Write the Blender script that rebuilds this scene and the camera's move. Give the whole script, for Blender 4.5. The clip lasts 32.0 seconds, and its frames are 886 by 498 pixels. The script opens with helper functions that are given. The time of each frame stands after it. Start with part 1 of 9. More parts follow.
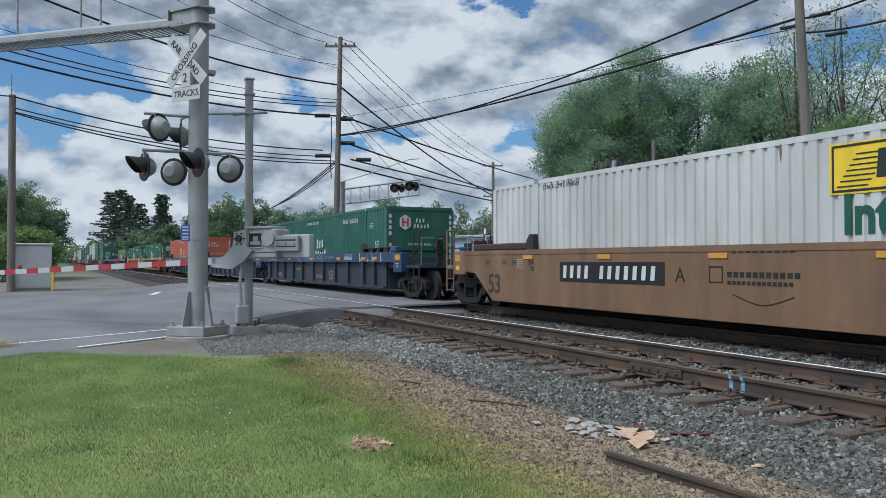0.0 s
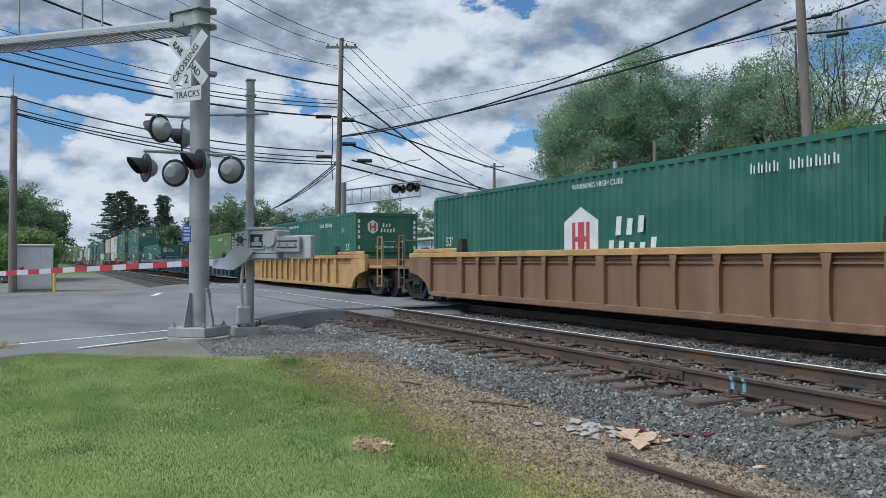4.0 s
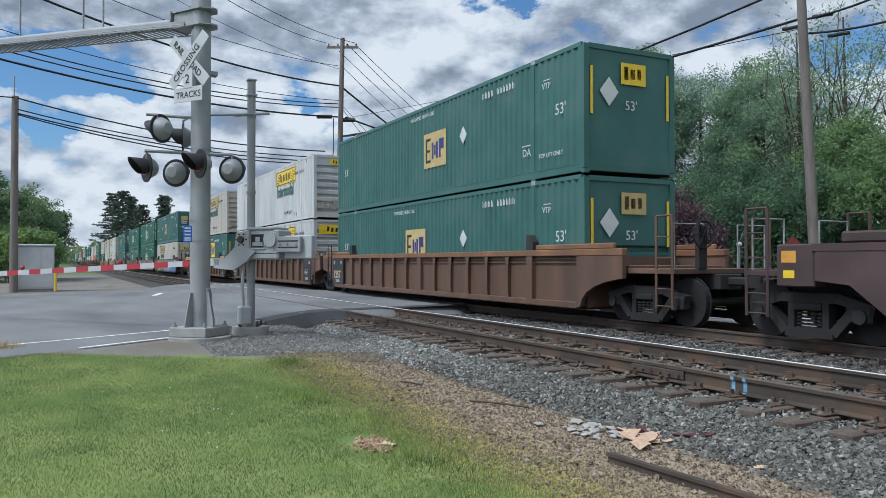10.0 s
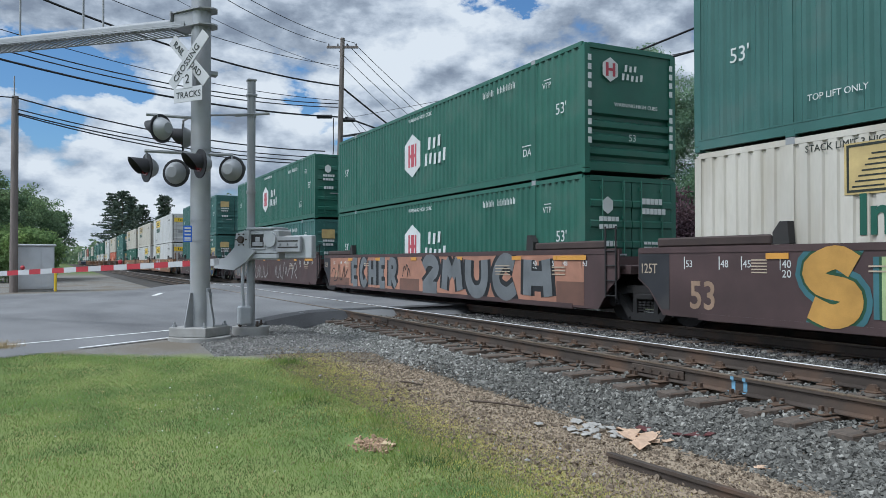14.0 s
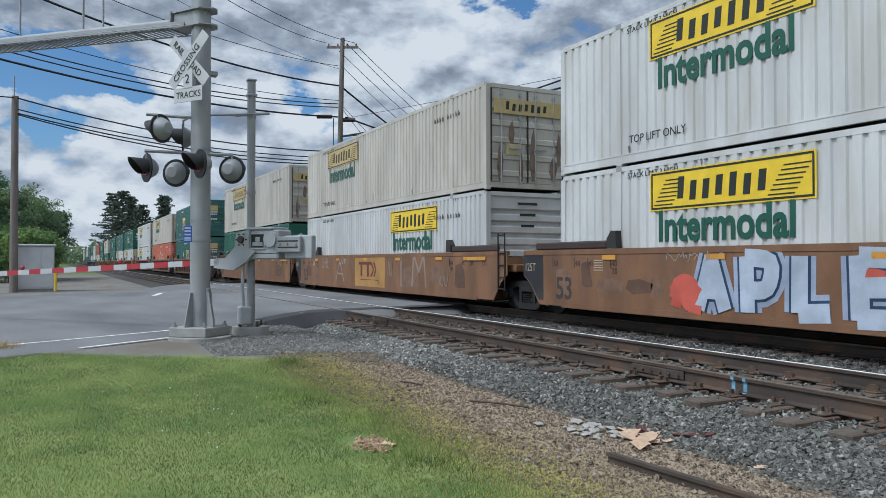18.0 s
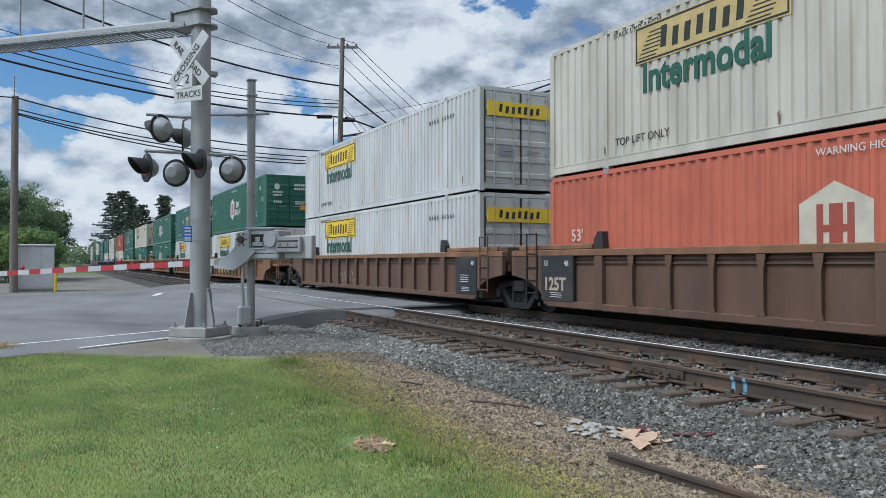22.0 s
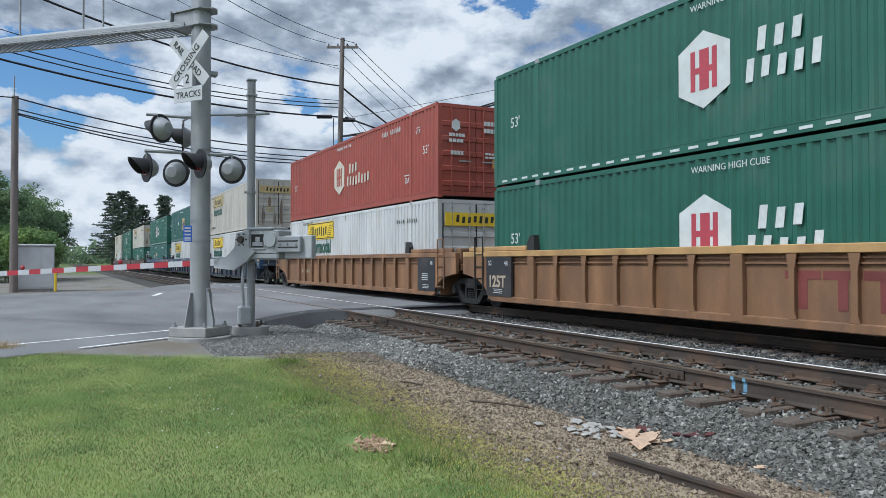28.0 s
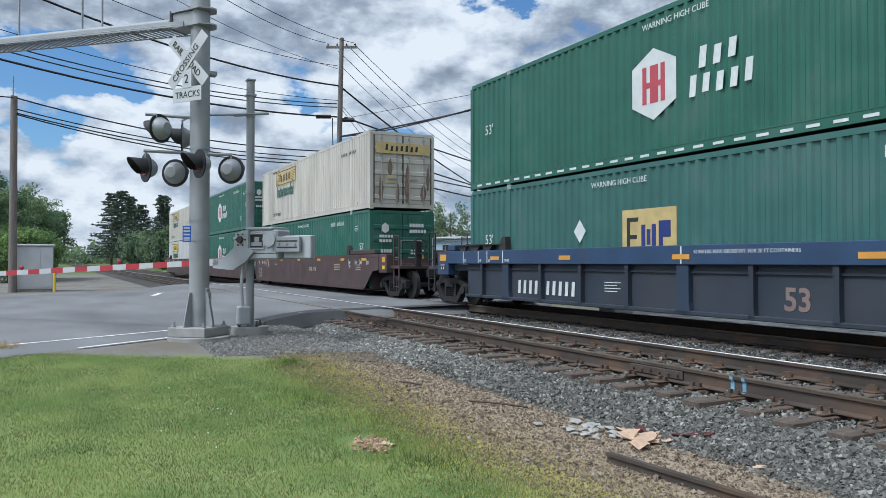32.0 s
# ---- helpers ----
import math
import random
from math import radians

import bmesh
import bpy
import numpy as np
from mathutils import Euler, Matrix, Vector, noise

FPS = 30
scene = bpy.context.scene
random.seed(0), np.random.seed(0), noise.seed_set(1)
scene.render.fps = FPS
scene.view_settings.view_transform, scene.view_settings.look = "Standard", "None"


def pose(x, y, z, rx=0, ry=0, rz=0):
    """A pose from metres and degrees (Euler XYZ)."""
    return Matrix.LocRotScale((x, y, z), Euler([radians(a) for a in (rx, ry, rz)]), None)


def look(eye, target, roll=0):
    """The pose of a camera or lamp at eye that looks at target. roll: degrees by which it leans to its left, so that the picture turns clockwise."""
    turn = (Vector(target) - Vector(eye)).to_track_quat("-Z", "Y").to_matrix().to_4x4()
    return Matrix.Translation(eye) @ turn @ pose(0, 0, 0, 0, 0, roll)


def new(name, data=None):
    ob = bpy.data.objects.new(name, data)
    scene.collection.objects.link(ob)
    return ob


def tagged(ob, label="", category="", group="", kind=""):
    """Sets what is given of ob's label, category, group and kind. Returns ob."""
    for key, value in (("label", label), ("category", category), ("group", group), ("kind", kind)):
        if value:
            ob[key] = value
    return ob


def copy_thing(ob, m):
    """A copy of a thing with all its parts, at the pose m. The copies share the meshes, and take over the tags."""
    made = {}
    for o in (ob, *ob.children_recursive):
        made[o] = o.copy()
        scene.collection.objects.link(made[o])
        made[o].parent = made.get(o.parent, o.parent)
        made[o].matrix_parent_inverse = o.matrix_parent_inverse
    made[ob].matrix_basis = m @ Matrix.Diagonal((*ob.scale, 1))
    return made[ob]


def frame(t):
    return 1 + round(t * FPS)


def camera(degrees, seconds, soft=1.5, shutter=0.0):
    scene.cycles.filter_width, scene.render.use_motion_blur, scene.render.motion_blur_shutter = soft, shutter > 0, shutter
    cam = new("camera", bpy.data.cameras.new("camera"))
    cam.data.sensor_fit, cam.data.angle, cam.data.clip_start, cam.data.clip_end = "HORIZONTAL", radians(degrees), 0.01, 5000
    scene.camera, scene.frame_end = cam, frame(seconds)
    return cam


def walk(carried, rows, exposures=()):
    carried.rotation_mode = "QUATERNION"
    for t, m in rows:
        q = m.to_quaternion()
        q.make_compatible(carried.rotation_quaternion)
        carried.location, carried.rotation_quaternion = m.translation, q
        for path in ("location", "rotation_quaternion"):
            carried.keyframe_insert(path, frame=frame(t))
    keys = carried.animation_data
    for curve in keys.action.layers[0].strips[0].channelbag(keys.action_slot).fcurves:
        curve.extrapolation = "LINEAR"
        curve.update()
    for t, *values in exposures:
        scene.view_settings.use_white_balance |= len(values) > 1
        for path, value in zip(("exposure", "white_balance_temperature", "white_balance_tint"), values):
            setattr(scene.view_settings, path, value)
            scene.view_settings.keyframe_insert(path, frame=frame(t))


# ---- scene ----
cam = camera(60.27, 32.0, soft=0.8, shutter=0.0)
EYE = (0.0, 0.0, 1.237)


def aim(right, down):
    """The camera's pose with a small sway, in degrees to the right and down."""
    yaw, pitch = -0.46848 - radians(right), 0.01653 - radians(down)
    way = Vector((math.cos(yaw) * math.cos(pitch), math.sin(yaw) * math.cos(pitch), math.sin(pitch)))
    return look(EYE, Vector(EYE) + way, -0.03)


walk(cam, [(0.0, aim(0.15, 0.07)), (2.4, aim(0.15, 0.07)), (3.0, aim(0.07, 0.0)), (6.0, aim(0.06, 0.0)), (6.6, aim(0, 0)),
           (17.0, aim(0, 0)), (17.5, aim(-0.04, 0.06)), (18.0, aim(0, 0)), (31.5, aim(0, 0)), (32.0, aim(0.06, 0))], exposures=[(t, e - 0.115, 5720, 6) for t, e in ((0.0, 0.17), (1.0, 0.27), (8.0, 0.28), (11.0, 0.40), (12.0, 0.30), (14.0, 0.36), (17.0, 0.44), (18.0, 0.22), (19.0, 0.18), (20.0, 0.36), (21.0, 0.46), (22.0, 0.30), (25.0, 0.34), (28.0, 0.40), (29.0, 0.33), (30.0, 0.30), (31.0, 0.38), (32.0, 0.48))])

# ---- light ----
SUN_ELEV, SUN_TO = 54.0, Vector((-0.12, 0.9928, 0.0))
sun = new("sun", bpy.data.lights.new("sun", "SUN"))
sun.data.energy, sun.data.angle, sun.data.color = 2.25, radians(16), (1.0, 0.96, 0.91)
sun.matrix_basis = look(tuple(SUN_TO * 40 + Vector((0, 0, 40 * math.tan(radians(SUN_ELEV)) * SUN_TO.length))), (0, 0, 0))


# openings and bright or dull masses in the clouds: bearing, height, half width, half height (degrees), amount
CLOUD_GAPS = ((-28.7, 12.6, 2.7, 1.4, 0.68), (-25.2, 12.8, 3.0, 1.1, 0.42), (-23.0, 11.4, 1.8, 0.9, 0.50), (-28.1, 9.1, 2.1, 0.5, 0.42), (-10.0, 11.7, 0.9, 1.0, 0.55), (-8.2, 9.8, 1.4, 0.6, 0.50), (-6.4, 8.3, 1.5, 0.5, 0.50), (-2.7, 9.3, 1.7, 0.5, 0.35), (1.4, 18.7, 2.1, 0.6, 0.50), (6.0, 18.5, 1.7, 0.6, 0.50), (6.1, 9.1, 1.9, 0.8, 0.55), (27.9, 12.8, 3.0, 2.5, 0.40), (-13.1, 3.8, 2.5, 0.6, 0.30))
CLOUD_MASSES = ((-24.3, 7.8, 4.7, 2.0, 0.30), (-19.7, 10.3, 2.5, 1.5, 0.25), (-25.8, 3.5, 3.0, 1.7, 0.18), (-3.6, 15.2, 4.0, 1.4, 0.34), (-2.5, 8.5, 3.8, 1.8, 0.32), (3.4, 15.9, 3.8, 2.0, 0.26), (-12.7, 13.6, 3.4, 2.0, 0.12), (-11.9, 17.8, 5.5, 1.7, -0.42), (-26.2, 16.0, 6.4, 1.4, -0.26), (16.3, 16.8, 8.1, 2.6, -0.20), (-28.9, 6.3, 3.8, 1.3, -0.16), (-14.3, 9.5, 2.5, 1.1, -0.14), (3.2, 11.6, 5.1, 1.4, -0.10), (-6.9, 5.6, 4.7, 1.1, -0.10))
SKY_GAIN, CLOUD_GAIN = 0.92, 6.8


def build_world():
    w = bpy.data.worlds.new("sky")
    scene.world = w
    w.use_nodes = True
    nt = w.node_tree
    nt.nodes.clear()
    N = lambda kind: nt.nodes.new(kind)
    tc = N("ShaderNodeTexCoord")
    sky = N("ShaderNodeTexSky")
    sky.sky_type, sky.sun_disc = "NISHITA", False
    sky.sun_elevation, sky.sun_rotation = radians(SUN_ELEV), math.atan2(SUN_TO.x, SUN_TO.y)
    sep = N("ShaderNodeSeparateXYZ")
    nt.links.new(tc.outputs["Generated"], sep.inputs[0])
    def op(kind, a, b=0.0, clamp=False):
        m = N("ShaderNodeMath")
        m.operation, m.use_clamp = kind, clamp
        for i, v in enumerate((a, b)):
            if isinstance(v, (int, float)):
                m.inputs[i].default_value = v
            else:
                nt.links.new(v, m.inputs[i])
        return m.outputs[0]
    def times_plus(a, b, c):
        return op("ADD", op("MULTIPLY", a, b), c)
    def cloud_noise(scale, detail, rough, off):
        mp = N("ShaderNodeMapping")
        mp.inputs["Location"].default_value = off
        mp.inputs["Scale"].default_value = (1.0, 1.0, 1.9)
        nt.links.new(tc.outputs["Generated"], mp.inputs["Vector"])
        n = N("ShaderNodeTexNoise")
        n.inputs["Scale"].default_value, n.inputs["Detail"].default_value, n.inputs["Roughness"].default_value = scale, detail, rough
        nt.links.new(mp.outputs[0], n.inputs["Vector"])
        return n.outputs[0]
    def ramp(src, stops):
        r = N("ShaderNodeValToRGB")
        r.color_ramp.elements[0].position, r.color_ramp.elements[0].color = stops[0][0], (*stops[0][1], 1)
        r.color_ramp.elements[1].position, r.color_ramp.elements[1].color = stops[-1][0], (*stops[-1][1], 1)
        for pos, col in stops[1:-1]:
            r.color_ramp.elements.new(pos).color = (*col, 1)
        nt.links.new(src, r.inputs[0])
        return r.outputs[0]
    def tinted(src, colour):
        x = N("ShaderNodeMix")
        x.data_type, x.blend_type = "RGBA", "MULTIPLY"
        x.inputs[0].default_value, x.inputs[7].default_value = 1.0, (*colour, 1)
        nt.links.new(src, x.inputs[6])
        return x.outputs[2]
    # bearing to the right of the crossing and height above the horizon, both with ragged edges
    flat = op("SQRT", op("ADD", op("MULTIPLY", sep.outputs["X"], sep.outputs["X"]), op("MULTIPLY", sep.outputs["Y"], sep.outputs["Y"])))
    fray_a, fray_b = cloud_noise(11, 5, 0.6, (4.2, 1.0, 0.3)), cloud_noise(13, 5, 0.6, (1.7, 6.0, 2.3))
    bearing = op("SUBTRACT", -0.4685, op("ARCTAN2", sep.outputs["Y"], sep.outputs["X"]))
    bearing = op("ADD", bearing, times_plus(fray_a, 0.13, -0.065))
    height = op("ADD", op("ARCTAN2", sep.outputs["Z"], flat), times_plus(fray_b, 0.075, -0.0375))
    def masses(rows):
        total = 0.0
        for a, e, wa, we, amount in rows:
            u = times_plus(bearing, 1 / radians(wa), -a / wa)
            v = times_plus(height, 1 / radians(we), -e / we)
            d = op("MINIMUM", op("ADD", op("MULTIPLY", u, u), op("MULTIPLY", v, v)), 9.0)
            total = op("ADD", total, op("MULTIPLY", op("EXPONENT", op("MULTIPLY", d, -0.7)), amount))
        return total
    puff = cloud_noise(8.5, 11, 0.57, (0.6, 0.2, 0.05))
    above = cloud_noise(8.5, 7, 0.56, (0.6, 0.2, 0.095))
    bank = cloud_noise(2.6, 3, 0.5, (3.7, 0.2, 0.05))
    cover = op("ADD", times_plus(puff, 1.7, -0.13), times_plus(bank, 0.6, -0.3))
    cover = op("SUBTRACT", cover, masses(CLOUD_GAPS))
    mask = ramp(cover, [(0.36, (0, 0, 0)), (0.43, (0.55,) * 3), (0.55, (1, 1, 1))])
    shade = times_plus(op("SUBTRACT", puff, above), 2.7, 0.62)
    shade = op("ADD", shade, times_plus(puff, 0.9, -0.45))
    shade = op("ADD", shade, op("ADD", masses(CLOUD_MASSES), times_plus(bank, 0.5, -0.25)), True)
    colour = ramp(shade, [(0.0, (0.30, 0.335, 0.40)), (0.35, (0.47, 0.51, 0.575)), (0.65, (0.72, 0.75, 0.80)), (1.0, (0.97, 0.97, 0.97))])
    # clouds nearer the sun are lit through
    to_sun = Vector((SUN_TO.x, SUN_TO.y, math.tan(radians(SUN_ELEV)) * SUN_TO.length)).normalized()
    dot = op("ADD", op("ADD", op("MULTIPLY", sep.outputs["X"], to_sun.x), op("MULTIPLY", sep.outputs["Y"], to_sun.y)), op("MULTIPLY", sep.outputs["Z"], to_sun.z))
    glow = N("ShaderNodeMapRange")
    glow.interpolation_type = "SMOOTHSTEP"
    glow.inputs[1].default_value, glow.inputs[2].default_value, glow.inputs[3].default_value, glow.inputs[4].default_value = 0.40, 1.0, 1.0, SUN_CLOUD
    nt.links.new(dot, glow.inputs[0])
    lit = N("ShaderNodeVectorMath")
    lit.operation = "SCALE"
    nt.links.new(tinted(colour, (CLOUD_GAIN,) * 3), lit.inputs[0])
    nt.links.new(glow.outputs[0], lit.inputs["Scale"])
    mix = N("ShaderNodeMix")
    mix.data_type = "RGBA"
    nt.links.new(mask, mix.inputs[0])
    nt.links.new(tinted(sky.outputs[0], (0.68 * SKY_GAIN, 0.88 * SKY_GAIN, 1.05 * SKY_GAIN)), mix.inputs[6])
    nt.links.new(lit.outputs[0], mix.inputs[7])
    bg = N("ShaderNodeBackground")
    nt.links.new(mix.outputs[2], bg.inputs[0])
    bg.inputs[1].default_value = 0.1
    out = N("ShaderNodeOutputWorld")
    nt.links.new(bg.outputs[0], out.inputs[0])


SUN_CLOUD = 2.6
build_world()

# ---- materials ----
MATS = {}


def mat(name, colour, rough=0.6, metal=0.0, vary=0.25, scale=3.0, bump=0.15, fine=60.0, dirt=None, dirt_amount=0.0, dirt_scale=1.2, island=0.0, stretch=(1, 1, 1), spec=0.4, coat=0.0):
    """A worn surface: base colour broken up at two scales, stains of a second colour, and fine relief."""
    if name in MATS:
        return MATS[name]
    m = bpy.data.materials.new(name)
    MATS[name] = m
    m.use_nodes = True
    nt = m.node_tree
    b = nt.nodes["Principled BSDF"]
    b.inputs["Roughness"].default_value, b.inputs["Metallic"].default_value = rough, metal
    b.inputs["Specular IOR Level"].default_value = spec
    tc = nt.nodes.new("ShaderNodeTexCoord")
    mp = nt.nodes.new("ShaderNodeMapping")
    mp.inputs["Scale"].default_value = stretch
    nt.links.new(tc.outputs["Object"], mp.inputs[0])
    def noise_node(s, d=5):
        n = nt.nodes.new("ShaderNodeTexNoise")
        n.inputs["Scale"].default_value, n.inputs["Detail"].default_value = s, d
        nt.links.new(mp.outputs[0], n.inputs["Vector"])
        return n.outputs[0]
    def mixer(fac, a, c, blend="MIX"):
        x = nt.nodes.new("ShaderNodeMix")
        x.data_type, x.blend_type = "RGBA", blend
        for i, v in ((0, fac), (6, a), (7, c)):
            if isinstance(v, (int, float)):
                x.inputs[i].default_value = v
            elif isinstance(v, tuple):
                x.inputs[i].default_value = (*v, 1) if len(v) == 3 else v
            else:
                nt.links.new(v, x.inputs[i])
        return x.outputs[2]
    def span(src, lo, hi, a=0.0, c=1.0):
        r = nt.nodes.new("ShaderNodeMapRange")
        r.inputs[1].default_value, r.inputs[2].default_value, r.inputs[3].default_value, r.inputs[4].default_value = lo, hi, a, c
        nt.links.new(src, r.inputs[0])
        return r.outputs[0]
    big, small = noise_node(scale), noise_node(fine, 3)
    lo = tuple(c * (1 - vary) for c in colour)
    hi = tuple(min(1, c * (1 + vary)) for c in colour)
    col = mixer(span(big, 0.3, 0.7), lo, hi)
    col = mixer(span(small, 0.35, 0.65, 0, 0.5 * min(1, vary * 2)), col, tuple(c * 0.7 for c in colour))
    if dirt:
        col = mixer(span(noise_node(dirt_scale, 8), 0.62 - 0.3 * dirt_amount, 0.75, 0, 0.85), col, dirt)
    if island:
        geo = nt.nodes.new("ShaderNodeNewGeometry")
        col = mixer(span(geo.outputs["Random Per Island"], 0, 0.75, 0, island), col, tuple(c * 0.22 for c in colour))
        col = mixer(span(geo.outputs["Random Per Island"], 0.72, 1, 0, island * 0.8), col, tuple(min(1, c * 2.3) for c in colour))
    else:
        oi = nt.nodes.new("ShaderNodeObjectInfo")
        col = mixer(span(oi.outputs["Random"], 0, 1, 0, 0.16), col, tuple(c * 0.5 for c in colour))
    nt.links.new(col, b.inputs["Base Color"])
    nt.links.new(span(big, 0.3, 0.7, max(0.05, rough - 0.1), min(1, rough + 0.1)), b.inputs["Roughness"])
    if bump:
        bp = nt.nodes.new("ShaderNodeBump")
        bp.inputs["Strength"].default_value, bp.inputs["Distance"].default_value = bump, 0.01
        nt.links.new(small, bp.inputs["Height"])
        nt.links.new(bp.outputs[0], b.inputs["Normal"])
    return m


STEEL = dict(vary=0.15, scale=1.2, bump=0.05, fine=25)
M_TEAL = mat("teal_green_paint", (0.042, 0.122, 0.108), 0.45, dirt=(0.075, 0.125, 0.115), dirt_amount=0.3, **STEEL)
M_DEEP = mat("deep_green_paint", (0.024, 0.108, 0.076), 0.42, dirt=(0.055, 0.115, 0.09), dirt_amount=0.3, **STEEL)
M_LIME = mat("olive_green_paint", (0.10, 0.168, 0.062), 0.45, dirt=(0.1, 0.16, 0.06), dirt_amount=0.3, **STEEL)
M_ORANGE = mat("orange_paint", (0.46, 0.125, 0.075), 0.45, dirt=(0.33, 0.095, 0.06), dirt_amount=0.35, **STEEL)
M_RED = mat("faded_red_paint", (0.29, 0.065, 0.045), 0.5, dirt=(0.21, 0.065, 0.05), dirt_amount=0.3, **STEEL)
M_WHITE = mat("white_paint", (0.52, 0.523, 0.515), 0.45, dirt=(0.42, 0.40, 0.35), dirt_amount=0.45, dirt_scale=2.2, stretch=(1, 1, 0.22), **STEEL)
M_CREAM = mat("aged_white_paint", (0.475, 0.447, 0.392), 0.5, dirt=(0.36, 0.32, 0.25), dirt_amount=0.5, dirt_scale=2.2, stretch=(1, 1, 0.22), **STEEL)
M_YELLOW = mat("yellow_decal", (0.72, 0.50, 0.03), 0.4, vary=0.1, scale=4, bump=0)
M_OCHRE = mat("faded_yellow_decal", (0.46, 0.35, 0.15), 0.5, vary=0.15, scale=4, bump=0)
M_NAVY = mat("navy_decal", (0.02, 0.035, 0.16), 0.4, vary=0.1, bump=0)
M_INK = mat("dark_decal", (0.02, 0.025, 0.02), 0.5, vary=0.1, bump=0)
M_DKGREEN = mat("green_decal", (0.016, 0.085, 0.058), 0.4, vary=0.1, bump=0)
M_DECAL = mat("white_decal", (0.56, 0.58, 0.565), 0.45, vary=0.1, bump=0)
M_PALEDECAL = mat("yellowed_white_decal", (0.5, 0.46, 0.37), 0.5, vary=0.15, bump=0)
M_CRIMSON = mat("crimson_decal", (0.38, 0.055, 0.075), 0.4, vary=0.1, bump=0)
M_TAN = mat("tan_car_paint", (0.205, 0.122, 0.07), 0.6, dirt=(0.105, 0.06, 0.04), dirt_amount=0.6, dirt_scale=1.6, vary=0.25, scale=1.5, bump=0.1, stretch=(1, 1, 0.3))
M_GOLD = mat("golden_car_paint", (0.40, 0.245, 0.10), 0.6, dirt=(0.2, 0.1, 0.04), dirt_amount=0.45, vary=0.25, scale=1.5, bump=0.1)
M_BROWN = mat("rust_brown_car_paint", (0.126, 0.071, 0.047), 0.65, dirt=(0.066, 0.046, 0.036), dirt_amount=0.65, dirt_scale=1.6, vary=0.35, scale=1.5, bump=0.1, stretch=(1, 1, 0.3))
M_ORBROWN = mat("orange_brown_car_paint", (0.205, 0.104, 0.053), 0.65, dirt=(0.115, 0.066, 0.044), dirt_amount=0.6, dirt_scale=1.4, vary=0.35, scale=1.5, bump=0.1, stretch=(1, 1, 0.4))
M_RUSTTAN = mat("rusty_tan_car_paint", (0.245, 0.13, 0.064), 0.65, dirt=(0.095, 0.057, 0.039), dirt_amount=0.75, dirt_scale=1.4, vary=0.4, scale=1.5, bump=0.12, stretch=(1, 1, 0.35))
M_MAROON = mat("maroon_car_paint", (0.066, 0.041, 0.040), 0.6, dirt=(0.042, 0.028, 0.026), dirt_amount=0.5, vary=0.25, scale=1.5, bump=0.1)
M_BLUE = mat("blue_chord_paint", (0.025, 0.052, 0.108), 0.5, dirt=(0.05, 0.05, 0.07), dirt_amount=0.4, vary=0.2, scale=1.5, bump=0.08)
M_SLATE = mat("dusty_slate_car_paint", (0.028, 0.037, 0.053), 0.65, dirt=(0.042, 0.045, 0.052), dirt_amount=0.6, dirt_scale=0.55, vary=0.25, scale=1.5, bump=0.1)
M_DUSTBLUE = mat("dusty_blue_car_paint", (0.026, 0.047, 0.088), 0.65, dirt=(0.05, 0.047, 0.048), dirt_amount=0.7, dirt_scale=0.5, vary=0.25, scale=1.5, bump=0.1)
M_TRUCK = mat("grimy_cast_steel", (0.019, 0.018, 0.018), 0.8, dirt=(0.032, 0.024, 0.02), dirt_amount=0.4, vary=0.35, scale=5, bump=0.3)
M_WHEEL = mat("dark_wheel_steel", (0.018, 0.017, 0.017), 0.7, 0.1, vary=0.3, scale=6, bump=0.2)
M_DARK = mat("dark_underframe", (0.032, 0.03, 0.029), 0.8, vary=0.3, scale=3, bump=0.2)
M_GALV = mat("galvanised_steel", (0.30, 0.31, 0.32), 0.5, 0.25, vary=0.12, scale=3, bump=0.05, dirt=(0.3, 0.29, 0.27), dirt_amount=0.35)
M_GREYPAINT = mat("light_grey_enamel", (0.36, 0.375, 0.385), 0.45, 0.0, vary=0.1, scale=3, bump=0.04, dirt=(0.35, 0.33, 0.3), dirt_amount=0.35)
M_BLACK = mat("black_enamel", (0.018, 0.018, 0.02), 0.5, vary=0.2, bump=0.04)
M_LENS = mat("unlit_red_lens", (0.10, 0.012, 0.012), 0.15, vary=0.1, bump=0, spec=0.6)
M_CONC = mat("weathered_concrete", (0.31, 0.305, 0.29), 0.9, vary=0.18, scale=4, bump=0.35, dirt=(0.2, 0.185, 0.16), dirt_amount=0.4)
M_ASPH = mat("worn_asphalt", (0.165, 0.165, 0.168), 0.88, vary=0.22, scale=0.35, bump=0.5, fine=90, dirt=(0.085, 0.085, 0.09), dirt_amount=0.4, dirt_scale=0.25, stretch=(0.6, 1.6, 1))
M_NEWASPH = mat("dark_asphalt_patch", (0.05, 0.05, 0.053), 0.9, vary=0.25, scale=2, bump=0.5, fine=90)
M_PAINTLINE = mat("road_marking_paint", (0.72, 0.72, 0.70), 0.6, vary=0.12, bump=0.1, dirt=(0.3, 0.3, 0.3), dirt_amount=0.35, dirt_scale=5)
M_RAIL = mat("rusty_rail_steel", (0.070, 0.055, 0.045), 0.72, 0.15, vary=0.3, scale=3, bump=0.25, dirt=(0.15, 0.085, 0.05), dirt_amount=0.35)
# polished steel as matt near-white: the sky's reflection is painted into the colour
M_WHITE_SHEEN = mat("polished_rail_head", (0.85, 0.86, 0.88), 0.32, 0.0, vary=0.1, bump=0.02)
M_DULLHEAD = mat("dull_rail_head", (0.20, 0.15, 0.11), 0.5, 0.6, vary=0.2, bump=0.1)
M_TIE = mat("weathered_wooden_tie", (0.108, 0.086, 0.07), 0.95, vary=0.35, scale=3, bump=0.6, fine=30, dirt=(0.20, 0.10, 0.05), dirt_amount=0.35, stretch=(6, 1, 6))
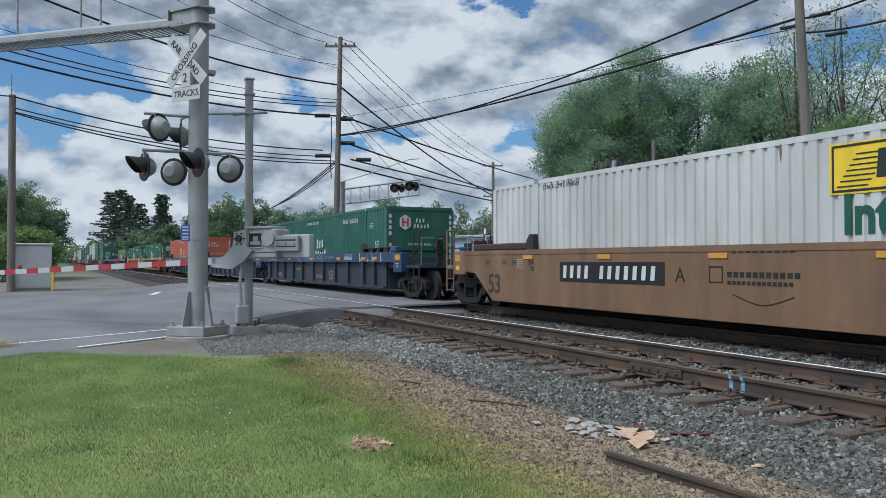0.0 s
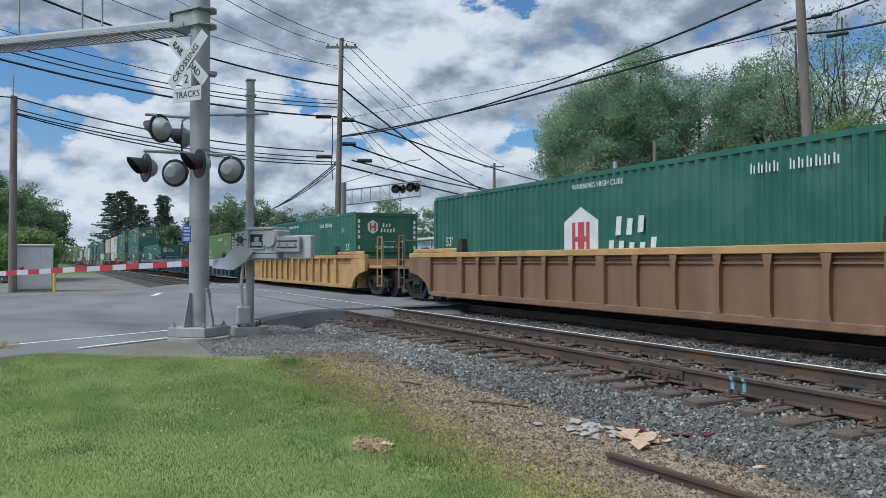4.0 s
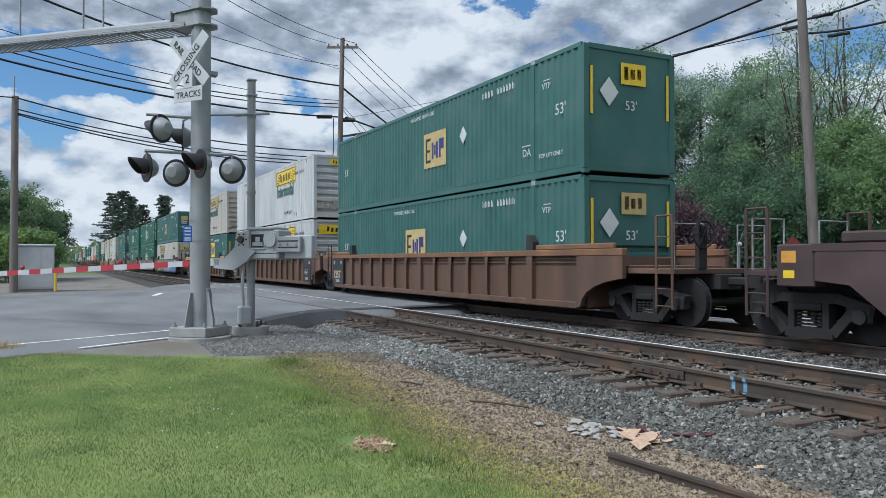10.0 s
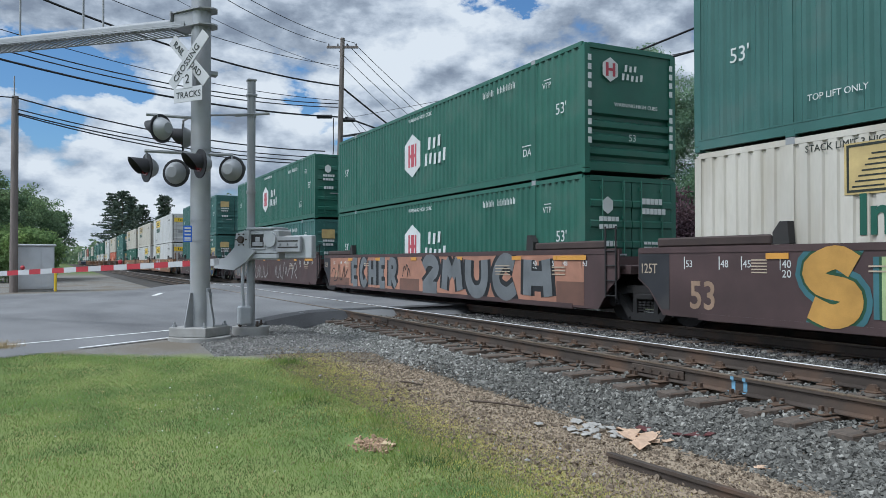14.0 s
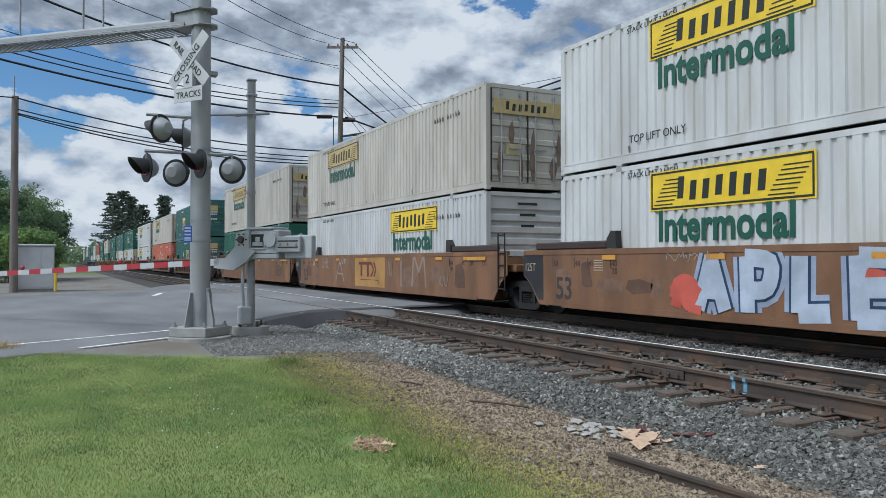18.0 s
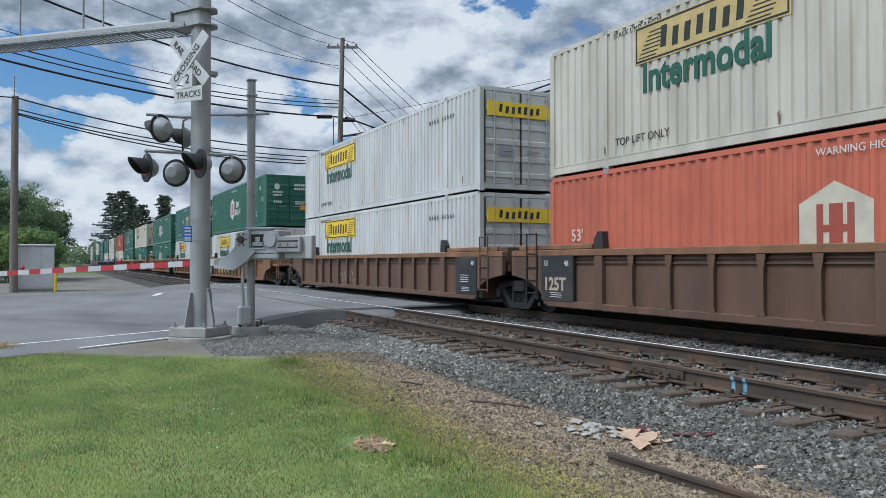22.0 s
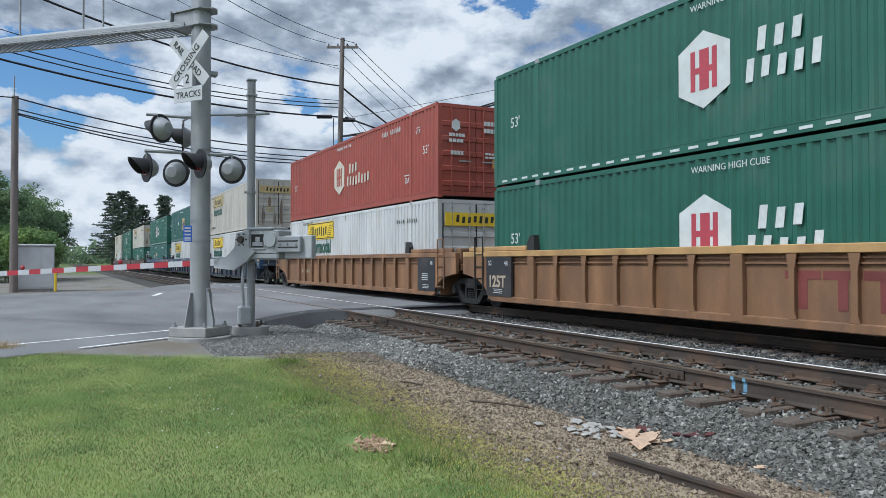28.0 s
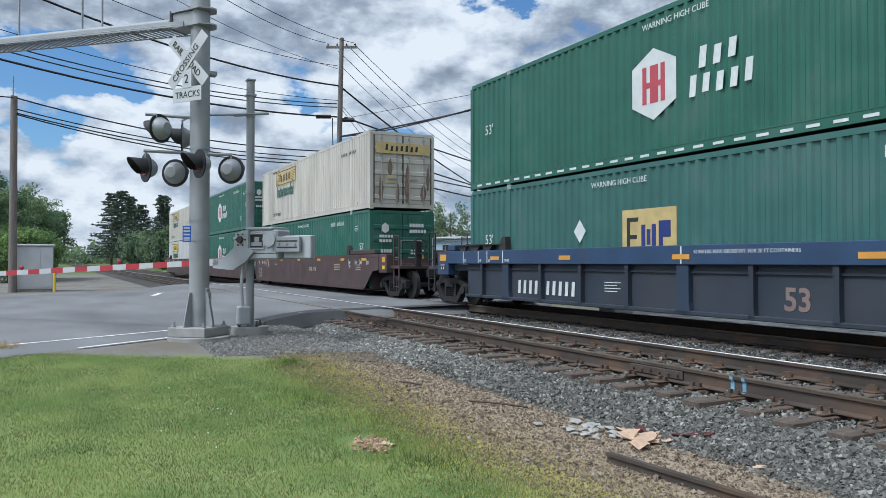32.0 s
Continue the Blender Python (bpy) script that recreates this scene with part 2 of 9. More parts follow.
M_STONE = mat("grey_ballast_stone", (0.163, 0.158, 0.142), 0.9, vary=0.3, scale=12, bump=0.3, island=0.95)
# bed coloured near black to paint the shade in the gaps between stones
M_GAP_BED = mat("ballast_bed", (0.05, 0.045, 0.04), 0.95, vary=0.5, scale=18, bump=1.0, fine=30)
M_POLE = mat("weathered_pole_wood", (0.175, 0.15, 0.135), 0.9, vary=0.25, scale=2, bump=0.5, fine=40, stretch=(6, 6, 0.6))
M_CABLE = mat("black_cable", (0.012, 0.012, 0.014), 0.7, vary=0.1, bump=0)
M_BARK = mat("tree_bark", (0.085, 0.065, 0.05), 0.95, vary=0.3, scale=5, bump=0.6, fine=30)
M_REFLECT = mat("amber_reflective_tape", (0.55, 0.27, 0.05), 0.35, vary=0.1, bump=0)
M_SIGNRED = mat("red_reflective_sheet", (0.36, 0.03, 0.04), 0.4, vary=0.1, bump=0)
M_SIGNWHITE = mat("white_sign_sheet", (0.45, 0.455, 0.46), 0.45, vary=0.08, bump=0)
M_SIGNBLUE = mat("blue_sign_sheet", (0.02, 0.10, 0.48), 0.4, vary=0.1, bump=0)


def leaf_mat(name, colour, trans=0.42, low=0.55, high=1.6, patch=(0.5, 0.75, 1.25)):
    if name in MATS:
        return MATS[name]
    m = bpy.data.materials.new(name)
    MATS[name] = m
    m.use_nodes = True
    nt = m.node_tree
    b = nt.nodes["Principled BSDF"]
    b.inputs["Roughness"].default_value = 0.6
    b.inputs["Specular IOR Level"].default_value = 0.08
    geo = nt.nodes.new("ShaderNodeNewGeometry")
    r = nt.nodes.new("ShaderNodeValToRGB")
    r.color_ramp.elements[0].color = (*(c * low for c in colour), 1)
    r.color_ramp.elements[1].color = (*(min(1, c * high) for c in colour), 1)
    nt.links.new(geo.outputs["Random Per Island"], r.inputs[0])
    tc = nt.nodes.new("ShaderNodeTexCoord")
    ns = nt.nodes.new("ShaderNodeTexNoise")
    ns.inputs["Scale"].default_value, ns.inputs["Detail"].default_value = patch[0], 5
    nt.links.new(tc.outputs["Object"], ns.inputs["Vector"])
    rr = nt.nodes.new("ShaderNodeValToRGB")
    rr.color_ramp.elements[0].position, rr.color_ramp.elements[1].position = 0.34, 0.66
    rr.color_ramp.elements[0].color = (patch[1] * 0.92, patch[1], patch[1] * 1.12, 1)
    rr.color_ramp.elements[1].color = (patch[2] * 1.06, patch[2], patch[2] * 0.9, 1)
    nt.links.new(ns.outputs[0], rr.inputs[0])
    mu = nt.nodes.new("ShaderNodeMix")
    mu.data_type, mu.blend_type = "RGBA", "MULTIPLY"
    mu.inputs[0].default_value = 1.0
    nt.links.new(r.outputs[0], mu.inputs[6])
    nt.links.new(rr.outputs[0], mu.inputs[7])
    nt.links.new(mu.outputs[2], b.inputs["Base Color"])
    tr = nt.nodes.new("ShaderNodeBsdfTranslucent")
    nt.links.new(mu.outputs[2], tr.inputs[0])
    mx = nt.nodes.new("ShaderNodeMixShader")
    mx.inputs[0].default_value = trans
    nt.links.new(b.outputs[0], mx.inputs[1])
    nt.links.new(tr.outputs[0], mx.inputs[2])
    nt.links.new(mx.outputs[0], nt.nodes["Material Output"].inputs[0])
    return m


# ---- mesh helpers ----
def part(name, bm, material, parent, label=""):
    """Links a bmesh (or a mesh) as one mesh object under a thing or a part."""
    if isinstance(bm, bmesh.types.BMesh):
        me = bpy.data.meshes.new(name)
        bm.to_mesh(me)
        bm.free()
    else:
        me = bm
    if material and not me.materials:
        me.materials.append(material)
    ob = new(name, me)
    ob.parent = parent
    return tagged(ob, label)


def thing(name, label, category, m=None, group="", kind="", bm=None, material=None):
    """A top-level thing: an Empty, or a mesh where bm is given."""
    me = None
    if bm is not None:
        me = bpy.data.meshes.new(name)
        bm.to_mesh(me)
        bm.free()
        me.materials.append(material)
    ob = new(name, me)
    if m is not None:
        ob.matrix_basis = m
    return tagged(ob, label, category, group, kind)


def box(bm, x0, x1, y0, y1, z0, z1, bevel=0.0):
    vs = bmesh.ops.create_cube(bm, size=1.0, matrix=Matrix.Translation(((x0 + x1) / 2, (y0 + y1) / 2, (z0 + z1) / 2)) @ Matrix.Diagonal((abs(x1 - x0), abs(y1 - y0), abs(z1 - z0), 1)))["verts"]
    if bevel:
        es = {e for v in vs for e in v.link_edges}
        bmesh.ops.bevel(bm, geom=list(es), offset=bevel, segments=1, affect="EDGES", clamp_overlap=True)
    return bm


def boxes(*dims, bevel=0.0):
    bm = bmesh.new()
    for d in dims:
        box(bm, *d, bevel=bevel)
    return bm


def prism(bm, outline, axis, a, b):
    """A closed outline of (u, v) pairs drawn out along axis ('x', 'y' or 'z') from a to b."""
    def at(u, v, w):
        return {"x": (w, u, v), "y": (u, w, v), "z": (u, v, w)}[axis]
    va = [bm.verts.new(at(u, v, a)) for u, v in outline]
    vb = [bm.verts.new(at(u, v, b)) for u, v in outline]
    n = len(outline)
    bm.faces.new(va)
    bm.faces.new(vb[::-1])
    for i in range(n):
        bm.faces.new((va[i], vb[i], vb[(i + 1) % n], va[(i + 1) % n]))
    bmesh.ops.recalc_face_normals(bm, faces=bm.faces[:])
    return bm


def tube(bm, pts, r0, r1=None, sides=6):
    """A round bar along the points, tapering from r0 to r1."""
    r1 = r0 if r1 is None else r1
    pts = [Vector(q) for q in pts]
    rings = []
    for i, q in enumerate(pts):
        d = (pts[min(i + 1, len(pts) - 1)] - pts[max(i - 1, 0)]).normalized()
        a = d.orthogonal().normalized() if abs(d.z) > 0.95 else d.cross(Vector((0, 0, 1))).normalized()
        b = d.cross(a)
        r = r0 + (r1 - r0) * i / max(1, len(pts) - 1)
        rings.append([bm.verts.new(q + (a * math.cos(6.2832 * k / sides) + b * math.sin(6.2832 * k / sides)) * r) for k in range(sides)])
    for s, e in zip(rings, rings[1:]):
        for k in range(sides):
            bm.faces.new((s[k], s[(k + 1) % sides], e[(k + 1) % sides], e[k]))
    bm.faces.new(rings[0][::-1])
    bm.faces.new(rings[-1])
    return bm


def tubes(*runs, sides=6):
    bm = bmesh.new()
    for pts, r in runs:
        tube(bm, pts, r, sides=sides)
    return bm


def cyl(bm, c, axis, r, length, sides=20, r2=None):
    c, d = Vector(c), Vector(axis).normalized() * length / 2
    return tube(bm, [c - d, c + d], r, r2, sides)


def smooth(ob, angle=0.6):
    for q in ob.data.polygons:
        q.use_smooth = True
    ob.data.set_sharp_from_angle(angle=angle)
    return ob


def raw_mesh(name, verts, faces, material):
    """A mesh from arrays: verts (n, 3), faces (m, k) of one size."""
    me = bpy.data.meshes.new(name)
    k = faces.shape[1]
    me.vertices.add(len(verts))
    me.vertices.foreach_set("co", np.ascontiguousarray(verts, dtype=np.float32).ravel())
    me.loops.add(faces.size)
    me.loops.foreach_set("vertex_index", np.ascontiguousarray(faces, dtype=np.int32).ravel())
    me.polygons.add(len(faces))
    me.polygons.foreach_set("loop_start", np.arange(0, faces.size, k, dtype=np.int32))
    me.polygons.foreach_set("use_smooth", np.zeros(len(faces), dtype=bool))
    me.update(calc_edges=True)
    me.materials.append(material)
    return me


TEXTS = {}


def text_mesh(words, size, depth=0.004, bold=0.0):
    """Flat lettering with its lower left corner at the origin, in the xy plane."""
    key = (words, size, bold)
    if key not in TEXTS:
        cu = bpy.data.curves.new("lettering", "FONT")
        cu.body, cu.size, cu.extrude, cu.offset = words, size, depth / 2, bold
        cu.resolution_u = 3
        ob = bpy.data.objects.new("lettering", cu)
        scene.collection.objects.link(ob)
        me = bpy.data.meshes.new_from_object(ob.evaluated_get(bpy.context.evaluated_depsgraph_get()))
        me.name = "lettering"
        bpy.data.objects.remove(ob)
        TEXTS[key] = me
    return TEXTS[key]


SIDE_TEXT = Matrix(((-1, 0, 0, 0), (0, 0, 1, 0), (0, 1, 0, 0), (0, 0, 0, 1)))   # reads on a face turned to +y
FRONT_TEXT = Matrix(((0, 0, -1, 0), (-1, 0, 0, 0), (0, 1, 0, 0), (0, 0, 0, 1)))  # reads on a face turned to -x


def lettering(words, size, m, material, parent, width=1.0, bold=0.0, name="lettering", label=""):
    key = (words, size, bold, material.name)
    if key not in TEXTS:
        me = text_mesh(words, size, bold=bold).copy()
        me.materials.clear()
        me.materials.append(material)
        TEXTS[key] = me
    ob = part(name, TEXTS[key], None, parent, label)
    ob.matrix_basis = m @ Matrix.Diagonal((width, 1, 1, 1))
    return ob


def side_at(x, y, z):
    return Matrix.Translation((x, y, z)) @ SIDE_TEXT


def front_at(x, y, z):
    return Matrix.Translation((x, y, z)) @ FRONT_TEXT

# ---- ground, road and tracks ----
NEAR_TRACK, FAR_TRACK, RAIL_GAUGE = -7.32, -11.45, 0.7525
ROAD_RIGHT = ((60, -25), (30, -5), (9, 8.0), (0.5, 13.6), (-0.26, 14.1), (-1.9, 15.7), (-3.2, 16.6), (-4.3, 17.3), (-5.6, 18.2), (-14, 20.6), (-20, 28.5), (-80, 78), (-200, 160))
ROAD_LEFT = ((60, 24), (30, 33), (6, 38), (0, 39), (-4.4, 42), (-6.2, 44.5), (-14, 46), (-20, 48.5), (-80, 100), (-200, 184))


def along(table, y):
    pts = sorted(table)
    return float(np.interp(y, [q[0] for q in pts], [q[1] for q in pts]))


def ease(a, b, v):
    t = np.clip((v - a) / (b - a), 0, 1)
    return t * t * (3 - 2 * t)


def road_z(y):
    return -0.2 + 0.185 * (1 - ease(-5.9, -2.8, y)) - 0.12 * (1 - ease(-24, -14.5, y))


def ground_z(x, y):
    """The height of the land under everything, in metres from the rail tops."""
    lawn = -0.42 + 0.19 * ease(9.5, 14.0, np.asarray(x) + 0.35 * np.asarray(y))
    bed = -0.46
    far = -0.28
    z = lawn + (bed - lawn) * (1 - ease(-5.6, -4.6, y))
    z = z + (far - z) * (1 - ease(-15.0, -13.8, y))
    right = np.interp(y, *zip(*sorted(ROAD_RIGHT)))
    left = np.interp(y, *zip(*sorted(ROAD_LEFT)))
    shoulder = ease(-1.1, -0.1, x - right) * ease(-1.1, -0.1, left - x) * ease(-4.6, -3.0, y)
    z = z + (road_z(y) - 0.02 - z) * shoulder
    inside = ease(0.05, 0.8, x - right) * ease(0.05, 0.8, left - x)
    return z + (np.minimum(z, road_z(y) - 0.09) - z) * inside


def sheet(name, xs, ys, height, material, label, category):
    X, Y = np.meshgrid(xs, ys, indexing="ij")
    v = np.stack([X, Y, height(X, Y)], -1).reshape(-1, 3)
    n, k = len(xs), len(ys)
    i = (np.arange(n - 1)[:, None] * k + np.arange(k - 1)[None]).ravel()
    me = raw_mesh(name, v, np.stack([i, i + k, i + k + 1, i + 1], 1), material)
    ob = new(name, me)
    me.polygons.foreach_set("use_smooth", np.ones(len(me.polygons), dtype=bool))
    return tagged(ob, label, category, kind="structure")


def ground_material():
    m = bpy.data.materials.new("lawn_and_bare_earth")
    m.use_nodes = True
    nt = m.node_tree
    b = nt.nodes["Principled BSDF"]
    b.inputs["Roughness"].default_value = 0.95
    b.inputs["Specular IOR Level"].default_value = 0.15
    tc = nt.nodes.new("ShaderNodeTexCoord")
    def noise_node(s, d=6):
        n = nt.nodes.new("ShaderNodeTexNoise")
        n.inputs["Scale"].default_value, n.inputs["Detail"].default_value = s, d
        nt.links.new(tc.outputs["Object"], n.inputs["Vector"])
        return n.outputs[0]
    def op(kind, a, c):
        x = nt.nodes.new("ShaderNodeMath")
        x.operation = kind
        for i, v in enumerate((a, c)):
            if isinstance(v, (int, float)):
                x.inputs[i].default_value = v
            else:
                nt.links.new(v, x.inputs[i])
        return x.outputs[0]
    def span(src, lo, hi):
        r = nt.nodes.new("ShaderNodeMapRange")
        r.inputs[1].default_value, r.inputs[2].default_value = lo, hi
        nt.links.new(src, r.inputs[0])
        return r.outputs[0]
    def mix(fac, a, c):
        x = nt.nodes.new("ShaderNodeMix")
        x.data_type = "RGBA"
        for i, v in ((0, fac), (6, a), (7, c)):
            if isinstance(v, tuple):
                x.inputs[i].default_value = (*v, 1)
            elif isinstance(v, (int, float)):
                x.inputs[i].default_value = v
            else:
                nt.links.new(v, x.inputs[i])
        return x.outputs[2]
    sep = nt.nodes.new("ShaderNodeSeparateXYZ")
    nt.links.new(tc.outputs["Object"], sep.inputs[0])
    wob = op("MULTIPLY", op("SUBTRACT", noise_node(1.1), 0.5), 1.6)
    yy = op("ADD", op("ADD", sep.outputs["Y"], op("MULTIPLY", op("SUBTRACT", sep.outputs["X"], 6.0), 0.085)), wob)
    earth = mix(span(noise_node(9), 0.35, 0.65), (0.195, 0.15, 0.107), (0.30, 0.24, 0.172))
    earth = mix(span(noise_node(60, 2), 0.52, 0.6), earth, (0.33, 0.27, 0.2))
    dry = mix(span(noise_node(14), 0.35, 0.65), (0.36, 0.285, 0.16), (0.31, 0.30, 0.115))
    grass = mix(span(noise_node(0.9), 0.38, 0.62), (0.11, 0.162, 0.05), (0.19, 0.228, 0.078))
    gravel = mix(span(noise_node(40, 3), 0.4, 0.6), (0.13, 0.125, 0.115), (0.225, 0.215, 0.2))
    gravel = mix(span(noise_node(0.6, 5), 0.45, 0.62), gravel, (0.15, 0.13, 0.105))
    col = mix(span(yy, -3.75, -3.4), earth, dry)
    col = mix(span(yy, -3.4, -2.9), col, grass)
    xx = op("ADD", op("ADD", sep.outputs["X"], op("MULTIPLY", sep.outputs["Y"], -0.42)), wob)
    col = mix(span(xx, 13.35, 13.9), col, gravel)
    far = mix(span(noise_node(0.15), 0.4, 0.6), (0.075, 0.12, 0.03), (0.12, 0.13, 0.06))
    col = mix(span(sep.outputs["Y"], -16.5, -15.0), far, col)
    col = mix(span(sep.outputs["X"], 85, 110), col, far)
    lot = mix(span(noise_node(1.6, 5), 0.44, 0.6), (0.34, 0.335, 0.33), (0.16, 0.165, 0.15))
    strip = op("MULTIPLY", span(op("ADD", sep.outputs["Y"], wob), -13.9, -14.3), span(op("ADD", sep.outputs["Y"], wob), -19.6, -19.0))
    strip = op("MULTIPLY", strip, span(sep.outputs["X"], 19.0, 17.0))
    col = mix(strip, col, lot)
    nt.links.new(col, b.inputs["Base Color"])
    bp = nt.nodes.new("ShaderNodeBump")
    bp.inputs["Strength"].default_value, bp.inputs["Distance"].default_value = 0.4, 0.012
    nt.links.new(noise_node(45, 4), bp.inputs["Height"])
    nt.links.new(bp.outputs[0], b.inputs["Normal"])
    return m


def graded(stops):
    out = []
    for (a, b, n) in stops:
        out += list(np.linspace(a, b, n, endpoint=False))
    return np.array(out + [stops[-1][1]])


GX = graded([(-3000, -200, 8), (-200, -20, 12), (-20, 2, 30), (2, 24, 110), (24, 60, 60), (60, 300, 24), (300, 4000, 10)])
GY = graded([(-4000, -300, 8), (-300, -60, 16), (-60, -16, 44), (-16, 8, 120), (8, 60, 30), (60, 2500, 10)])
sheet("ground", GX, GY, ground_z, ground_material(), "mown grass, bare earth and gravel beside the railway", "ground")

# the road that crosses both tracks
RYS = graded([(-200, -60, 12), (-60, -15, 20), (-15, -1, 44), (-1, 60, 30)])
RU = np.linspace(0, 1, 40)
rv = []
for ry in RYS:
    a, b = along(ROAD_RIGHT, ry), along(ROAD_LEFT, ry)
    rv.append((a - 0.5, ry, float(road_z(ry)) - (0.32 if ry < -4 else 0.06)))
    for u in RU:
        rv.append((a + (b - a) * u, ry, float(road_z(ry))))
    rv.append((b + 0.5, ry, float(road_z(ry)) - (0.32 if ry < -4 else 0.06)))
RU = np.arange(len(RU) + 2)
ri = (np.arange(len(RYS) - 1)[:, None] * len(RU) + np.arange(len(RU) - 1)[None]).ravel()
road = new("road", raw_mesh("road", np.array(rv), np.stack([ri, ri + 1, ri + 1 + len(RU), ri + len(RU)], 1), M_ASPH))
for q in road.data.polygons:
    q.use_smooth = True
tagged(road, "worn grey asphalt road over the level crossing", "road", kind="structure")


def strip(name, pts, width, lift, material, label, parent=None):
    """A painted band on the road along the points."""
    pts = [Vector(q) for q in pts]
    v, f = [], []
    for i, q in enumerate(pts):
        d = (pts[min(i + 1, len(pts) - 1)] - pts[max(0, i - 1)]).normalized()
        s = Vector((-d.y, d.x)) * width / 2
        for e in (q + s, q - s):
            v.append((e.x, e.y, float(road_z(e.y)) + lift))
        if i:
            f.append((2 * i - 2, 2 * i - 1, 2 * i + 1, 2 * i))
    return part(name, raw_mesh(name, np.array(v), np.array(f), material), None, parent or road, label)


def run_pts(a, b, n):
    return [(a[0] + (b[0] - a[0]) * i / n, a[1] + (b[1] - a[1]) * i / n) for i in range(n + 1)]


strip("edge_line", run_pts((8.0, 11.6), (15.0, 0.9), 10) + run_pts((15.17, 0.69), (17.2, -2.7), 8), 0.11, 0.006, M_PAINTLINE, "white painted road edge line")
strip("edge_line", run_pts((14.1, -0.35), (15.35, -2.05), 6), 0.09, 0.006, M_PAINTLINE, "thin white line along the kerb")
strip("stop_line", run_pts((33.6, -3.6), (35.4, -4.1), 4), 0.25, 0.006, M_PAINTLINE, "worn white stop line")
strip("asphalt_patch", [(17.75, -4.3), (18.35, -5.2), (18.85, -6.0), (19.25, -8.3), (20.4, -13.6)], 0.7, 0.010, M_NEWASPH, "dark fresh asphalt at the crossing edge")


EDGE_Y = np.linspace(-6.55, -3.2, 14)
ev, ef = [], []
for k, y in enumerate(EDGE_Y):
    a, z = along(ROAD_RIGHT, y), float(road_z(y))
    ev += [(a + 0.30, y, z + 0.012), (a - 0.01, y, z + 0.010), (a - 0.46, y, z - (0.29 if y < -4 else 0.05) + 0.018)]
    if k:
        b = 3 * k
        ef += [(b - 3, b, b + 1, b - 2), (b - 2, b + 1, b + 2, b - 1)]
part("asphalt_edge", raw_mesh("asphalt_edge", np.array(ev), np.array(ef), M_NEWASPH), None, road, "dark rolled asphalt edge sloping to the ballast")


def rail_mesh(length, head):
    """One rail along x: foot, web and head."""
    bm = bmesh.new()
    prof = ((-0.075, -0.185), (0.075, -0.185), (0.075, -0.172), (0.012, -0.155), (0.009, -0.05), (0.036, -0.04), (0.036, -0.003), (-0.036, -0.003), (-0.036, -0.04), (-0.009, -0.05), (-0.012, -0.155), (-0.075, -0.172))
    prism(bm, prof, "x", 0, length)
    me = bpy.data.meshes.new("rail")
    bm.to_mesh(me)
    bm.free()
    me.materials.append(M_RAIL)
    return me


def build_track(yc, head, label):
    t = thing("railway_track", label, "railway track", kind="structure")
    for k, dy in enumerate((RAIL_GAUGE, -RAIL_GAUGE)):
        ob = part("rail", rail_mesh(520, head), None, t, "rusty steel rail")
        ob.matrix_basis = pose(-40, yc + dy, 0)
        part("rail_head", boxes((-40, 480, yc + dy - 0.035, yc + dy + 0.038, -0.012, -0.002)), M_DULLHEAD, t, "worn rail head")
        if k:
            # white strip paints the sky sheen along the worn running edge
            part("running_band", boxes((-40, 480, yc + dy - 0.012, yc + dy + 0.026, -0.003, 0.002)), head, t, "polished running band with its sky sheen painted white")
    return t


TRACK_NEAR = build_track(NEAR_TRACK, M_WHITE_SHEEN, "rusty rails with a polished running edge on wooden ties")
TRACK_FAR = build_track(FAR_TRACK, M_WHITE_SHEEN, "rails of the second track under the passing train")

# ballast: a bed with sloping shoulders
BED_PROFILE = ((-14.4, -0.48), (-13.2, -0.24), (-9.6, -0.235), (-9.3, -0.255), (-8.9, -0.25), (-6.3, -0.25), (-6.05, -0.268), (-5.75, -0.298), (-5.05, -0.435), (-4.75, -0.48), (-4.5, -0.53))


def bed_z(y):
    return np.interp(y, [q[0] for q in BED_PROFILE], [q[1] for q in BED_PROFILE])


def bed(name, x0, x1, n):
    return sheet(name, np.linspace(x0, x1, n), np.linspace(-14.4, -4.5, 60), lambda X, Y: bed_z(Y), M_GAP_BED, "crushed-stone ballast bed under the rails, coloured dark as shaded gaps", "ballast")


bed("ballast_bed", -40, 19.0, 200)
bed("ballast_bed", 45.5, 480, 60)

# ties with plates and spikes
TIE = bmesh.new()
box(TIE, -0.115, 0.115, -1.4, 1.4, -0.36, -0.192, bevel=0.012)
TIE_ME = bpy.data.meshes.new("tie")
TIE.to_mesh(TIE_ME), TIE.free()
TIE_ME.materials.append(M_TIE)
PL = bmesh.new()
box(PL, -0.095, 0.095, -0.2, 0.25, -0.192, -0.178, bevel=0.003)
prism(PL, ((-0.075, -0.178), (0.075, -0.178), (0.025, -0.105), (-0.025, -0.105)), "y", -0.135, -0.08)
for sx, sy in ((-0.05, 0.1), (0.05, 0.1), (-0.05, -0.1), (0.05, -0.1)):
    box(PL, sx - 0.016, sx + 0.016, sy - 0.02, sy + 0.02, -0.18, -0.13)
PL_ME = bpy.data.meshes.new("tie_plate")
PL.to_mesh(PL_ME), PL.free()
PL_ME.materials.append(mat("orange_rusted_plate", (0.105, 0.064, 0.04), 0.85, vary=0.4, scale=9, bump=0.3, dirt=(0.05, 0.04, 0.034), dirt_amount=0.6, dirt_scale=2.5))
rng = random.Random(5)
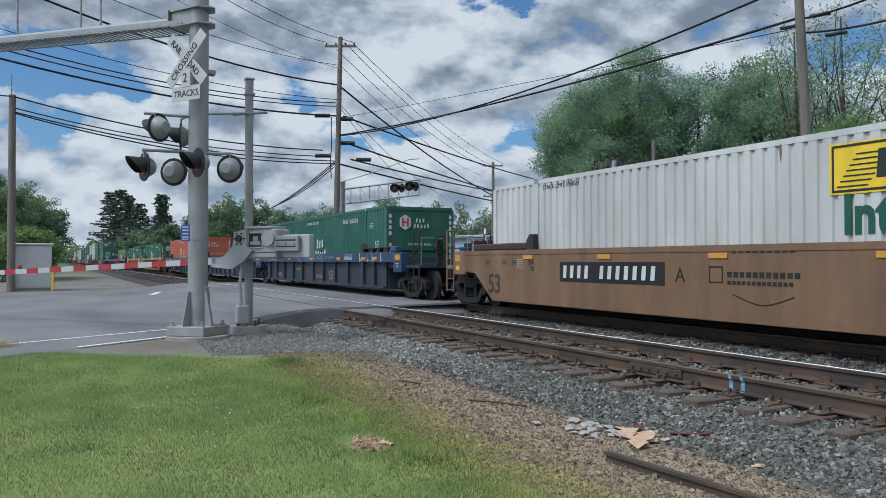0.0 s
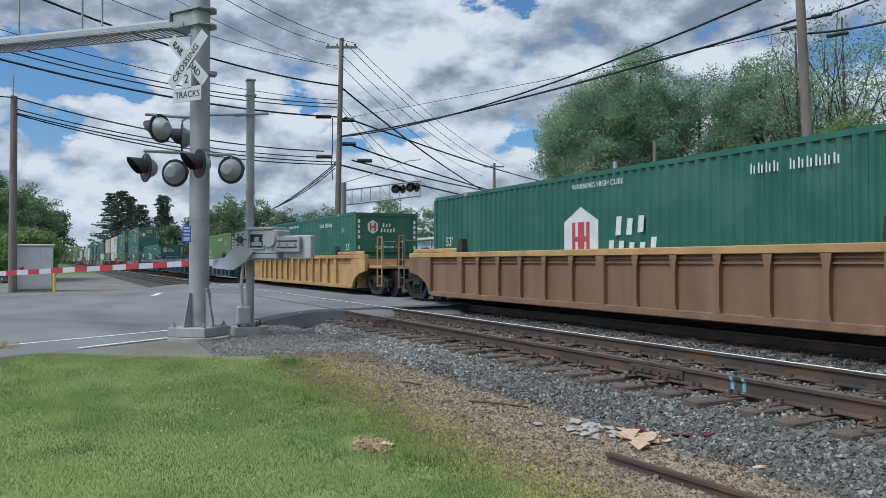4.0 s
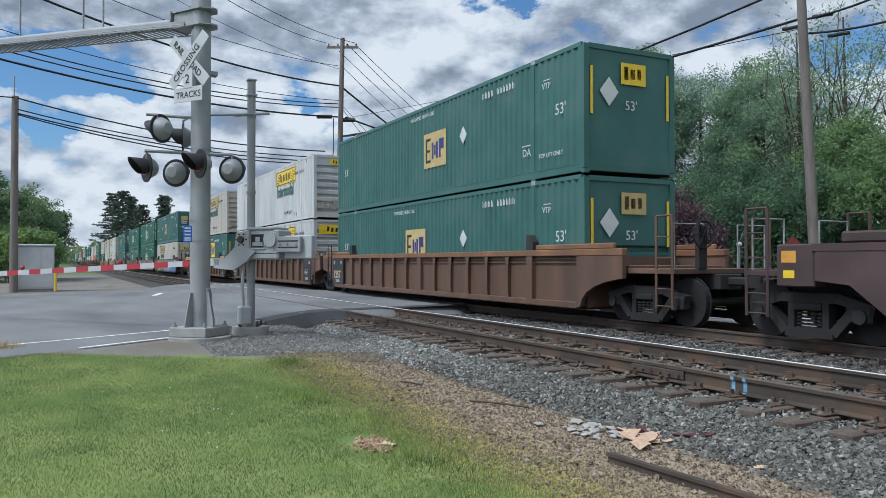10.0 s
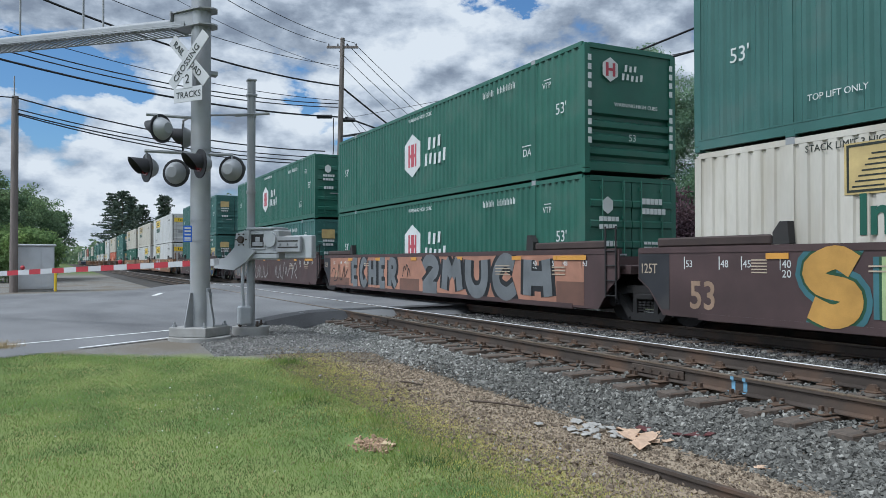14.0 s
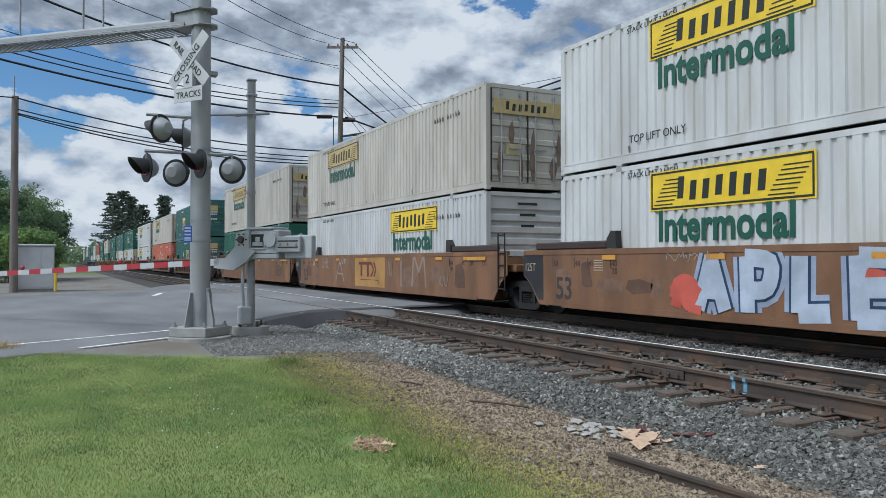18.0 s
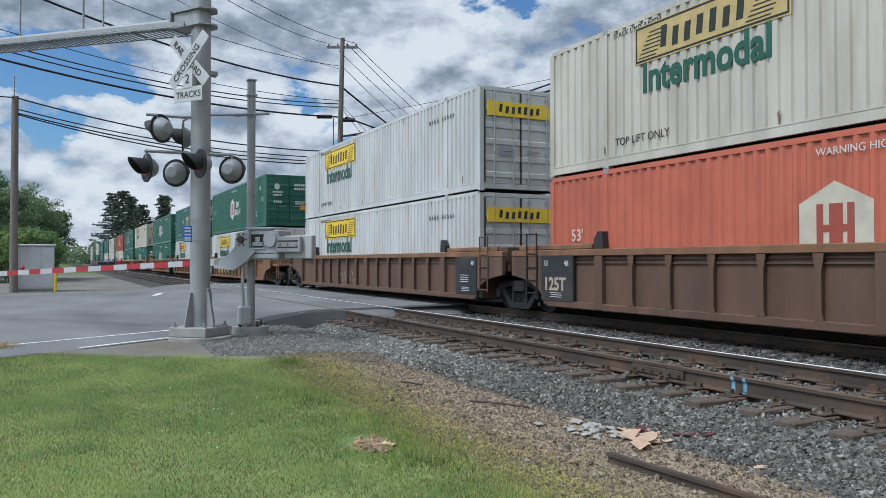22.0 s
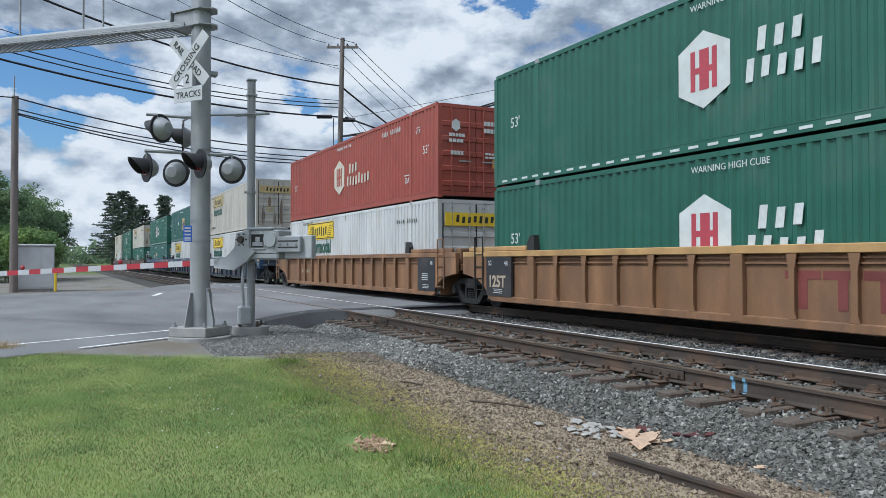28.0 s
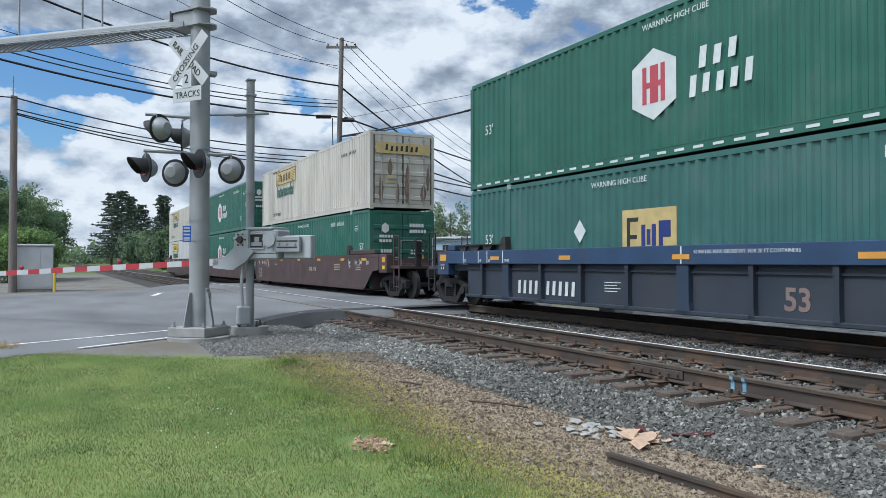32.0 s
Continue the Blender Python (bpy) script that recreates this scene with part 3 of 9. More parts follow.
for track, yc, count in ((TRACK_NEAR, NEAR_TRACK, 46), (TRACK_FAR, FAR_TRACK, 40)):
    for i in range(count):
        x = -6.0 + 0.54 * i
        if x > 18.3:
            break
        tie = part("tie", TIE_ME, None, track)
        tie.matrix_basis = pose(x + rng.uniform(-0.04, 0.04), yc + rng.uniform(-0.09, 0.09), rng.uniform(-0.012, 0.004), 0, 0, rng.uniform(-2.0, 2.0))
        for dy in (RAIL_GAUGE, -RAIL_GAUGE) if track is TRACK_NEAR else ():
            pl = part("tie_plate", PL_ME, None, track)
            pl.matrix_basis = pose(x, yc + dy, 0, 0, 0, 0 if dy > 0 else 180)

# rail joint bars and blue paint marks on the near rail
for jx in (7.15, 16.1):
    part("joint_bar", boxes((jx - 0.45, jx + 0.45, NEAR_TRACK + RAIL_GAUGE + 0.012, NEAR_TRACK + RAIL_GAUGE + 0.04, -0.15, -0.05), bevel=0.008), M_RAIL, TRACK_NEAR, "bolted joint bar")
    bm = bmesh.new()
    for k in range(6):
        cyl(bm, (jx - 0.38 + 0.152 * k, NEAR_TRACK + RAIL_GAUGE + 0.05, -0.10), (0, 1, 0), 0.016, 0.03, 6)
    part("joint_bolts", bm, M_RAIL, TRACK_NEAR, "row of rusty joint bolts")


# ---- the train ----
# distances along the train, from the front of the first load to the front of each load
def run(t):
    """How far the train has come after t seconds."""
    return 20.4624 * t - 0.0027912 * t * t


BOX_L, BOX_W, BOX_H, FLOOR = 16.154, 2.59, 2.896, 0.27
HALF = BOX_L / 2


def corrugated(x0, x1, z0, z1, y, depth, period, flip=1, land=0.36, slope=0.14):
    """A sheet of upright corrugations between x0 and x1, its outer lands at y."""
    n = max(1, round((x1 - x0) / period))
    p = (x1 - x0) / n
    bm = bmesh.new()
    low = []
    for i in range(n):
        s = x0 + p * i
        for u, d in ((0, 0), (land, 0), (land + slope, 1), (1 - slope, 1)):
            low.append((s + p * u, y - flip * depth * d))
    low.append((x1, y))
    a = [bm.verts.new((u, v, z0)) for u, v in low]
    b = [bm.verts.new((u, v, z1)) for u, v in low]
    for i in range(len(low) - 1):
        bm.faces.new((a[i + 1], a[i], b[i], b[i + 1]) if flip > 0 else (a[i], a[i + 1], b[i + 1], b[i]))
    return bm


def end_ribs(x, flip, rows, depth=0.085):
    """The pressed horizontal ribs of a closed end."""
    bm = bmesh.new()
    prof = [(x, 0.2)]
    for z in rows:
        prof += [(x, z), (x + flip * depth, z + 0.05), (x + flip * depth, z + 0.13), (x, z + 0.18)]
    prof += [(x, BOX_H - 0.16)]
    a = [bm.verts.new((u, -1.2, v)) for u, v in prof]
    b = [bm.verts.new((u, 1.2, v)) for u, v in prof]
    for i in range(len(prof) - 1):
        bm.faces.new((a[i], a[i + 1], b[i + 1], b[i]))
    bmesh.ops.recalc_face_normals(bm, faces=bm.faces[:])
    return bm


def shape(bm, material, parent, name, pts, y, thick=0.006, label=""):
    """A flat shape of (x, z) points painted on the near side."""
    prism(bm, [(q[0], q[1]) for q in pts], "y", y, y + thick)
    return part(name, bm, material, parent, label)


UNIT = {}


def bars(parent, material, y, rects, name="lettering_bar", label=""):
    """Plain bars that stand for lettering: (x left as seen, width, z, height); alike rows share one mesh."""
    key = (material.name, tuple((round(x - rects[0][0], 3), round(w, 3), round(z, 3), round(h, 3)) for x, w, z, h in rects))
    if key not in UNIT:
        bm = bmesh.new()
        for dx, w, z, h in key[1]:
            box(bm, dx - w, dx, 0, 0.005, z, z + h)
        UNIT[key] = bpy.data.meshes.new(name)
        bm.to_mesh(UNIT[key]), bm.free()
        UNIT[key].materials.append(material)
    ob = part(name, UNIT[key], None, parent, label)
    ob.matrix_basis = Matrix.Translation((rects[0][0], y, 0))
    return ob


def strokes(parent, material, slots, place, name="brand_mark", label=""):
    """One plain slanted bar a slot, standing for a letter: slots are (u, v, width, height)."""
    for u, v, w, h in slots:
        key = ("mark", material.name)
        if key not in UNIT:
            bm = bmesh.new()
            prism(bm, ((0, 0), (0.8, 0), (1, 1), (0.2, 1)), "y", 0, 1)
            UNIT[key] = bpy.data.meshes.new(name)
            bm.to_mesh(UNIT[key]), bm.free()
            UNIT[key].materials.append(material)
        part(name, UNIT[key], None, parent, label).matrix_basis = place @ Matrix.Translation((u, 0, v)) @ Matrix.Diagonal((w, 0.005, h, 1))


def word_slots(n, height, step, seed=1):
    """Slots of a word of n plain marks, starting at the origin."""
    return [(i * step, height * (0.0 if (i + seed) % 3 else 0.1), step * 0.6, height * (1.0 if i % 4 == 0 else 0.86)) for i in range(n)]


SIDE_MARK = Matrix.Diagonal((-1, 1, 1, 1))
END_MARK = Matrix(((0, -1, 0, 0), (-1, 0, 0, 0), (0, 0, 1, 0), (0, 0, 0, 1)))


def side_word(parent, material, x, y, z, n, height, step, seed=1, name="brand_mark"):
    strokes(parent, material, word_slots(n, height, step, seed), Matrix.Translation((x, y, z)) @ SIDE_MARK, name)


def end_word(parent, material, x, y, z, n, height, step, seed=1):
    strokes(parent, material, word_slots(n, height, step, seed), Matrix.Translation((x, y, z)) @ END_MARK)


YS = BOX_W / 2 + 0.002
M_SMUDGED = mat("yellowed_data_plate", (0.42, 0.36, 0.2), 0.6, vary=0.3, scale=6, bump=0)
M_STREAK = mat("brown_grime_streak", (0.18, 0.13, 0.095), 0.8, vary=0.4, scale=5, bump=0.1)


def ribbon(pts, width, y, bm=None):
    """A flat stroke of even width through (x, z) points, facing +y."""
    bm = bm or bmesh.new()
    fine = []
    for k in range(len(pts) - 1):
        p0, p1, p2, p3 = (Vector(pts[max(0, min(len(pts) - 1, k + d))]) for d in (-1, 0, 1, 2))
        for u in (0, 0.25, 0.5, 0.75):
            fine.append(0.5 * ((2 * p1) + (p2 - p0) * u + (2 * p0 - 5 * p1 + 4 * p2 - p3) * u * u + (3 * p1 - p0 - 3 * p2 + p3) * u ** 3))
    fine.append(Vector(pts[-1]))
    last = None
    for k, q in enumerate(fine):
        d = (fine[min(k + 1, len(fine) - 1)] - fine[max(0, k - 1)]).normalized() * width / 2
        lift = y + 0.0002 * k
        pair = (bm.verts.new((q.x - d.y, lift, q.y + d.x)), bm.verts.new((q.x + d.y, lift, q.y - d.x)))
        if last:
            bm.faces.new((last[0], last[1], pair[1], pair[0]))
        last = pair
    return bm


def banner_side(c, x_left, faded):
    """Yellow banner with dark strokes over green lettering; x_left is its left edge as seen."""
    yel = M_OCHRE if faded else M_YELLOW
    banner = shape(bmesh.new(), yel, c, "banner", ((x_left, 1.92), (x_left, 2.66), (x_left - 3.6, 2.66), (x_left - 3.6, 1.92)), YS, 0.004, "yellow banner with dark edging")
    e = 0.035
    bars(c, M_INK, YS + 0.004, [(x_left - 0.04, 3.52, 1.95, e), (x_left - 0.04, 3.52, 2.6, e), (x_left - 0.04, e, 1.95, 0.66), (x_left - 3.53, e, 1.95, 0.66)]
         + [(x_left - 0.12 - 0.05 * k, 0.48, 2.02 + 0.075 * k, 0.022) for k in range(7)] + [(x_left - 2.72 - 0.05 * k, 0.5, 2.02 + 0.075 * k, 0.022) for k in range(7)], "banner_ornament")
    side_word(c, M_INK, x_left - 0.72, YS + 0.005, 2.08, 7, 0.4, 0.3, 3)
    lettering("Intermodal", 0.80, side_at(x_left - 0.2, YS + 0.004, 1.36), M_DKGREEN, c, 0.86, 0.022, label="green lettering")


def hex_badge_side(c, x_left, word=0):
    """A white six-sided badge with crimson bars, and a white two-line word drawn as bars; word 1: yellowed, on the red boxes."""
    white, red = (M_PALEDECAL, M_RED) if word else (M_DECAL, M_CRIMSON)
    hx, hz = x_left - 0.61, 1.46
    shape(bmesh.new(), white, c, "badge", ((hx, hz + 0.69), (hx + 0.6, hz + 0.38), (hx + 0.6, hz - 0.38), (hx, hz - 0.69), (hx - 0.6, hz - 0.38), (hx - 0.6, hz + 0.38)), YS, 0.004, "white six-sided badge")
    r = []
    for s in (0.3, 0.09, -0.02, -0.2):
        r += [(hx + s + 0.0, 0.11, hz - 0.36, 0.72)]
    r += [(hx + 0.26, 0.5, hz - 0.06, 0.11)]
    bars(c, red, YS + 0.005, r, "badge_bar", "crimson bars of the badge")
    side_word(c, white, hx - 1.15, YS, hz + 0.04, 3, 0.38, 0.33, 7)
    side_word(c, white, hx - 0.92, YS, hz - 0.44, 5 if not word else 8, 0.38, 0.31, 8)


def square_badge_side(c, x_left, size=1.5, faded=False, raised=0.0):
    z = 0.93 + raised
    shape(bmesh.new(), M_OCHRE if faded else M_YELLOW, c, "badge", ((x_left, z), (x_left, z + 1.06), (x_left - size, z + 1.06), (x_left - size, z)), YS, 0.004, "yellow square badge")
    y = YS + 0.005
    bars(c, M_INK, y, [(x_left - 0.14, 0.09, z + 0.16, 0.74), (x_left - 0.23, 0.24, z + 0.16, 0.08), (x_left - 0.23, 0.2, z + 0.48, 0.08), (x_left - 0.23, 0.24, z + 0.82, 0.08)], "badge_block", "dark strokes of the badge")
    bars(c, M_NAVY, y, [(x_left - 0.56, 0.11, z + 0.25, 0.5), (x_left - 0.71, 0.1, z + 0.36, 0.3), (x_left - 0.85, 0.11, z + 0.25, 0.5)], "badge_block", "blue strokes of the badge")
    bars(c, M_NAVY, y, [(x_left - 1.04, 0.11, z + 0.25, 0.56), (x_left - 1.15, 0.2, z + 0.5, 0.31)], "badge_block", "blue strokes of the badge")


def paint_for(code):
    return {"J": M_WHITE, "C": M_CREAM, "H": M_DEEP, "E": M_TEAL, "O": M_ORANGE, "R": M_RED, "L": M_LIME}[code[0]]


SHELLS = {}


def container_shell(code, end, m):
    """One 53-foot container, its front towards -x; end 'd': doors in front, 'n': closed ribbed end in front, 'f': closed flat end in front."""
    if (code, end) in SHELLS:
        return copy_thing(SHELLS[code, end], m)
    paint = paint_for(code)
    words = {"J": "white ribbed container with yellow banner", "C": "aged cream-white container with yellow banner", "H": "dark green ribbed container with white badge",
             "E": "blue-green ribbed container with yellow badge", "O": "bright orange ribbed container with white badge", "R": "faded red ribbed container with white badge", "L": "olive green ribbed container with white badge"}[code[0]]
    c = thing("shipping_container", words + ", riding on a well car", "container", m, "containers on the train")
    SHELLS[code, end] = c
    banner_kind = code[0] in "JC"
    depth, period, land, slope = (0.036, 0.247, 0.58, 0.10) if banner_kind else (0.040, 0.25, 0.30, 0.17)
    for sgn in (1, -1):
        for x0, x1 in ((-HALF + 0.14, -6.14), (-6.04, 6.04), (6.14, HALF - 0.14)) if sgn > 0 else ((-HALF + 0.14, HALF - 0.14),):
            part("side_panel", corrugated(x0, x1, 0.20, BOX_H - 0.1, sgn * (BOX_W / 2 - 0.004), depth, period, sgn, land, slope), paint, c)
        part("top_rail", boxes((-HALF + 0.1, HALF - 0.1, sgn * (BOX_W / 2 - 0.06), sgn * BOX_W / 2, BOX_H - 0.12, BOX_H - 0.024)), paint, c)
        part("bottom_rail", boxes((-HALF + 0.1, HALF - 0.1, sgn * (BOX_W / 2 - 0.08), sgn * (BOX_W / 2 - 0.001), 0.04, 0.22), (-HALF + 0.1, HALF - 0.1, sgn * (BOX_W / 2 - 0.05), sgn * (BOX_W / 2 + 0.006), 0.20, 0.225)), paint, c)
        for sx in (-1, 1):
            part("side_post", boxes((sx * 6.09 - 0.06, sx * 6.09 + 0.06, sgn * (BOX_W / 2 - 0.1), sgn * (BOX_W / 2 + 0.001), 0.11, BOX_H - 0.05)), paint, c)
            part("corner_post", boxes((sx * (HALF - 0.15), sx * HALF, sgn * (BOX_W / 2 - 0.14), sgn * BOX_W / 2, 0.11, BOX_H - 0.1)), paint, c)
            for z0, z1 in ((0, 0.118), (BOX_H - 0.118, BOX_H)):
                part("corner_casting", boxes((sx * 6.09 - 0.09, sx * 6.09 + 0.09, sgn * (BOX_W / 2 - 0.16), sgn * (BOX_W / 2 + 0.004), z0, z1), bevel=0.01), paint if z0 == 0 else M_GALV, c)
            part("corner_casting", boxes((sx * (HALF - 0.12), sx * (HALF + 0.003), sgn * (BOX_W / 2 - 0.15), sgn * (BOX_W / 2 + 0.003), 0, 0.1), bevel=0.01), paint, c)
    part("roof", boxes((-HALF + 0.03, HALF - 0.03, -BOX_W / 2 + 0.03, BOX_W / 2 - 0.03, BOX_H - 0.09, BOX_H - 0.06)), paint, c)
    part("floor", boxes((-HALF + 0.05, HALF - 0.05, -BOX_W / 2 + 0.09, BOX_W / 2 - 0.09, 0.05, 0.15)), M_DARK, c)
    doors_x, nose_x = (-1, 1) if end == "d" else (1, -1)
    for sx in (-1, 1):
        part("header", boxes((sx * (HALF - 0.1), sx * HALF, -1.16, 1.16, BOX_H - 0.16, BOX_H - 0.05)), paint, c)
        part("end_sill", boxes((sx * (HALF - 0.12), sx * (HALF - 0.002), -1.16, 1.16, 0.06, 0.2)), paint, c)
    # doors
    X = doors_x * (HALF - 0.03)
    for sgn in (1, -1):
        prof = [(X - doors_x * 0.025, 0.21), (X + doors_x * 0.02, 0.21)]
        for z in (0.35, 0.8, 1.25, 1.7, 2.15):
            prof += [(X + doors_x * 0.02, z), (X + doors_x * 0.05, z + 0.03), (X + doors_x * 0.05, z + 0.15), (X + doors_x * 0.02, z + 0.18)]
        prof += [(X + doors_x * 0.02, BOX_H - 0.17), (X - doors_x * 0.025, BOX_H - 0.17)]
        d = part("door", prism(bmesh.new(), prof, "y", sgn * 0.012, sgn * 1.155), paint, c, "ribbed cargo door")
        for yy in (0.25, 0.85):
            bm = tubes(([(X + doors_x * 0.07, sgn * yy, 0.14), (X + doors_x * 0.07, sgn * yy, BOX_H - 0.12)], 0.017))
            for z in (0.3, 1.0, 1.9, 2.55):
                box(bm, X + doors_x * 0.03 - 0.012, X + doors_x * 0.08, sgn * yy - 0.04, sgn * yy + 0.04, z, z + 0.07)
            part("lock_bar", bm, M_GALV if banner_kind else paint, d, "upright lock bar with keepers")
        part("handle", boxes((X + doors_x * 0.06, X + doors_x * 0.09, sgn * 0.2, sgn * 0.6, 1.1, 1.14)), M_GALV, d)
    # closed end
    if end == "f":
        part("end_wall", boxes((nose_x * (HALF - 0.06), nose_x * (HALF - 0.03), -1.16, 1.16, 0.2, BOX_H - 0.16)), paint, c)
    else:
        rows = (0.3, 0.62, 0.94, 1.26, 1.58, 1.9, 2.22) if banner_kind else (0.25, 0.55, 0.85, 1.15)
        part("end_wall", end_ribs(nose_x * (HALF - 0.04), -nose_x, rows), paint, c)
    return c


def end_bars(c, material, x, rects, name="brand_bar"):
    """Plain bars on the end facing -x: (y upper edge, width, z, height)."""
    key = ("end", material.name, tuple(rects))
    if key not in UNIT:
        bm = boxes(*[(0, 0.006, y - w, y, z, z + h) for y, w, z, h in rects])
        UNIT[key] = bpy.data.meshes.new(name)
        bm.to_mesh(UNIT[key]), bm.free()
        UNIT[key].materials.append(material)
    part(name, UNIT[key], None, c).matrix_basis = Matrix.Translation((x, 0, 0))


def decorate(c, code, end, logo=None, seed=0):
    """Badges and markings on the side and front of one container; places count from its front end."""
    front = -HALF
    banner_kind = code[0] in "JC"
    L = lambda d: front + d      # metres behind the front end
    if banner_kind:
        banner_side(c, HALF - 2.9 if end == "d" else HALF - 9.65, code[0] == "C")
        lettering("TOP LIFT ONLY", 0.22, side_at(HALF - 2.3 if end == "d" else L(5.0), YS, 0.42), M_INK, c)
        lettering("STACK LIMIT 3 HIGH", 0.15, side_at(HALF - 2.25, YS, 2.62), M_INK, c)
        bars(c, M_INK, YS, [(L(3.1) - 0.17 * k - o, 0.024, 2.22, 0.14 if o == 0 else 0.1) for k in range(10) if k != 4 for o in (0, 0.055)], "marking", "row of small dark unreadable marks")
        rs = random.Random(seed + 90)
        for k in range(5):
            x, h = rs.uniform(-HALF + 0.5, HALF - 0.5), rs.uniform(0.1, 0.32)
            zt = 0.2 + h if k < 3 else BOX_H - 0.1
            shape(bmesh.new(), M_STREAK, c, "rust_streak", ((x, zt), (x + 0.045, zt - 0.02), (x + 0.03, zt - h * 0.6), (x + 0.012, zt - h), (x - 0.01, zt - h * 0.5)), YS - 0.004, 0.003, "brown rust streak")
        if seed in (29, 30, 31):
            g = HALF - 7.6
            for a, b in (((g, 1.5), (g + 0.2, 1.72)), ((g + 0.2, 1.72), (g, 1.94)), ((g, 1.94), (g - 0.2, 1.72)), ((g - 0.2, 1.72), (g, 1.5))):
                part("placard_edge", ribbon((a, b), 0.03, YS + 0.001), M_INK, c)
    else:
        ink = M_DECAL
        if code[0] in "HORL":
            hex_badge_side(c, HALF - 6.6, 1 if code[0] in "OR" else 0)
            lettering("WARNING HIGH CUBE", 0.165, side_at(HALF - 6.9, YS, 2.54), ink, c)
        else:
            x = logo if logo is not None else (6.5 if end == "d" else 8.0)
            square_badge_side(c, HALF - x, faded=seed % 3 != 0, raised=0.36 if seed == 12 else 0.0)
            lettering("WARNING HIGH CUBE", 0.165, side_at(HALF - x + 1.0, YS, 2.52), ink, c)
            g = L(5.5) if end != "d" else HALF - 4.9
            shape(bmesh.new(), ink, c, "placard", ((g, 1.37), (g + 0.21, 1.62), (g, 1.87), (g - 0.21, 1.62)), YS, 0.005, "white diamond placard holder")
            lettering("TOP LIFT ONLY", 0.14, side_at(L(1.75) if end != "d" else HALF - 2.3, YS, 0.5), ink, c)
        for x in (L(1.08), HALF - 0.8):
            lettering("53'", 0.36, side_at(x, YS, 1.42), ink, c)
        lettering("DA", 0.26, side_at(L(2.45), YS, 0.62), ink, c)
        lettering("VTP", 0.2, side_at(L(1.6), YS, 2.1), ink, c)
        part("overline", boxes((L(1.6) - 0.34, L(1.6) - 0.06, YS, YS + 0.004, 2.29, 2.31)), ink, c)
        part("overline", boxes((L(2.45) - 0.36, L(2.45) + 0.02, YS, YS + 0.004, 0.86, 0.885)), ink, c)
        bars(c, ink, YS, [(L(4.4) - 0.15 * k - o, 0.028, 2.40, 0.17 if o == 0 else 0.13) for k in range(11) if k != 4 for o in (0, 0.062)], "marking", "row of unreadable white marks")
    if end == "d":
        xx = front - 0.03
        if banner_kind:
            part("banner", boxes((xx - 0.02, xx, -1.08, 1.08, 2.05, 2.45)), M_OCHRE if code[0] == "C" else M_YELLOW, c, "yellow banner across the doors")
            end_word(c, M_INK, xx - 0.02, 0.72, 2.14, 7, 0.22, 0.2, 3)
            part("gasket", boxes((xx + 0.026, xx + 0.001, -0.022, 0.022, 0.22, BOX_H - 0.18), (xx + 0.026, xx + 0.001, 1.13, 1.165, 0.22, BOX_H - 0.18), (xx + 0.026, xx + 0.001, -1.165, -1.13, 0.22, BOX_H - 0.18)), M_INK, c, "black rubber door gasket")
            if code[0] == "C":
                for y, w, z, h in ((0.98, 0.2, 0.22, 1.1), (0.3, 0.16, 0.22, 0.8), (-0.06, 0.22, 0.25, 1.5), (-0.7, 0.26, 0.3, 0.7), (-0.95, 0.14, 0.7, 1.0), (0.62, 0.2, 1.2, 0.7)):
                    part("rust_streak", prism(bmesh.new(), ((y - w * 0.3, z), (y - w * 0.75, z + 0.05), (y - w, z + h * 0.5), (y - w * 0.6, z + h), (y - w * 0.25, z + h * 0.8), (y, z + h * 0.35)), "x", xx - 0.001, xx), M_STREAK, c, "brown rust streak on the door")
            part("data_plate", boxes((xx - 0.012, xx - 0.006, 0.25, 0.7, 0.95, 1.25)), M_SMUDGED if code[0] == "C" else M_GALV, c, "small data plate on the door")
        else:
            z = 2.2
            mtl = M_DECAL if code[0] != "E" else M_OCHRE
            bm = bmesh.new()
            prism(bm, [(0.72 + 0.16 * math.sin(a), z + 0.19 * math.cos(a)) for a in [i * math.pi / 3 for i in range(6)]] if code[0] != "E" else [(1.0, 2.0), (0.4, 2.0), (0.4, 2.4), (1.0, 2.4)], "x", xx - 0.03, xx - 0.02)
            part("badge", bm, mtl, c, "badge on the door")
            bm = bmesh.new()
            for (y, w, zz, h) in [(-0.25, 0.6, 2.25, 0.13), (-0.25, 0.7, 2.03, 0.13), (0.95, 0.55, 1.85, 0.1), (0.95, 0.5, 1.68, 0.1), (-0.3, 0.55, 1.35, 0.06), (-0.3, 0.5, 1.24, 0.06), (0.9, 0.45, 1.3, 0.12)]:
                n = max(2, int(w / 0.11))
                for k in range(n):
                    box(bm, xx - 0.03, xx - 0.022, y - w * (k + 0.8) / n, y - w * k / n, zz, zz + h)
            part("marking", bm, M_DECAL, c, "rows of unreadable white marks")
            part("data_plate", boxes((xx - 0.026, xx - 0.02, -0.85, -0.55, 0.95, 1.2)), M_REFLECT, c, "amber plate")
    else:
        xx = front + 0.012
        if banner_kind and seed == 18:
            for z, w in ((2.5, 0.62), (2.2, 0.5), (1.9, 0.42)):
                part("marking", boxes((xx - 0.03, xx - 0.02, -w / 2, w / 2, z, z + 0.07)), M_INK, c, "small dark unreadable line")
        elif banner_kind:
            part("banner", boxes((xx - 0.03, xx - 0.02, -0.55, 0.55, 2.42, 2.68)) if seed in (12, 13) else boxes((xx - 0.03, xx - 0.02, -1.05, 1.05, 2.2, 2.62)), M_YELLOW, c, "yellow banner on the end wall")
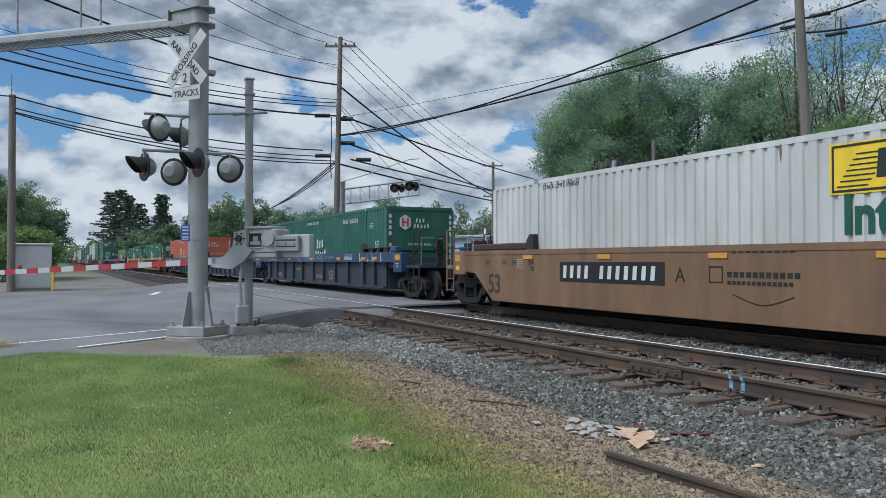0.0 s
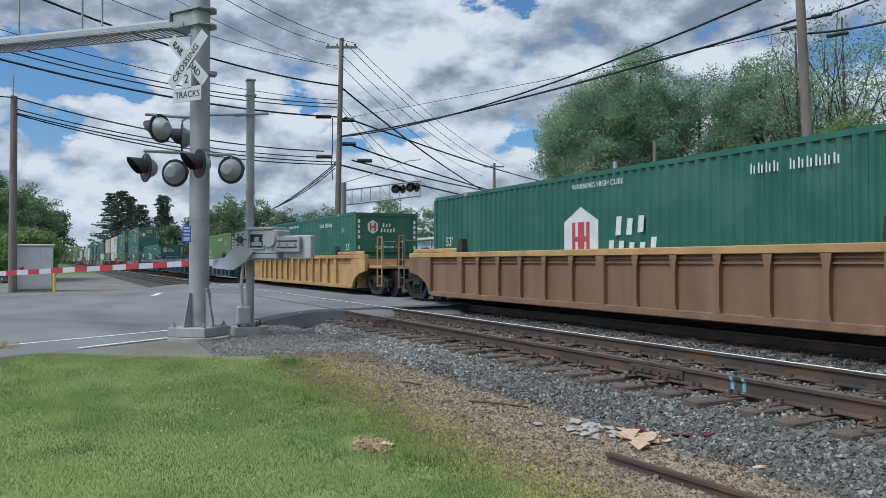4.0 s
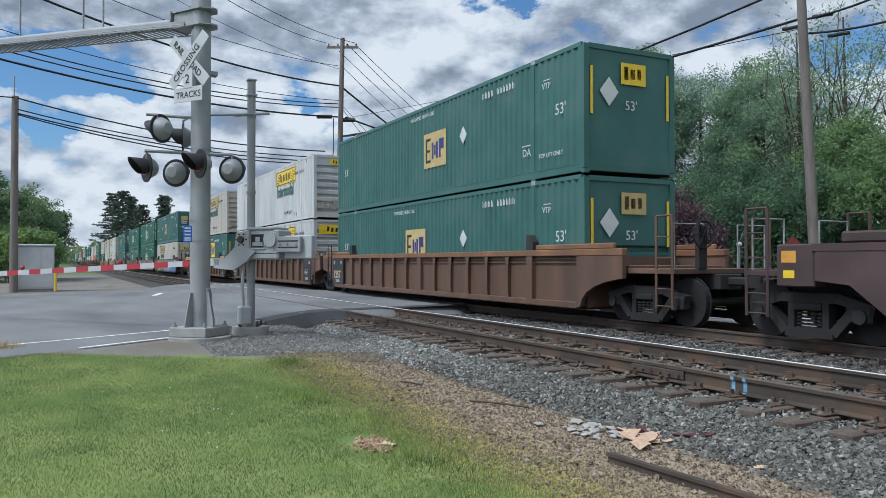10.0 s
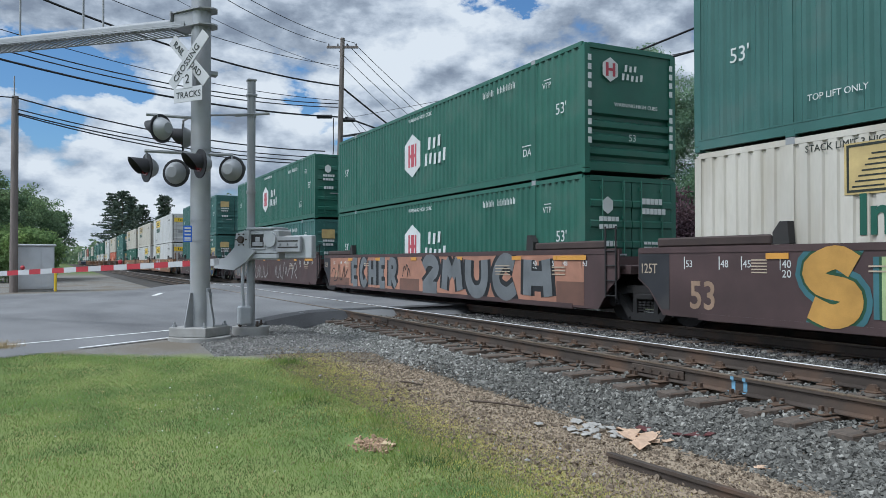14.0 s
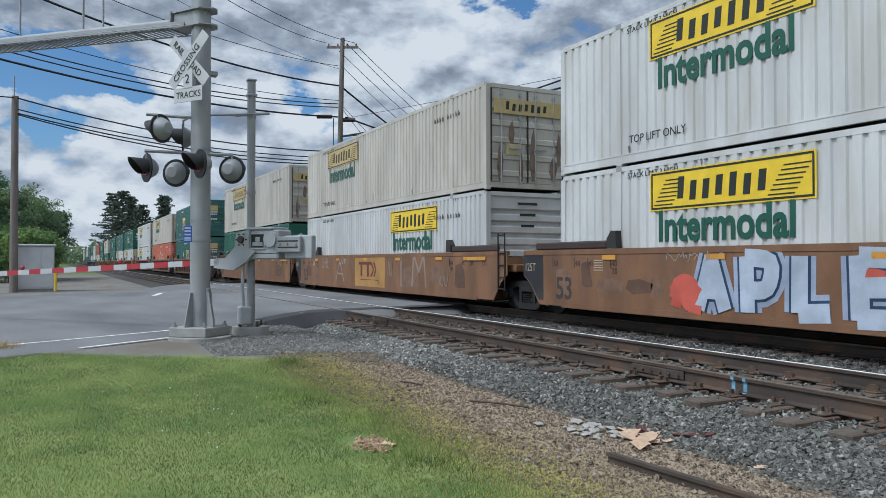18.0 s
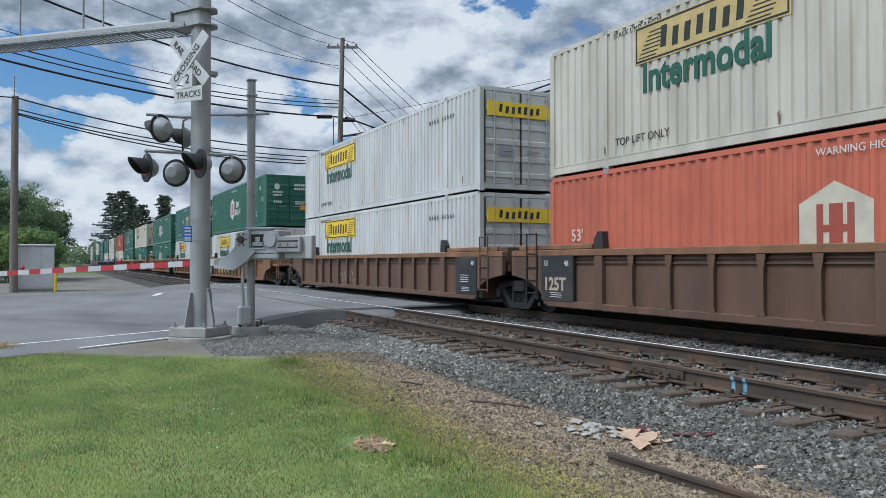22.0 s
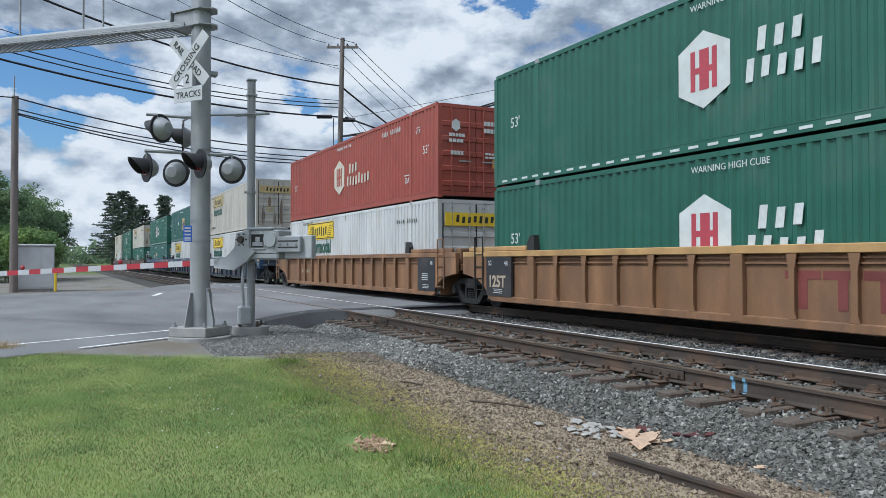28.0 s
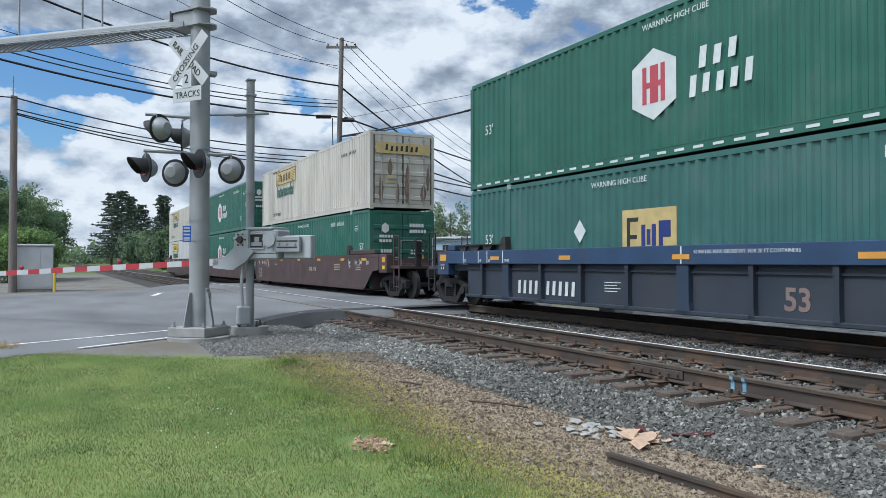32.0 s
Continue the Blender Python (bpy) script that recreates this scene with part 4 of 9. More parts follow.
            end_word(c, M_INK, xx - 0.03, *((0.42, 2.47, 7, 0.14, 0.12, 3) if seed in (12, 13) else (0.7, 2.3, 7, 0.22, 0.2, 3)))
        elif code[0] == "E":
            part("badge", boxes((xx - 0.03, xx - 0.02, -0.42, 0.28, 2.02, 2.5)), M_OCHRE if seed % 2 == 0 else M_YELLOW, c, "yellow badge on the end wall")
            end_bars(c, M_INK, xx - 0.03, ((0.2, 0.12, 2.12, 0.3),), "badge_block")
            end_bars(c, M_NAVY, xx - 0.03, ((0.02, 0.13, 2.15, 0.22), (-0.18, 0.11, 2.15, 0.24)), "badge_block")
            bm = bmesh.new()
            prism(bm, ((0.62, 1.5), (0.36, 1.82), (0.62, 2.14), (0.88, 1.82)), "x", xx - 0.03, xx - 0.02)
            part("placard", bm, M_DECAL, c, "white diamond placard holder")
            lettering("53'", 0.3, front_at(xx - 0.03, 0.18, 1.45), M_DECAL, c)
            for strip in ((1.12, 0.07, 1.3, 1.05), (-1.05, 0.07, 1.3, 1.05)):
                end_bars(c, M_YELLOW, xx - 0.012, (strip,), "edge_strip")
        else:
            bm = bmesh.new()
            prism(bm, [(0.6 + 0.24 * math.sin(a), 2.3 + 0.27 * math.cos(a)) for a in [i * math.pi / 3 for i in range(6)]], "x", xx - 0.03, xx - 0.02)
            part("badge", bm, M_DECAL, c, "white six-sided badge")
            part("badge_bar", boxes((xx - 0.036, xx - 0.03, 0.66, 0.73, 2.15, 2.45), (xx - 0.036, xx - 0.03, 0.47, 0.54, 2.15, 2.45), (xx - 0.036, xx - 0.03, 0.54, 0.66, 2.27, 2.33)), M_CRIMSON, c)
            end_word(c, M_DECAL, xx - 0.022, 0.2, 2.3, 3, 0.15, 0.13, 7)
            end_word(c, M_DECAL, xx - 0.022, 0.28, 2.1, 5, 0.15, 0.13, 8)
            lettering("WARNING HIGH CUBE", 0.12, front_at(xx - 0.032, 0.5, 1.5), M_DECAL, c)
            lettering("53", 0.22, front_at(xx - 0.032, 0.1, 0.75), M_DECAL, c)
            bm = bmesh.new()
            for k in range(10):
                for y in (1.16, -1.16):
                    if k != 4:
                        box(bm, xx - 0.02, xx - 0.013, y - 0.045, y + 0.045, 2.45 - 0.2 * k, 2.58 - 0.2 * k)
            part("marking", bm, M_DECAL, c, "upright row of unreadable white marks")


# well cars
M_BUFF = mat("faded_buff_lettering", (0.42, 0.34, 0.25), 0.6, vary=0.2, bump=0)
M_BLUEPOST = mat("dusty_blue_post_paint", (0.026, 0.042, 0.072), 0.6, dirt=(0.045, 0.046, 0.052), dirt_amount=0.5, vary=0.2, scale=1.5, bump=0.08)
M_DULLBUFF = mat("dull_buff_lettering", (0.27, 0.185, 0.125), 0.7, vary=0.25, bump=0)
M_SOOTPANEL = mat("sooty_grey_panel", (0.026, 0.027, 0.031), 0.7, dirt=(0.07, 0.062, 0.055), dirt_amount=0.5, vary=0.3, scale=3, bump=0.05)
M_GUIDE = mat("dark_brown_guide_paint", (0.05, 0.034, 0.03), 0.7, vary=0.3, scale=3, bump=0.15)
M_SOOT = mat("faded_black_lettering", (0.055, 0.045, 0.04), 0.7, vary=0.25, bump=0)
M_DIMRED = mat("dull_red_lettering", (0.215, 0.155, 0.135), 0.7, vary=0.2, bump=0)
CARS = {}
TRUCK_X = 9.71


def wheelset_mesh():
    bm = bmesh.new()
    for s in (1, -1):
        y = s * RAIL_GAUGE
        tube(bm, [(0, y - s * 0.07, 0), (0, y - s * 0.04, 0)], 0.485, sides=24)
        tube(bm, [(0, y - s * 0.04, 0), (0, y + s * 0.06, 0)], 0.46, sides=24)
        tube(bm, [(0, y + s * 0.06, 0), (0, y + s * 0.09, 0)], 0.13, sides=12)
    tube(bm, [(0, -1.0, 0), (0, 1.0, 0)], 0.08, sides=10)
    for s in (1, -1):
        for k in range(6):
            a = k * math.pi / 3
            box(bm, 0.27 * math.cos(a) - 0.035, 0.27 * math.cos(a) + 0.035, s * (RAIL_GAUGE + 0.055) - 0.012, s * (RAIL_GAUGE + 0.055) + 0.012, 0.27 * math.sin(a) - 0.035, 0.27 * math.sin(a) + 0.035)
    me = bpy.data.meshes.new("wheelset")
    bm.to_mesh(me), bm.free()
    me.materials.append(M_WHEEL)
    return me


def sideframe_mesh():
    """The cast side frame of a truck: an arch bar with two window openings, springs and journal boxes."""
    bm = bmesh.new()
    outer = [(-1.12, 0.58), (-0.95, 0.66), (-0.4, 0.72), (0.4, 0.72), (0.95, 0.66), (1.12, 0.58), (1.12, 0.42), (0.92, 0.36), (0.72, 0.42), (0.52, 0.16), (0.4, 0.10), (-0.4, 0.10), (-0.52, 0.16), (-0.72, 0.42), (-0.92, 0.36), (-1.12, 0.42)]
    def bar(q, w):
        for (x0, z0), (x1, z1) in zip(q, q[1:]):
            d = Vector((x1 - x0, z1 - z0)).normalized() * w
            n = Vector((-d.y, d.x))
            prism(bm, [(x0 + n.x, z0 + n.y), (x1 + n.x, z1 + n.y), (x1 - n.x, z1 - n.y), (x0 - n.x, z0 - n.y)], "y", -0.09, 0.09)
    bar([(-1.08, 0.52), (-0.5, 0.68), (0.5, 0.68), (1.08, 0.52)], 0.075)
    bar([(-0.8, 0.56), (-0.42, 0.14), (0.42, 0.14), (0.8, 0.56)], 0.075)
    for s in (1, -1):
        box(bm, s * 0.30 - 0.055, s * 0.30 + 0.055, -0.085, 0.085, 0.14, 0.66)
        box(bm, s * 0.89 - 0.17, s * 0.89 + 0.17, -0.11, 0.12, 0.33, 0.58, bevel=0.03)
        cyl(bm, (s * 0.89, 0.13, 0.43), (0, 1, 0), 0.11, 0.07, 12)
    box(bm, -0.24, 0.24, -0.1, 0.11, 0.48, 0.60, bevel=0.02)
    for k in range(4):
        for j in range(5):
            cyl(bm, (-0.18 + 0.12 * k, 0.02, 0.21 + 0.055 * j), (0, 0, 1), 0.055, 0.032, 8)
    me = bpy.data.meshes.new("side_frame")
    bm.to_mesh(me), bm.free()
    me.materials.append(M_TRUCK)
    return me


WHEELSET, SIDEFRAME = wheelset_mesh(), sideframe_mesh()


def add_truck(car, x):
    bolster = part("bolster", boxes((x - 0.18, x + 0.18, -0.9, 0.9, 0.34, 0.70), bevel=0.03), M_TRUCK, car, "truck bolster")
    for s in (1, -1):
        f = part("side_frame", SIDEFRAME, None, car, "cast truck side frame with coil springs")
        f.matrix_basis = pose(x, s * 1.0, 0, 0, 0, 0 if s > 0 else 180)
    for dx in (0.89, -0.89):
        w = part("wheelset", WHEELSET, None, car)
        w.matrix_basis = pose(x + dx, 0, 0.46)
        w["turns"] = 1


def well_car(style, body, chord, ends, m):
    """One unit of a well car. style: 'smooth', 'rib' or 'panel'; ends: 's' single, 'f' first, 'm' middle, 'r' rear of an articulated set."""
    key = (style, body.name, chord.name, ends)
    if key in CARS:
        return copy_thing(CARS[key], m)
    words = {"smooth": "smooth-sided steel well car", "rib": "ribbed steel well car", "panel": "slate well car with blue top chord"}[style]
    shade = {"tan_car_paint": "tan", "rusty_tan_car_paint": "rusty tan", "golden_car_paint": "golden tan", "rust_brown_car_paint": "rust-brown", "orange_brown_car_paint": "orange-brown", "maroon_car_paint": "maroon", "dusty_slate_car_paint": "dusty", "dusty_blue_car_paint": "blue"}[body.name]
    car = thing("well_car", f"{shade} {words} on the far track", "freight car", m, "cars of the train")
    CARS[key] = car
    yo = BOX_W / 2 + 0.165
    top = 1.50
    for s in (1, -1):
        y0, y1 = s * (yo - 0.03), s * (yo - 0.012)
        bm = bmesh.new()
        if style == "smooth":
            cut = lambda sx, outer: [(sx * 9.3, top - 0.02), (sx * 9.3, 0.95), (sx * 8.75, 0.9), (sx * 7.9, 0.25)] if outer else [(sx * 9.38, top - 0.02), (sx * 9.38, 0.9), (sx * 9.1, 0.72), (sx * 8.72, 0.25)]
            prism(bm, cut(1, ends in "sr") + cut(-1, ends in "sf")[::-1], "y", y0, s * yo)
            part("side_wall", bm, body, car)
            part("top_chord", boxes((-9.35, 9.35, s * (yo - 0.1), s * (yo + 0.012), top - 0.11, top)), chord, car)
            part("bottom_chord", boxes((-7.85, 7.85, s * (yo - 0.1), s * (yo + 0.012), 0.22, 0.33)), body, car)
            for sx in (1, -1):
                part("end_guide", boxes((sx * 6.35, sx * 8.9, s * (yo - 0.1), s * (yo - 0.02), top, top + 0.17), bevel=0.03), M_GUIDE, car, "dark raised end guide plate")
        elif style == "rib":
            prism(bm, ((-8.0, top - 0.02), (8.0, top - 0.02), (8.0, 0.25), (-8.0, 0.25)), "y", s * (yo - 0.13), s * (yo - 0.10))
            part("side_wall", bm, body, car)
            part("top_chord", boxes((-9.5, 9.5, s * (yo - 0.14), s * (yo + 0.01), top - 0.14, top), bevel=0.012), chord, car)
            part("bottom_chord", boxes((-8.0, 8.0, s * (yo - 0.13), s * yo, 0.22, 0.36), bevel=0.012), body, car)
            for sx in (1, -1):
                bm = bmesh.new()
                arc = [(sx * (9.75 - 1.62 * math.cos(a)), 0.28 + 0.62 * math.sin(a)) for a in [i * 0.262 for i in range(6)]]
                prism(bm, [(sx * 8.0, 0.25)] + arc + [(sx * 9.5, 0.9), (sx * 9.5, top - 0.14), (sx * 8.0, top - 0.14)], "y", s * (yo - 0.1), s * (yo - 0.004))
                part("end_plate", bm, body, car, "end plate arched over the wheels")
                part("end_guide", boxes((sx * 6.4, sx * 9.2, s * (yo - 0.12), s * (yo - 0.02), top, top + 0.12), bevel=0.02), chord, car, "raised end guide plate")
            if s > 0:
                for z in (1.2, 1.285):
                    part("side_rail", boxes((-8.0, 8.0, yo - 0.1, yo - 0.06, z, z + 0.028)), body, car, "thin rail under the top chord")
            if "rib_" + body.name not in CARS:
                bm = boxes((-0.035, 0.035, -0.1, -0.012, 0.362, top - 0.142))
                prism(bm, ((-0.085, 0.362), (0.085, 0.362), (0.05, 0.46), (0.05, 1.1), (0.095, top - 0.142), (-0.095, top - 0.142), (-0.05, 1.1), (-0.05, 0.46)), "y", -0.022, 0.0)
                me = bpy.data.meshes.new("rib")
                bm.to_mesh(me), bm.free()
                me.materials.append(body)
                bm = boxes((-0.13, 0.13, -0.1, 0.006, 0.24, top - 0.14), bevel=0.01)
                me2 = bpy.data.meshes.new("post")
                bm.to_mesh(me2), bm.free()
                me2.materials.append(body)
                CARS["rib_" + body.name] = (me, me2)
            rib, post = CARS["rib_" + body.name]
            for k in (-5, -4, -3, -2, -1, 1, 2, 3, 4, 5) if s > 0 else ():
                ob = part("rib", rib, None, car)
                ob.matrix_basis = pose(k * 1.03, s * yo, 0, 0, 0, 0 if s > 0 else 180)
            for k in (-6.15, 0.03, 6.15) if s > 0 else ():
                ob = part("post", post, None, car)
                ob.matrix_basis = pose(k, s * yo, 0, 0, 0, 0 if s > 0 else 180)
        else:
            prism(bm, ((-8.15, 1.2), (8.15, 1.2), (8.15, 0.32), (-8.15, 0.32)), "y", s * (yo - 0.16), s * (yo - 0.13))
            part("side_wall", bm, body, car)
            part("top_chord", boxes((-9.35, 9.35, s * (yo - 0.12), s * (yo + 0.01), 1.18, top + 0.03), bevel=0.01), chord, car, "blue steel top chord")
            part("bottom_chord", boxes((-8.15, 8.15, s * (yo - 0.16), s * (yo - 0.02), 0.285, 0.36), bevel=0.01), body, car)
            part("upper_rail", boxes((-8.15, 8.15, s * (yo - 0.13), s * (yo - 0.095), 1.03, 1.07)), body, car)
            if "panel_post" not in CARS:
                out = []
                for w, mtl in ((0.05, M_SLATE), (0.15, M_BLUEPOST)):
                    bm = prism(bmesh.new(), ((-w * 1.25, 0.31), (w * 1.25, 0.31), (w, 0.5), (w, 1.18), (-w, 1.18), (-w, 0.5)), "y", -0.13, 0.0)
                    me = bpy.data.meshes.new("post")
                    bm.to_mesh(me), bm.free()
                    me.materials.append(mtl)
                    out.append(me)
                CARS["panel_post"] = out
            slim, wide_post = CARS["panel_post"]
            for k in range(-5, 6) if s > 0 else ():
                x = k * 1.51 if abs(k) < 5 else math.copysign(7.25, k)
                ob = part("post", wide_post if k in (-4, 0, 4) else slim, None, car)
                ob.matrix_basis = pose(x, s * (yo - 0.02), 0, 0, 0, 0 if s > 0 else 180)
            for sx in (1, -1):
                part("end_guide", boxes((sx * 6.15, sx * 8.6, s * (yo - 0.22), s * (yo + 0.01), top + 0.165, top + 0.195)), M_DARK, car, "thin dark guide plate at the end")
                for x in (6.95, 7.6, 8.3) if s > 0 else ():
                    part("bracket", prism(bmesh.new(), ((sx * x - 0.13, top + 0.03), (sx * x + 0.13, top + 0.03), (sx * x + 0.26, top + 0.165), (sx * x - 0.26, top + 0.165)), "y", s * (yo - 0.1), s * (yo - 0.03)), M_DARK, car)
                part("guide_block", boxes((sx * 8.75, sx * 9.15, s * (yo - 0.3), s * (yo - 0.01), top + 0.03, top + 0.22), bevel=0.03), chord, car, "raised block on the chord's end")
        for sx in (1, -1) if s > 0 else ():
            lug = [(sx * 6.0, top + 0.01), (sx * 6.3, top + 0.01), (sx * 6.3, top + 0.2), (sx * 6.17, top + 0.36), (sx * 6.03, top + 0.36)]
            part("guide_lug", prism(bmesh.new(), lug, "y", s * (yo - 0.16), s * (yo - 0.01)), M_DARK, car, "dark upright guide lug")
        # reflective tape
        for x in () if s < 0 or style == "rib" else (-7.4, -6.3, -3.6, 0.0, 3.5, 6.5) if style == "panel" else (-7.9, -5.6, -2.6, 0.4, 3.4, 6.2):
            part("reflector", boxes((x - 0.21, x + 0.21, s * (yo + 0.012), s * (yo + 0.018), 1.275, 1.37)), M_REFLECT, car, "amber reflective tape")
    part("well_floor", boxes((-8.0, 8.0, -1.2, 1.2, 0.20, 0.262) if style != "panel" else (-8.0, 8.0, -1.05, 1.05, 0.245, 0.262)), M_DARK, car, "floor of the well")
    for sx in (1, -1):
        part("well_end", boxes((sx * 8.1, sx * 8.18, -1.25, 1.25, 0.25, 1.35)), body, car)
        part("end_deck", boxes((sx * 8.1, sx * 9.5, -1.27, 1.27, 0.98, 1.16), bevel=0.015), body, car, "end deck over the truck")
        part("centre_sill", boxes((sx * 8.1, sx * (9.95), -0.35, 0.35, 0.62, 1.0), bevel=0.02), M_DARK, car)
    front_end, rear_end = ends in "sf", ends in "sr"
    if style == "rib":
        for sx, shown in ((-1, not front_end), (1, not rear_end)):
            if shown:
                x0, x1 = sorted((sx * 7.0, sx * 8.2))
                pn = part("data_panel", boxes((x0, x1, yo - 0.05, yo + 0.012, 0.36, 1.36)), M_SOOTPANEL, car, "sooty dark data panel")
                if sx > 0:
                    lettering("125T", 0.4, side_at(x1 - 0.1, yo + 0.014, 0.6), M_BUFF, pn, 1.0, 0.012)
                    lettering("53", 0.17, side_at(x1 - 0.1, yo + 0.014, 1.14), M_DECAL, pn)
                lettering("48", 0.17, side_at(x0 + 0.32, yo + 0.014, 1.14), M_DECAL, pn)
                bars(pn, M_DECAL, yo + 0.013, [(x1 - 0.35 - 0.03 * (k % 2), 0.42, 0.53 - 0.045 * k, 0.014) for k in range(3)] + ([] if sx > 0 else [(x1 - 0.3, 0.45, 0.86 - 0.06 * k, 0.018) for k in range(4)]), "marking")
        for sx, shown in ((-1, not front_end), (1, not rear_end)):
            if shown:
                part("ladder", tubes(*[([(sx * x, yo + 0.02, 0.45), (sx * x, yo + 0.02, 1.9)], 0.02) for x in (8.38, 8.8)], *[([(sx * 8.38, yo + 0.02, z), (sx * 8.8, yo + 0.02, z)], 0.015) for z in (0.5, 0.8, 1.1, 1.42, 1.88)]), M_TRUCK if sx > 0 else body, car, "steel grab ladder")
                part("lock_post", boxes((sx * 9.0, sx * 9.3, 0.5, 1.2, 1.16, 1.62), bevel=0.03), body, car, "upright end stop")
                part("hose_bracket", boxes((sx * 9.35, sx * 9.6, -0.9, 0.9, 1.12, 1.3), bevel=0.03), M_DARK, car)
    if style == "panel":
        lettering("53", 0.5, side_at(-2.05, yo - 0.125, 0.48), M_DIMRED, car, 1.0, 0.012)
        for sx in (-1, 1):
            part("reflector", boxes((sx * 9.4 - 0.2, sx * 9.4 + 0.2, yo + 0.012, yo + 0.02, 1.26, 1.44)), M_REFLECT, car, "large amber reflector plate")
            part("end_block", boxes((sx * 9.4 - 0.3, sx * 9.4 + 0.35, yo - 0.3, yo + 0.011, 0.86, 1.5), bevel=0.02), chord, car, "end sill block")
            part("placard", boxes((sx * 9.4 - 0.14, sx * 9.4 + 0.14, yo + 0.012, yo + 0.018, 0.98, 1.17)), M_SLATE, car, "small pale placard")
            bars(car, M_DECAL, yo + 0.019, [(sx * 9.4 + 0.12, 0.24, 1.13, 0.022), (sx * 9.4 + 0.09, 0.03, 1.01, 0.08), (sx * 9.4 - 0.03, 0.03, 1.01, 0.08)], "marking")
        for x, w in ((-5.93, "20/40"), (-6.69, "45"), (-7.16, "48"), (-7.95, "53"), (0.0, ""), (8.18, "53"), (7.35, "48"), (6.89, "45"), (6.11, "20/40")):
            if w:
                lettering(w, 0.11, side_at(x - 0.05, yo + 0.011, 1.22), M_DECAL, car)
            part("gauge_mark", boxes((x - 0.017, x + 0.017, yo + 0.01, yo + 0.013, 1.2, 1.51)), M_DECAL, car)
        bars(car, M_DECAL, yo + 0.011, [(-4.3 - 0.02 * (k % 2), 0.85, 1.45 - 0.045 * k, 0.016) for k in range(5)], "marking", "small unreadable white lines")
    if style == "smooth" and ends in "fm":
        bm = bmesh.new()
        prism(bm, ((8.55, 1.38), (9.36, 1.38), (9.36, 0.92), (9.08, 0.74), (8.75, 0.36), (8.55, 0.36)), "y", yo + 0.001, yo + 0.006)
        pn = part("data_panel", bm, M_SOOTPANEL, car, "black data panel")
        lettering("125T", 0.26, side_at(9.32, yo + 0.007, 1.02), M_BUFF, pn, 0.85)
    if style == "smooth" and ends in "mr":
        part("ladder", tubes(*[([(x, yo + 0.03, 0.5), (x, yo + 0.03, 1.95)], 0.02) for x in (-9.0, -9.32)], *[([(-9.0, yo + 0.03, z), (-9.32, yo + 0.03, z)], 0.015) for z in (0.55, 0.85, 1.15, 1.45, 1.9)]), M_TRUCK, car, "steel grab ladder")
    if style == "smooth":
        lettering("53", 0.68, side_at(8.06, yo + 0.004, 0.42), M_DULLBUFF if body is M_MAROON else M_SOOT, car, 0.92, 0.01)
        for x, w in ((8.14, "53"), (7.34, "48"), (6.87, "45"), (6.12, "40"), (6.12, "20"), (-6.3, "40"), (-6.3, "20"), (-7.0, "45"), (-7.5, "48"), (-8.2, "53")):
            z = 0.99 if w == "20" else 1.14
            lettering(w, 0.17, side_at(x, yo + 0.004, z), M_DECAL if body is M_MAROON else M_SOOT, car)
            part("gauge_mark", boxes((x + 0.02, x + 0.04, yo + 0.001, yo + 0.004, 1.1, 1.32)), M_DECAL if body is M_MAROON else M_SOOT, car)
        bars(car, M_BUFF, yo + 0.002, [(6.7, 0.3, 1.25 - 0.05 * k, 0.02) for k in range(5)], "marking", "small faded unreadable lines")
    add_truck(car, -TRUCK_X)
    if rear_end:
        add_truck(car, TRUCK_X)
    for sx, is_end in ((-1, front_end), (1, rear_end)):
        if not is_end:
            continue
        if style == "smooth":
            for s in (1, -1):
                part("end_block", boxes((sx * 9.32, sx * 9.98, s * (yo - 0.34), s * (yo - 0.004), 0.85, 1.5), bevel=0.02), body, car, "end sill block")
            part("reflector", boxes((sx * 9.75 - 0.13, sx * 9.75 + 0.13, yo - 0.004, yo + 0.002, 1.22, 1.4)), M_REFLECT, car, "amber reflector plate")
            part("placard", boxes((sx * 9.75 - 0.1, sx * 9.75 + 0.1, yo - 0.004, yo + 0.002, 0.98, 1.1)), M_YELLOW, car, "small yellow plate")
        part("platform", boxes((sx * 9.4, sx * 10.75, -1.3, 1.3, 1.0, 1.1), bevel=0.01), body, car, "end platform")
        part("draft_sill", boxes((sx * 9.8, sx * 10.9, -0.3, 0.3, 0.7, 1.0), bevel=0.02), M_DARK, car)
        part("coupler", boxes((sx * 10.8, sx * 11.68, -0.09, 0.09, 0.78, 0.94), (sx * 11.45, sx * 11.7, -0.17, 0.17, 0.72, 1.0), bevel=0.03), M_TRUCK, car, "rusty coupler")
        for s in (1, -1):
            part("ladder", tubes(([(sx * 10.7, s * 1.29, 0.35), (sx * 10.7, s * 1.29, 2.1)], 0.028), ([(sx * 10.28, s * 1.29, 0.35), (sx * 10.28, s * 1.29, 2.1)], 0.028),
                                 ([(sx * 10.28, s * 1.29, 2.1), (sx * 10.7, s * 1.29, 2.1)], 0.02),
                                 *[([(sx * 10.28, s * 1.29, z), (sx * 10.7, s * 1.29, z)], 0.014) for z in (0.4, 0.72, 1.3, 1.7)]), M_TRUCK if style == "panel" else body, car, "steel grab ladder")
            part("crossover_rail", tubes(([(sx * 10.65, s * 0.45, 1.1), (sx * 10.65, s * 0.45, 1.95), (sx * 10.65, s * 1.2, 1.95), (sx * 10.65, s * 1.2, 1.1)], 0.018)), M_GALV, car, "bent handrail")
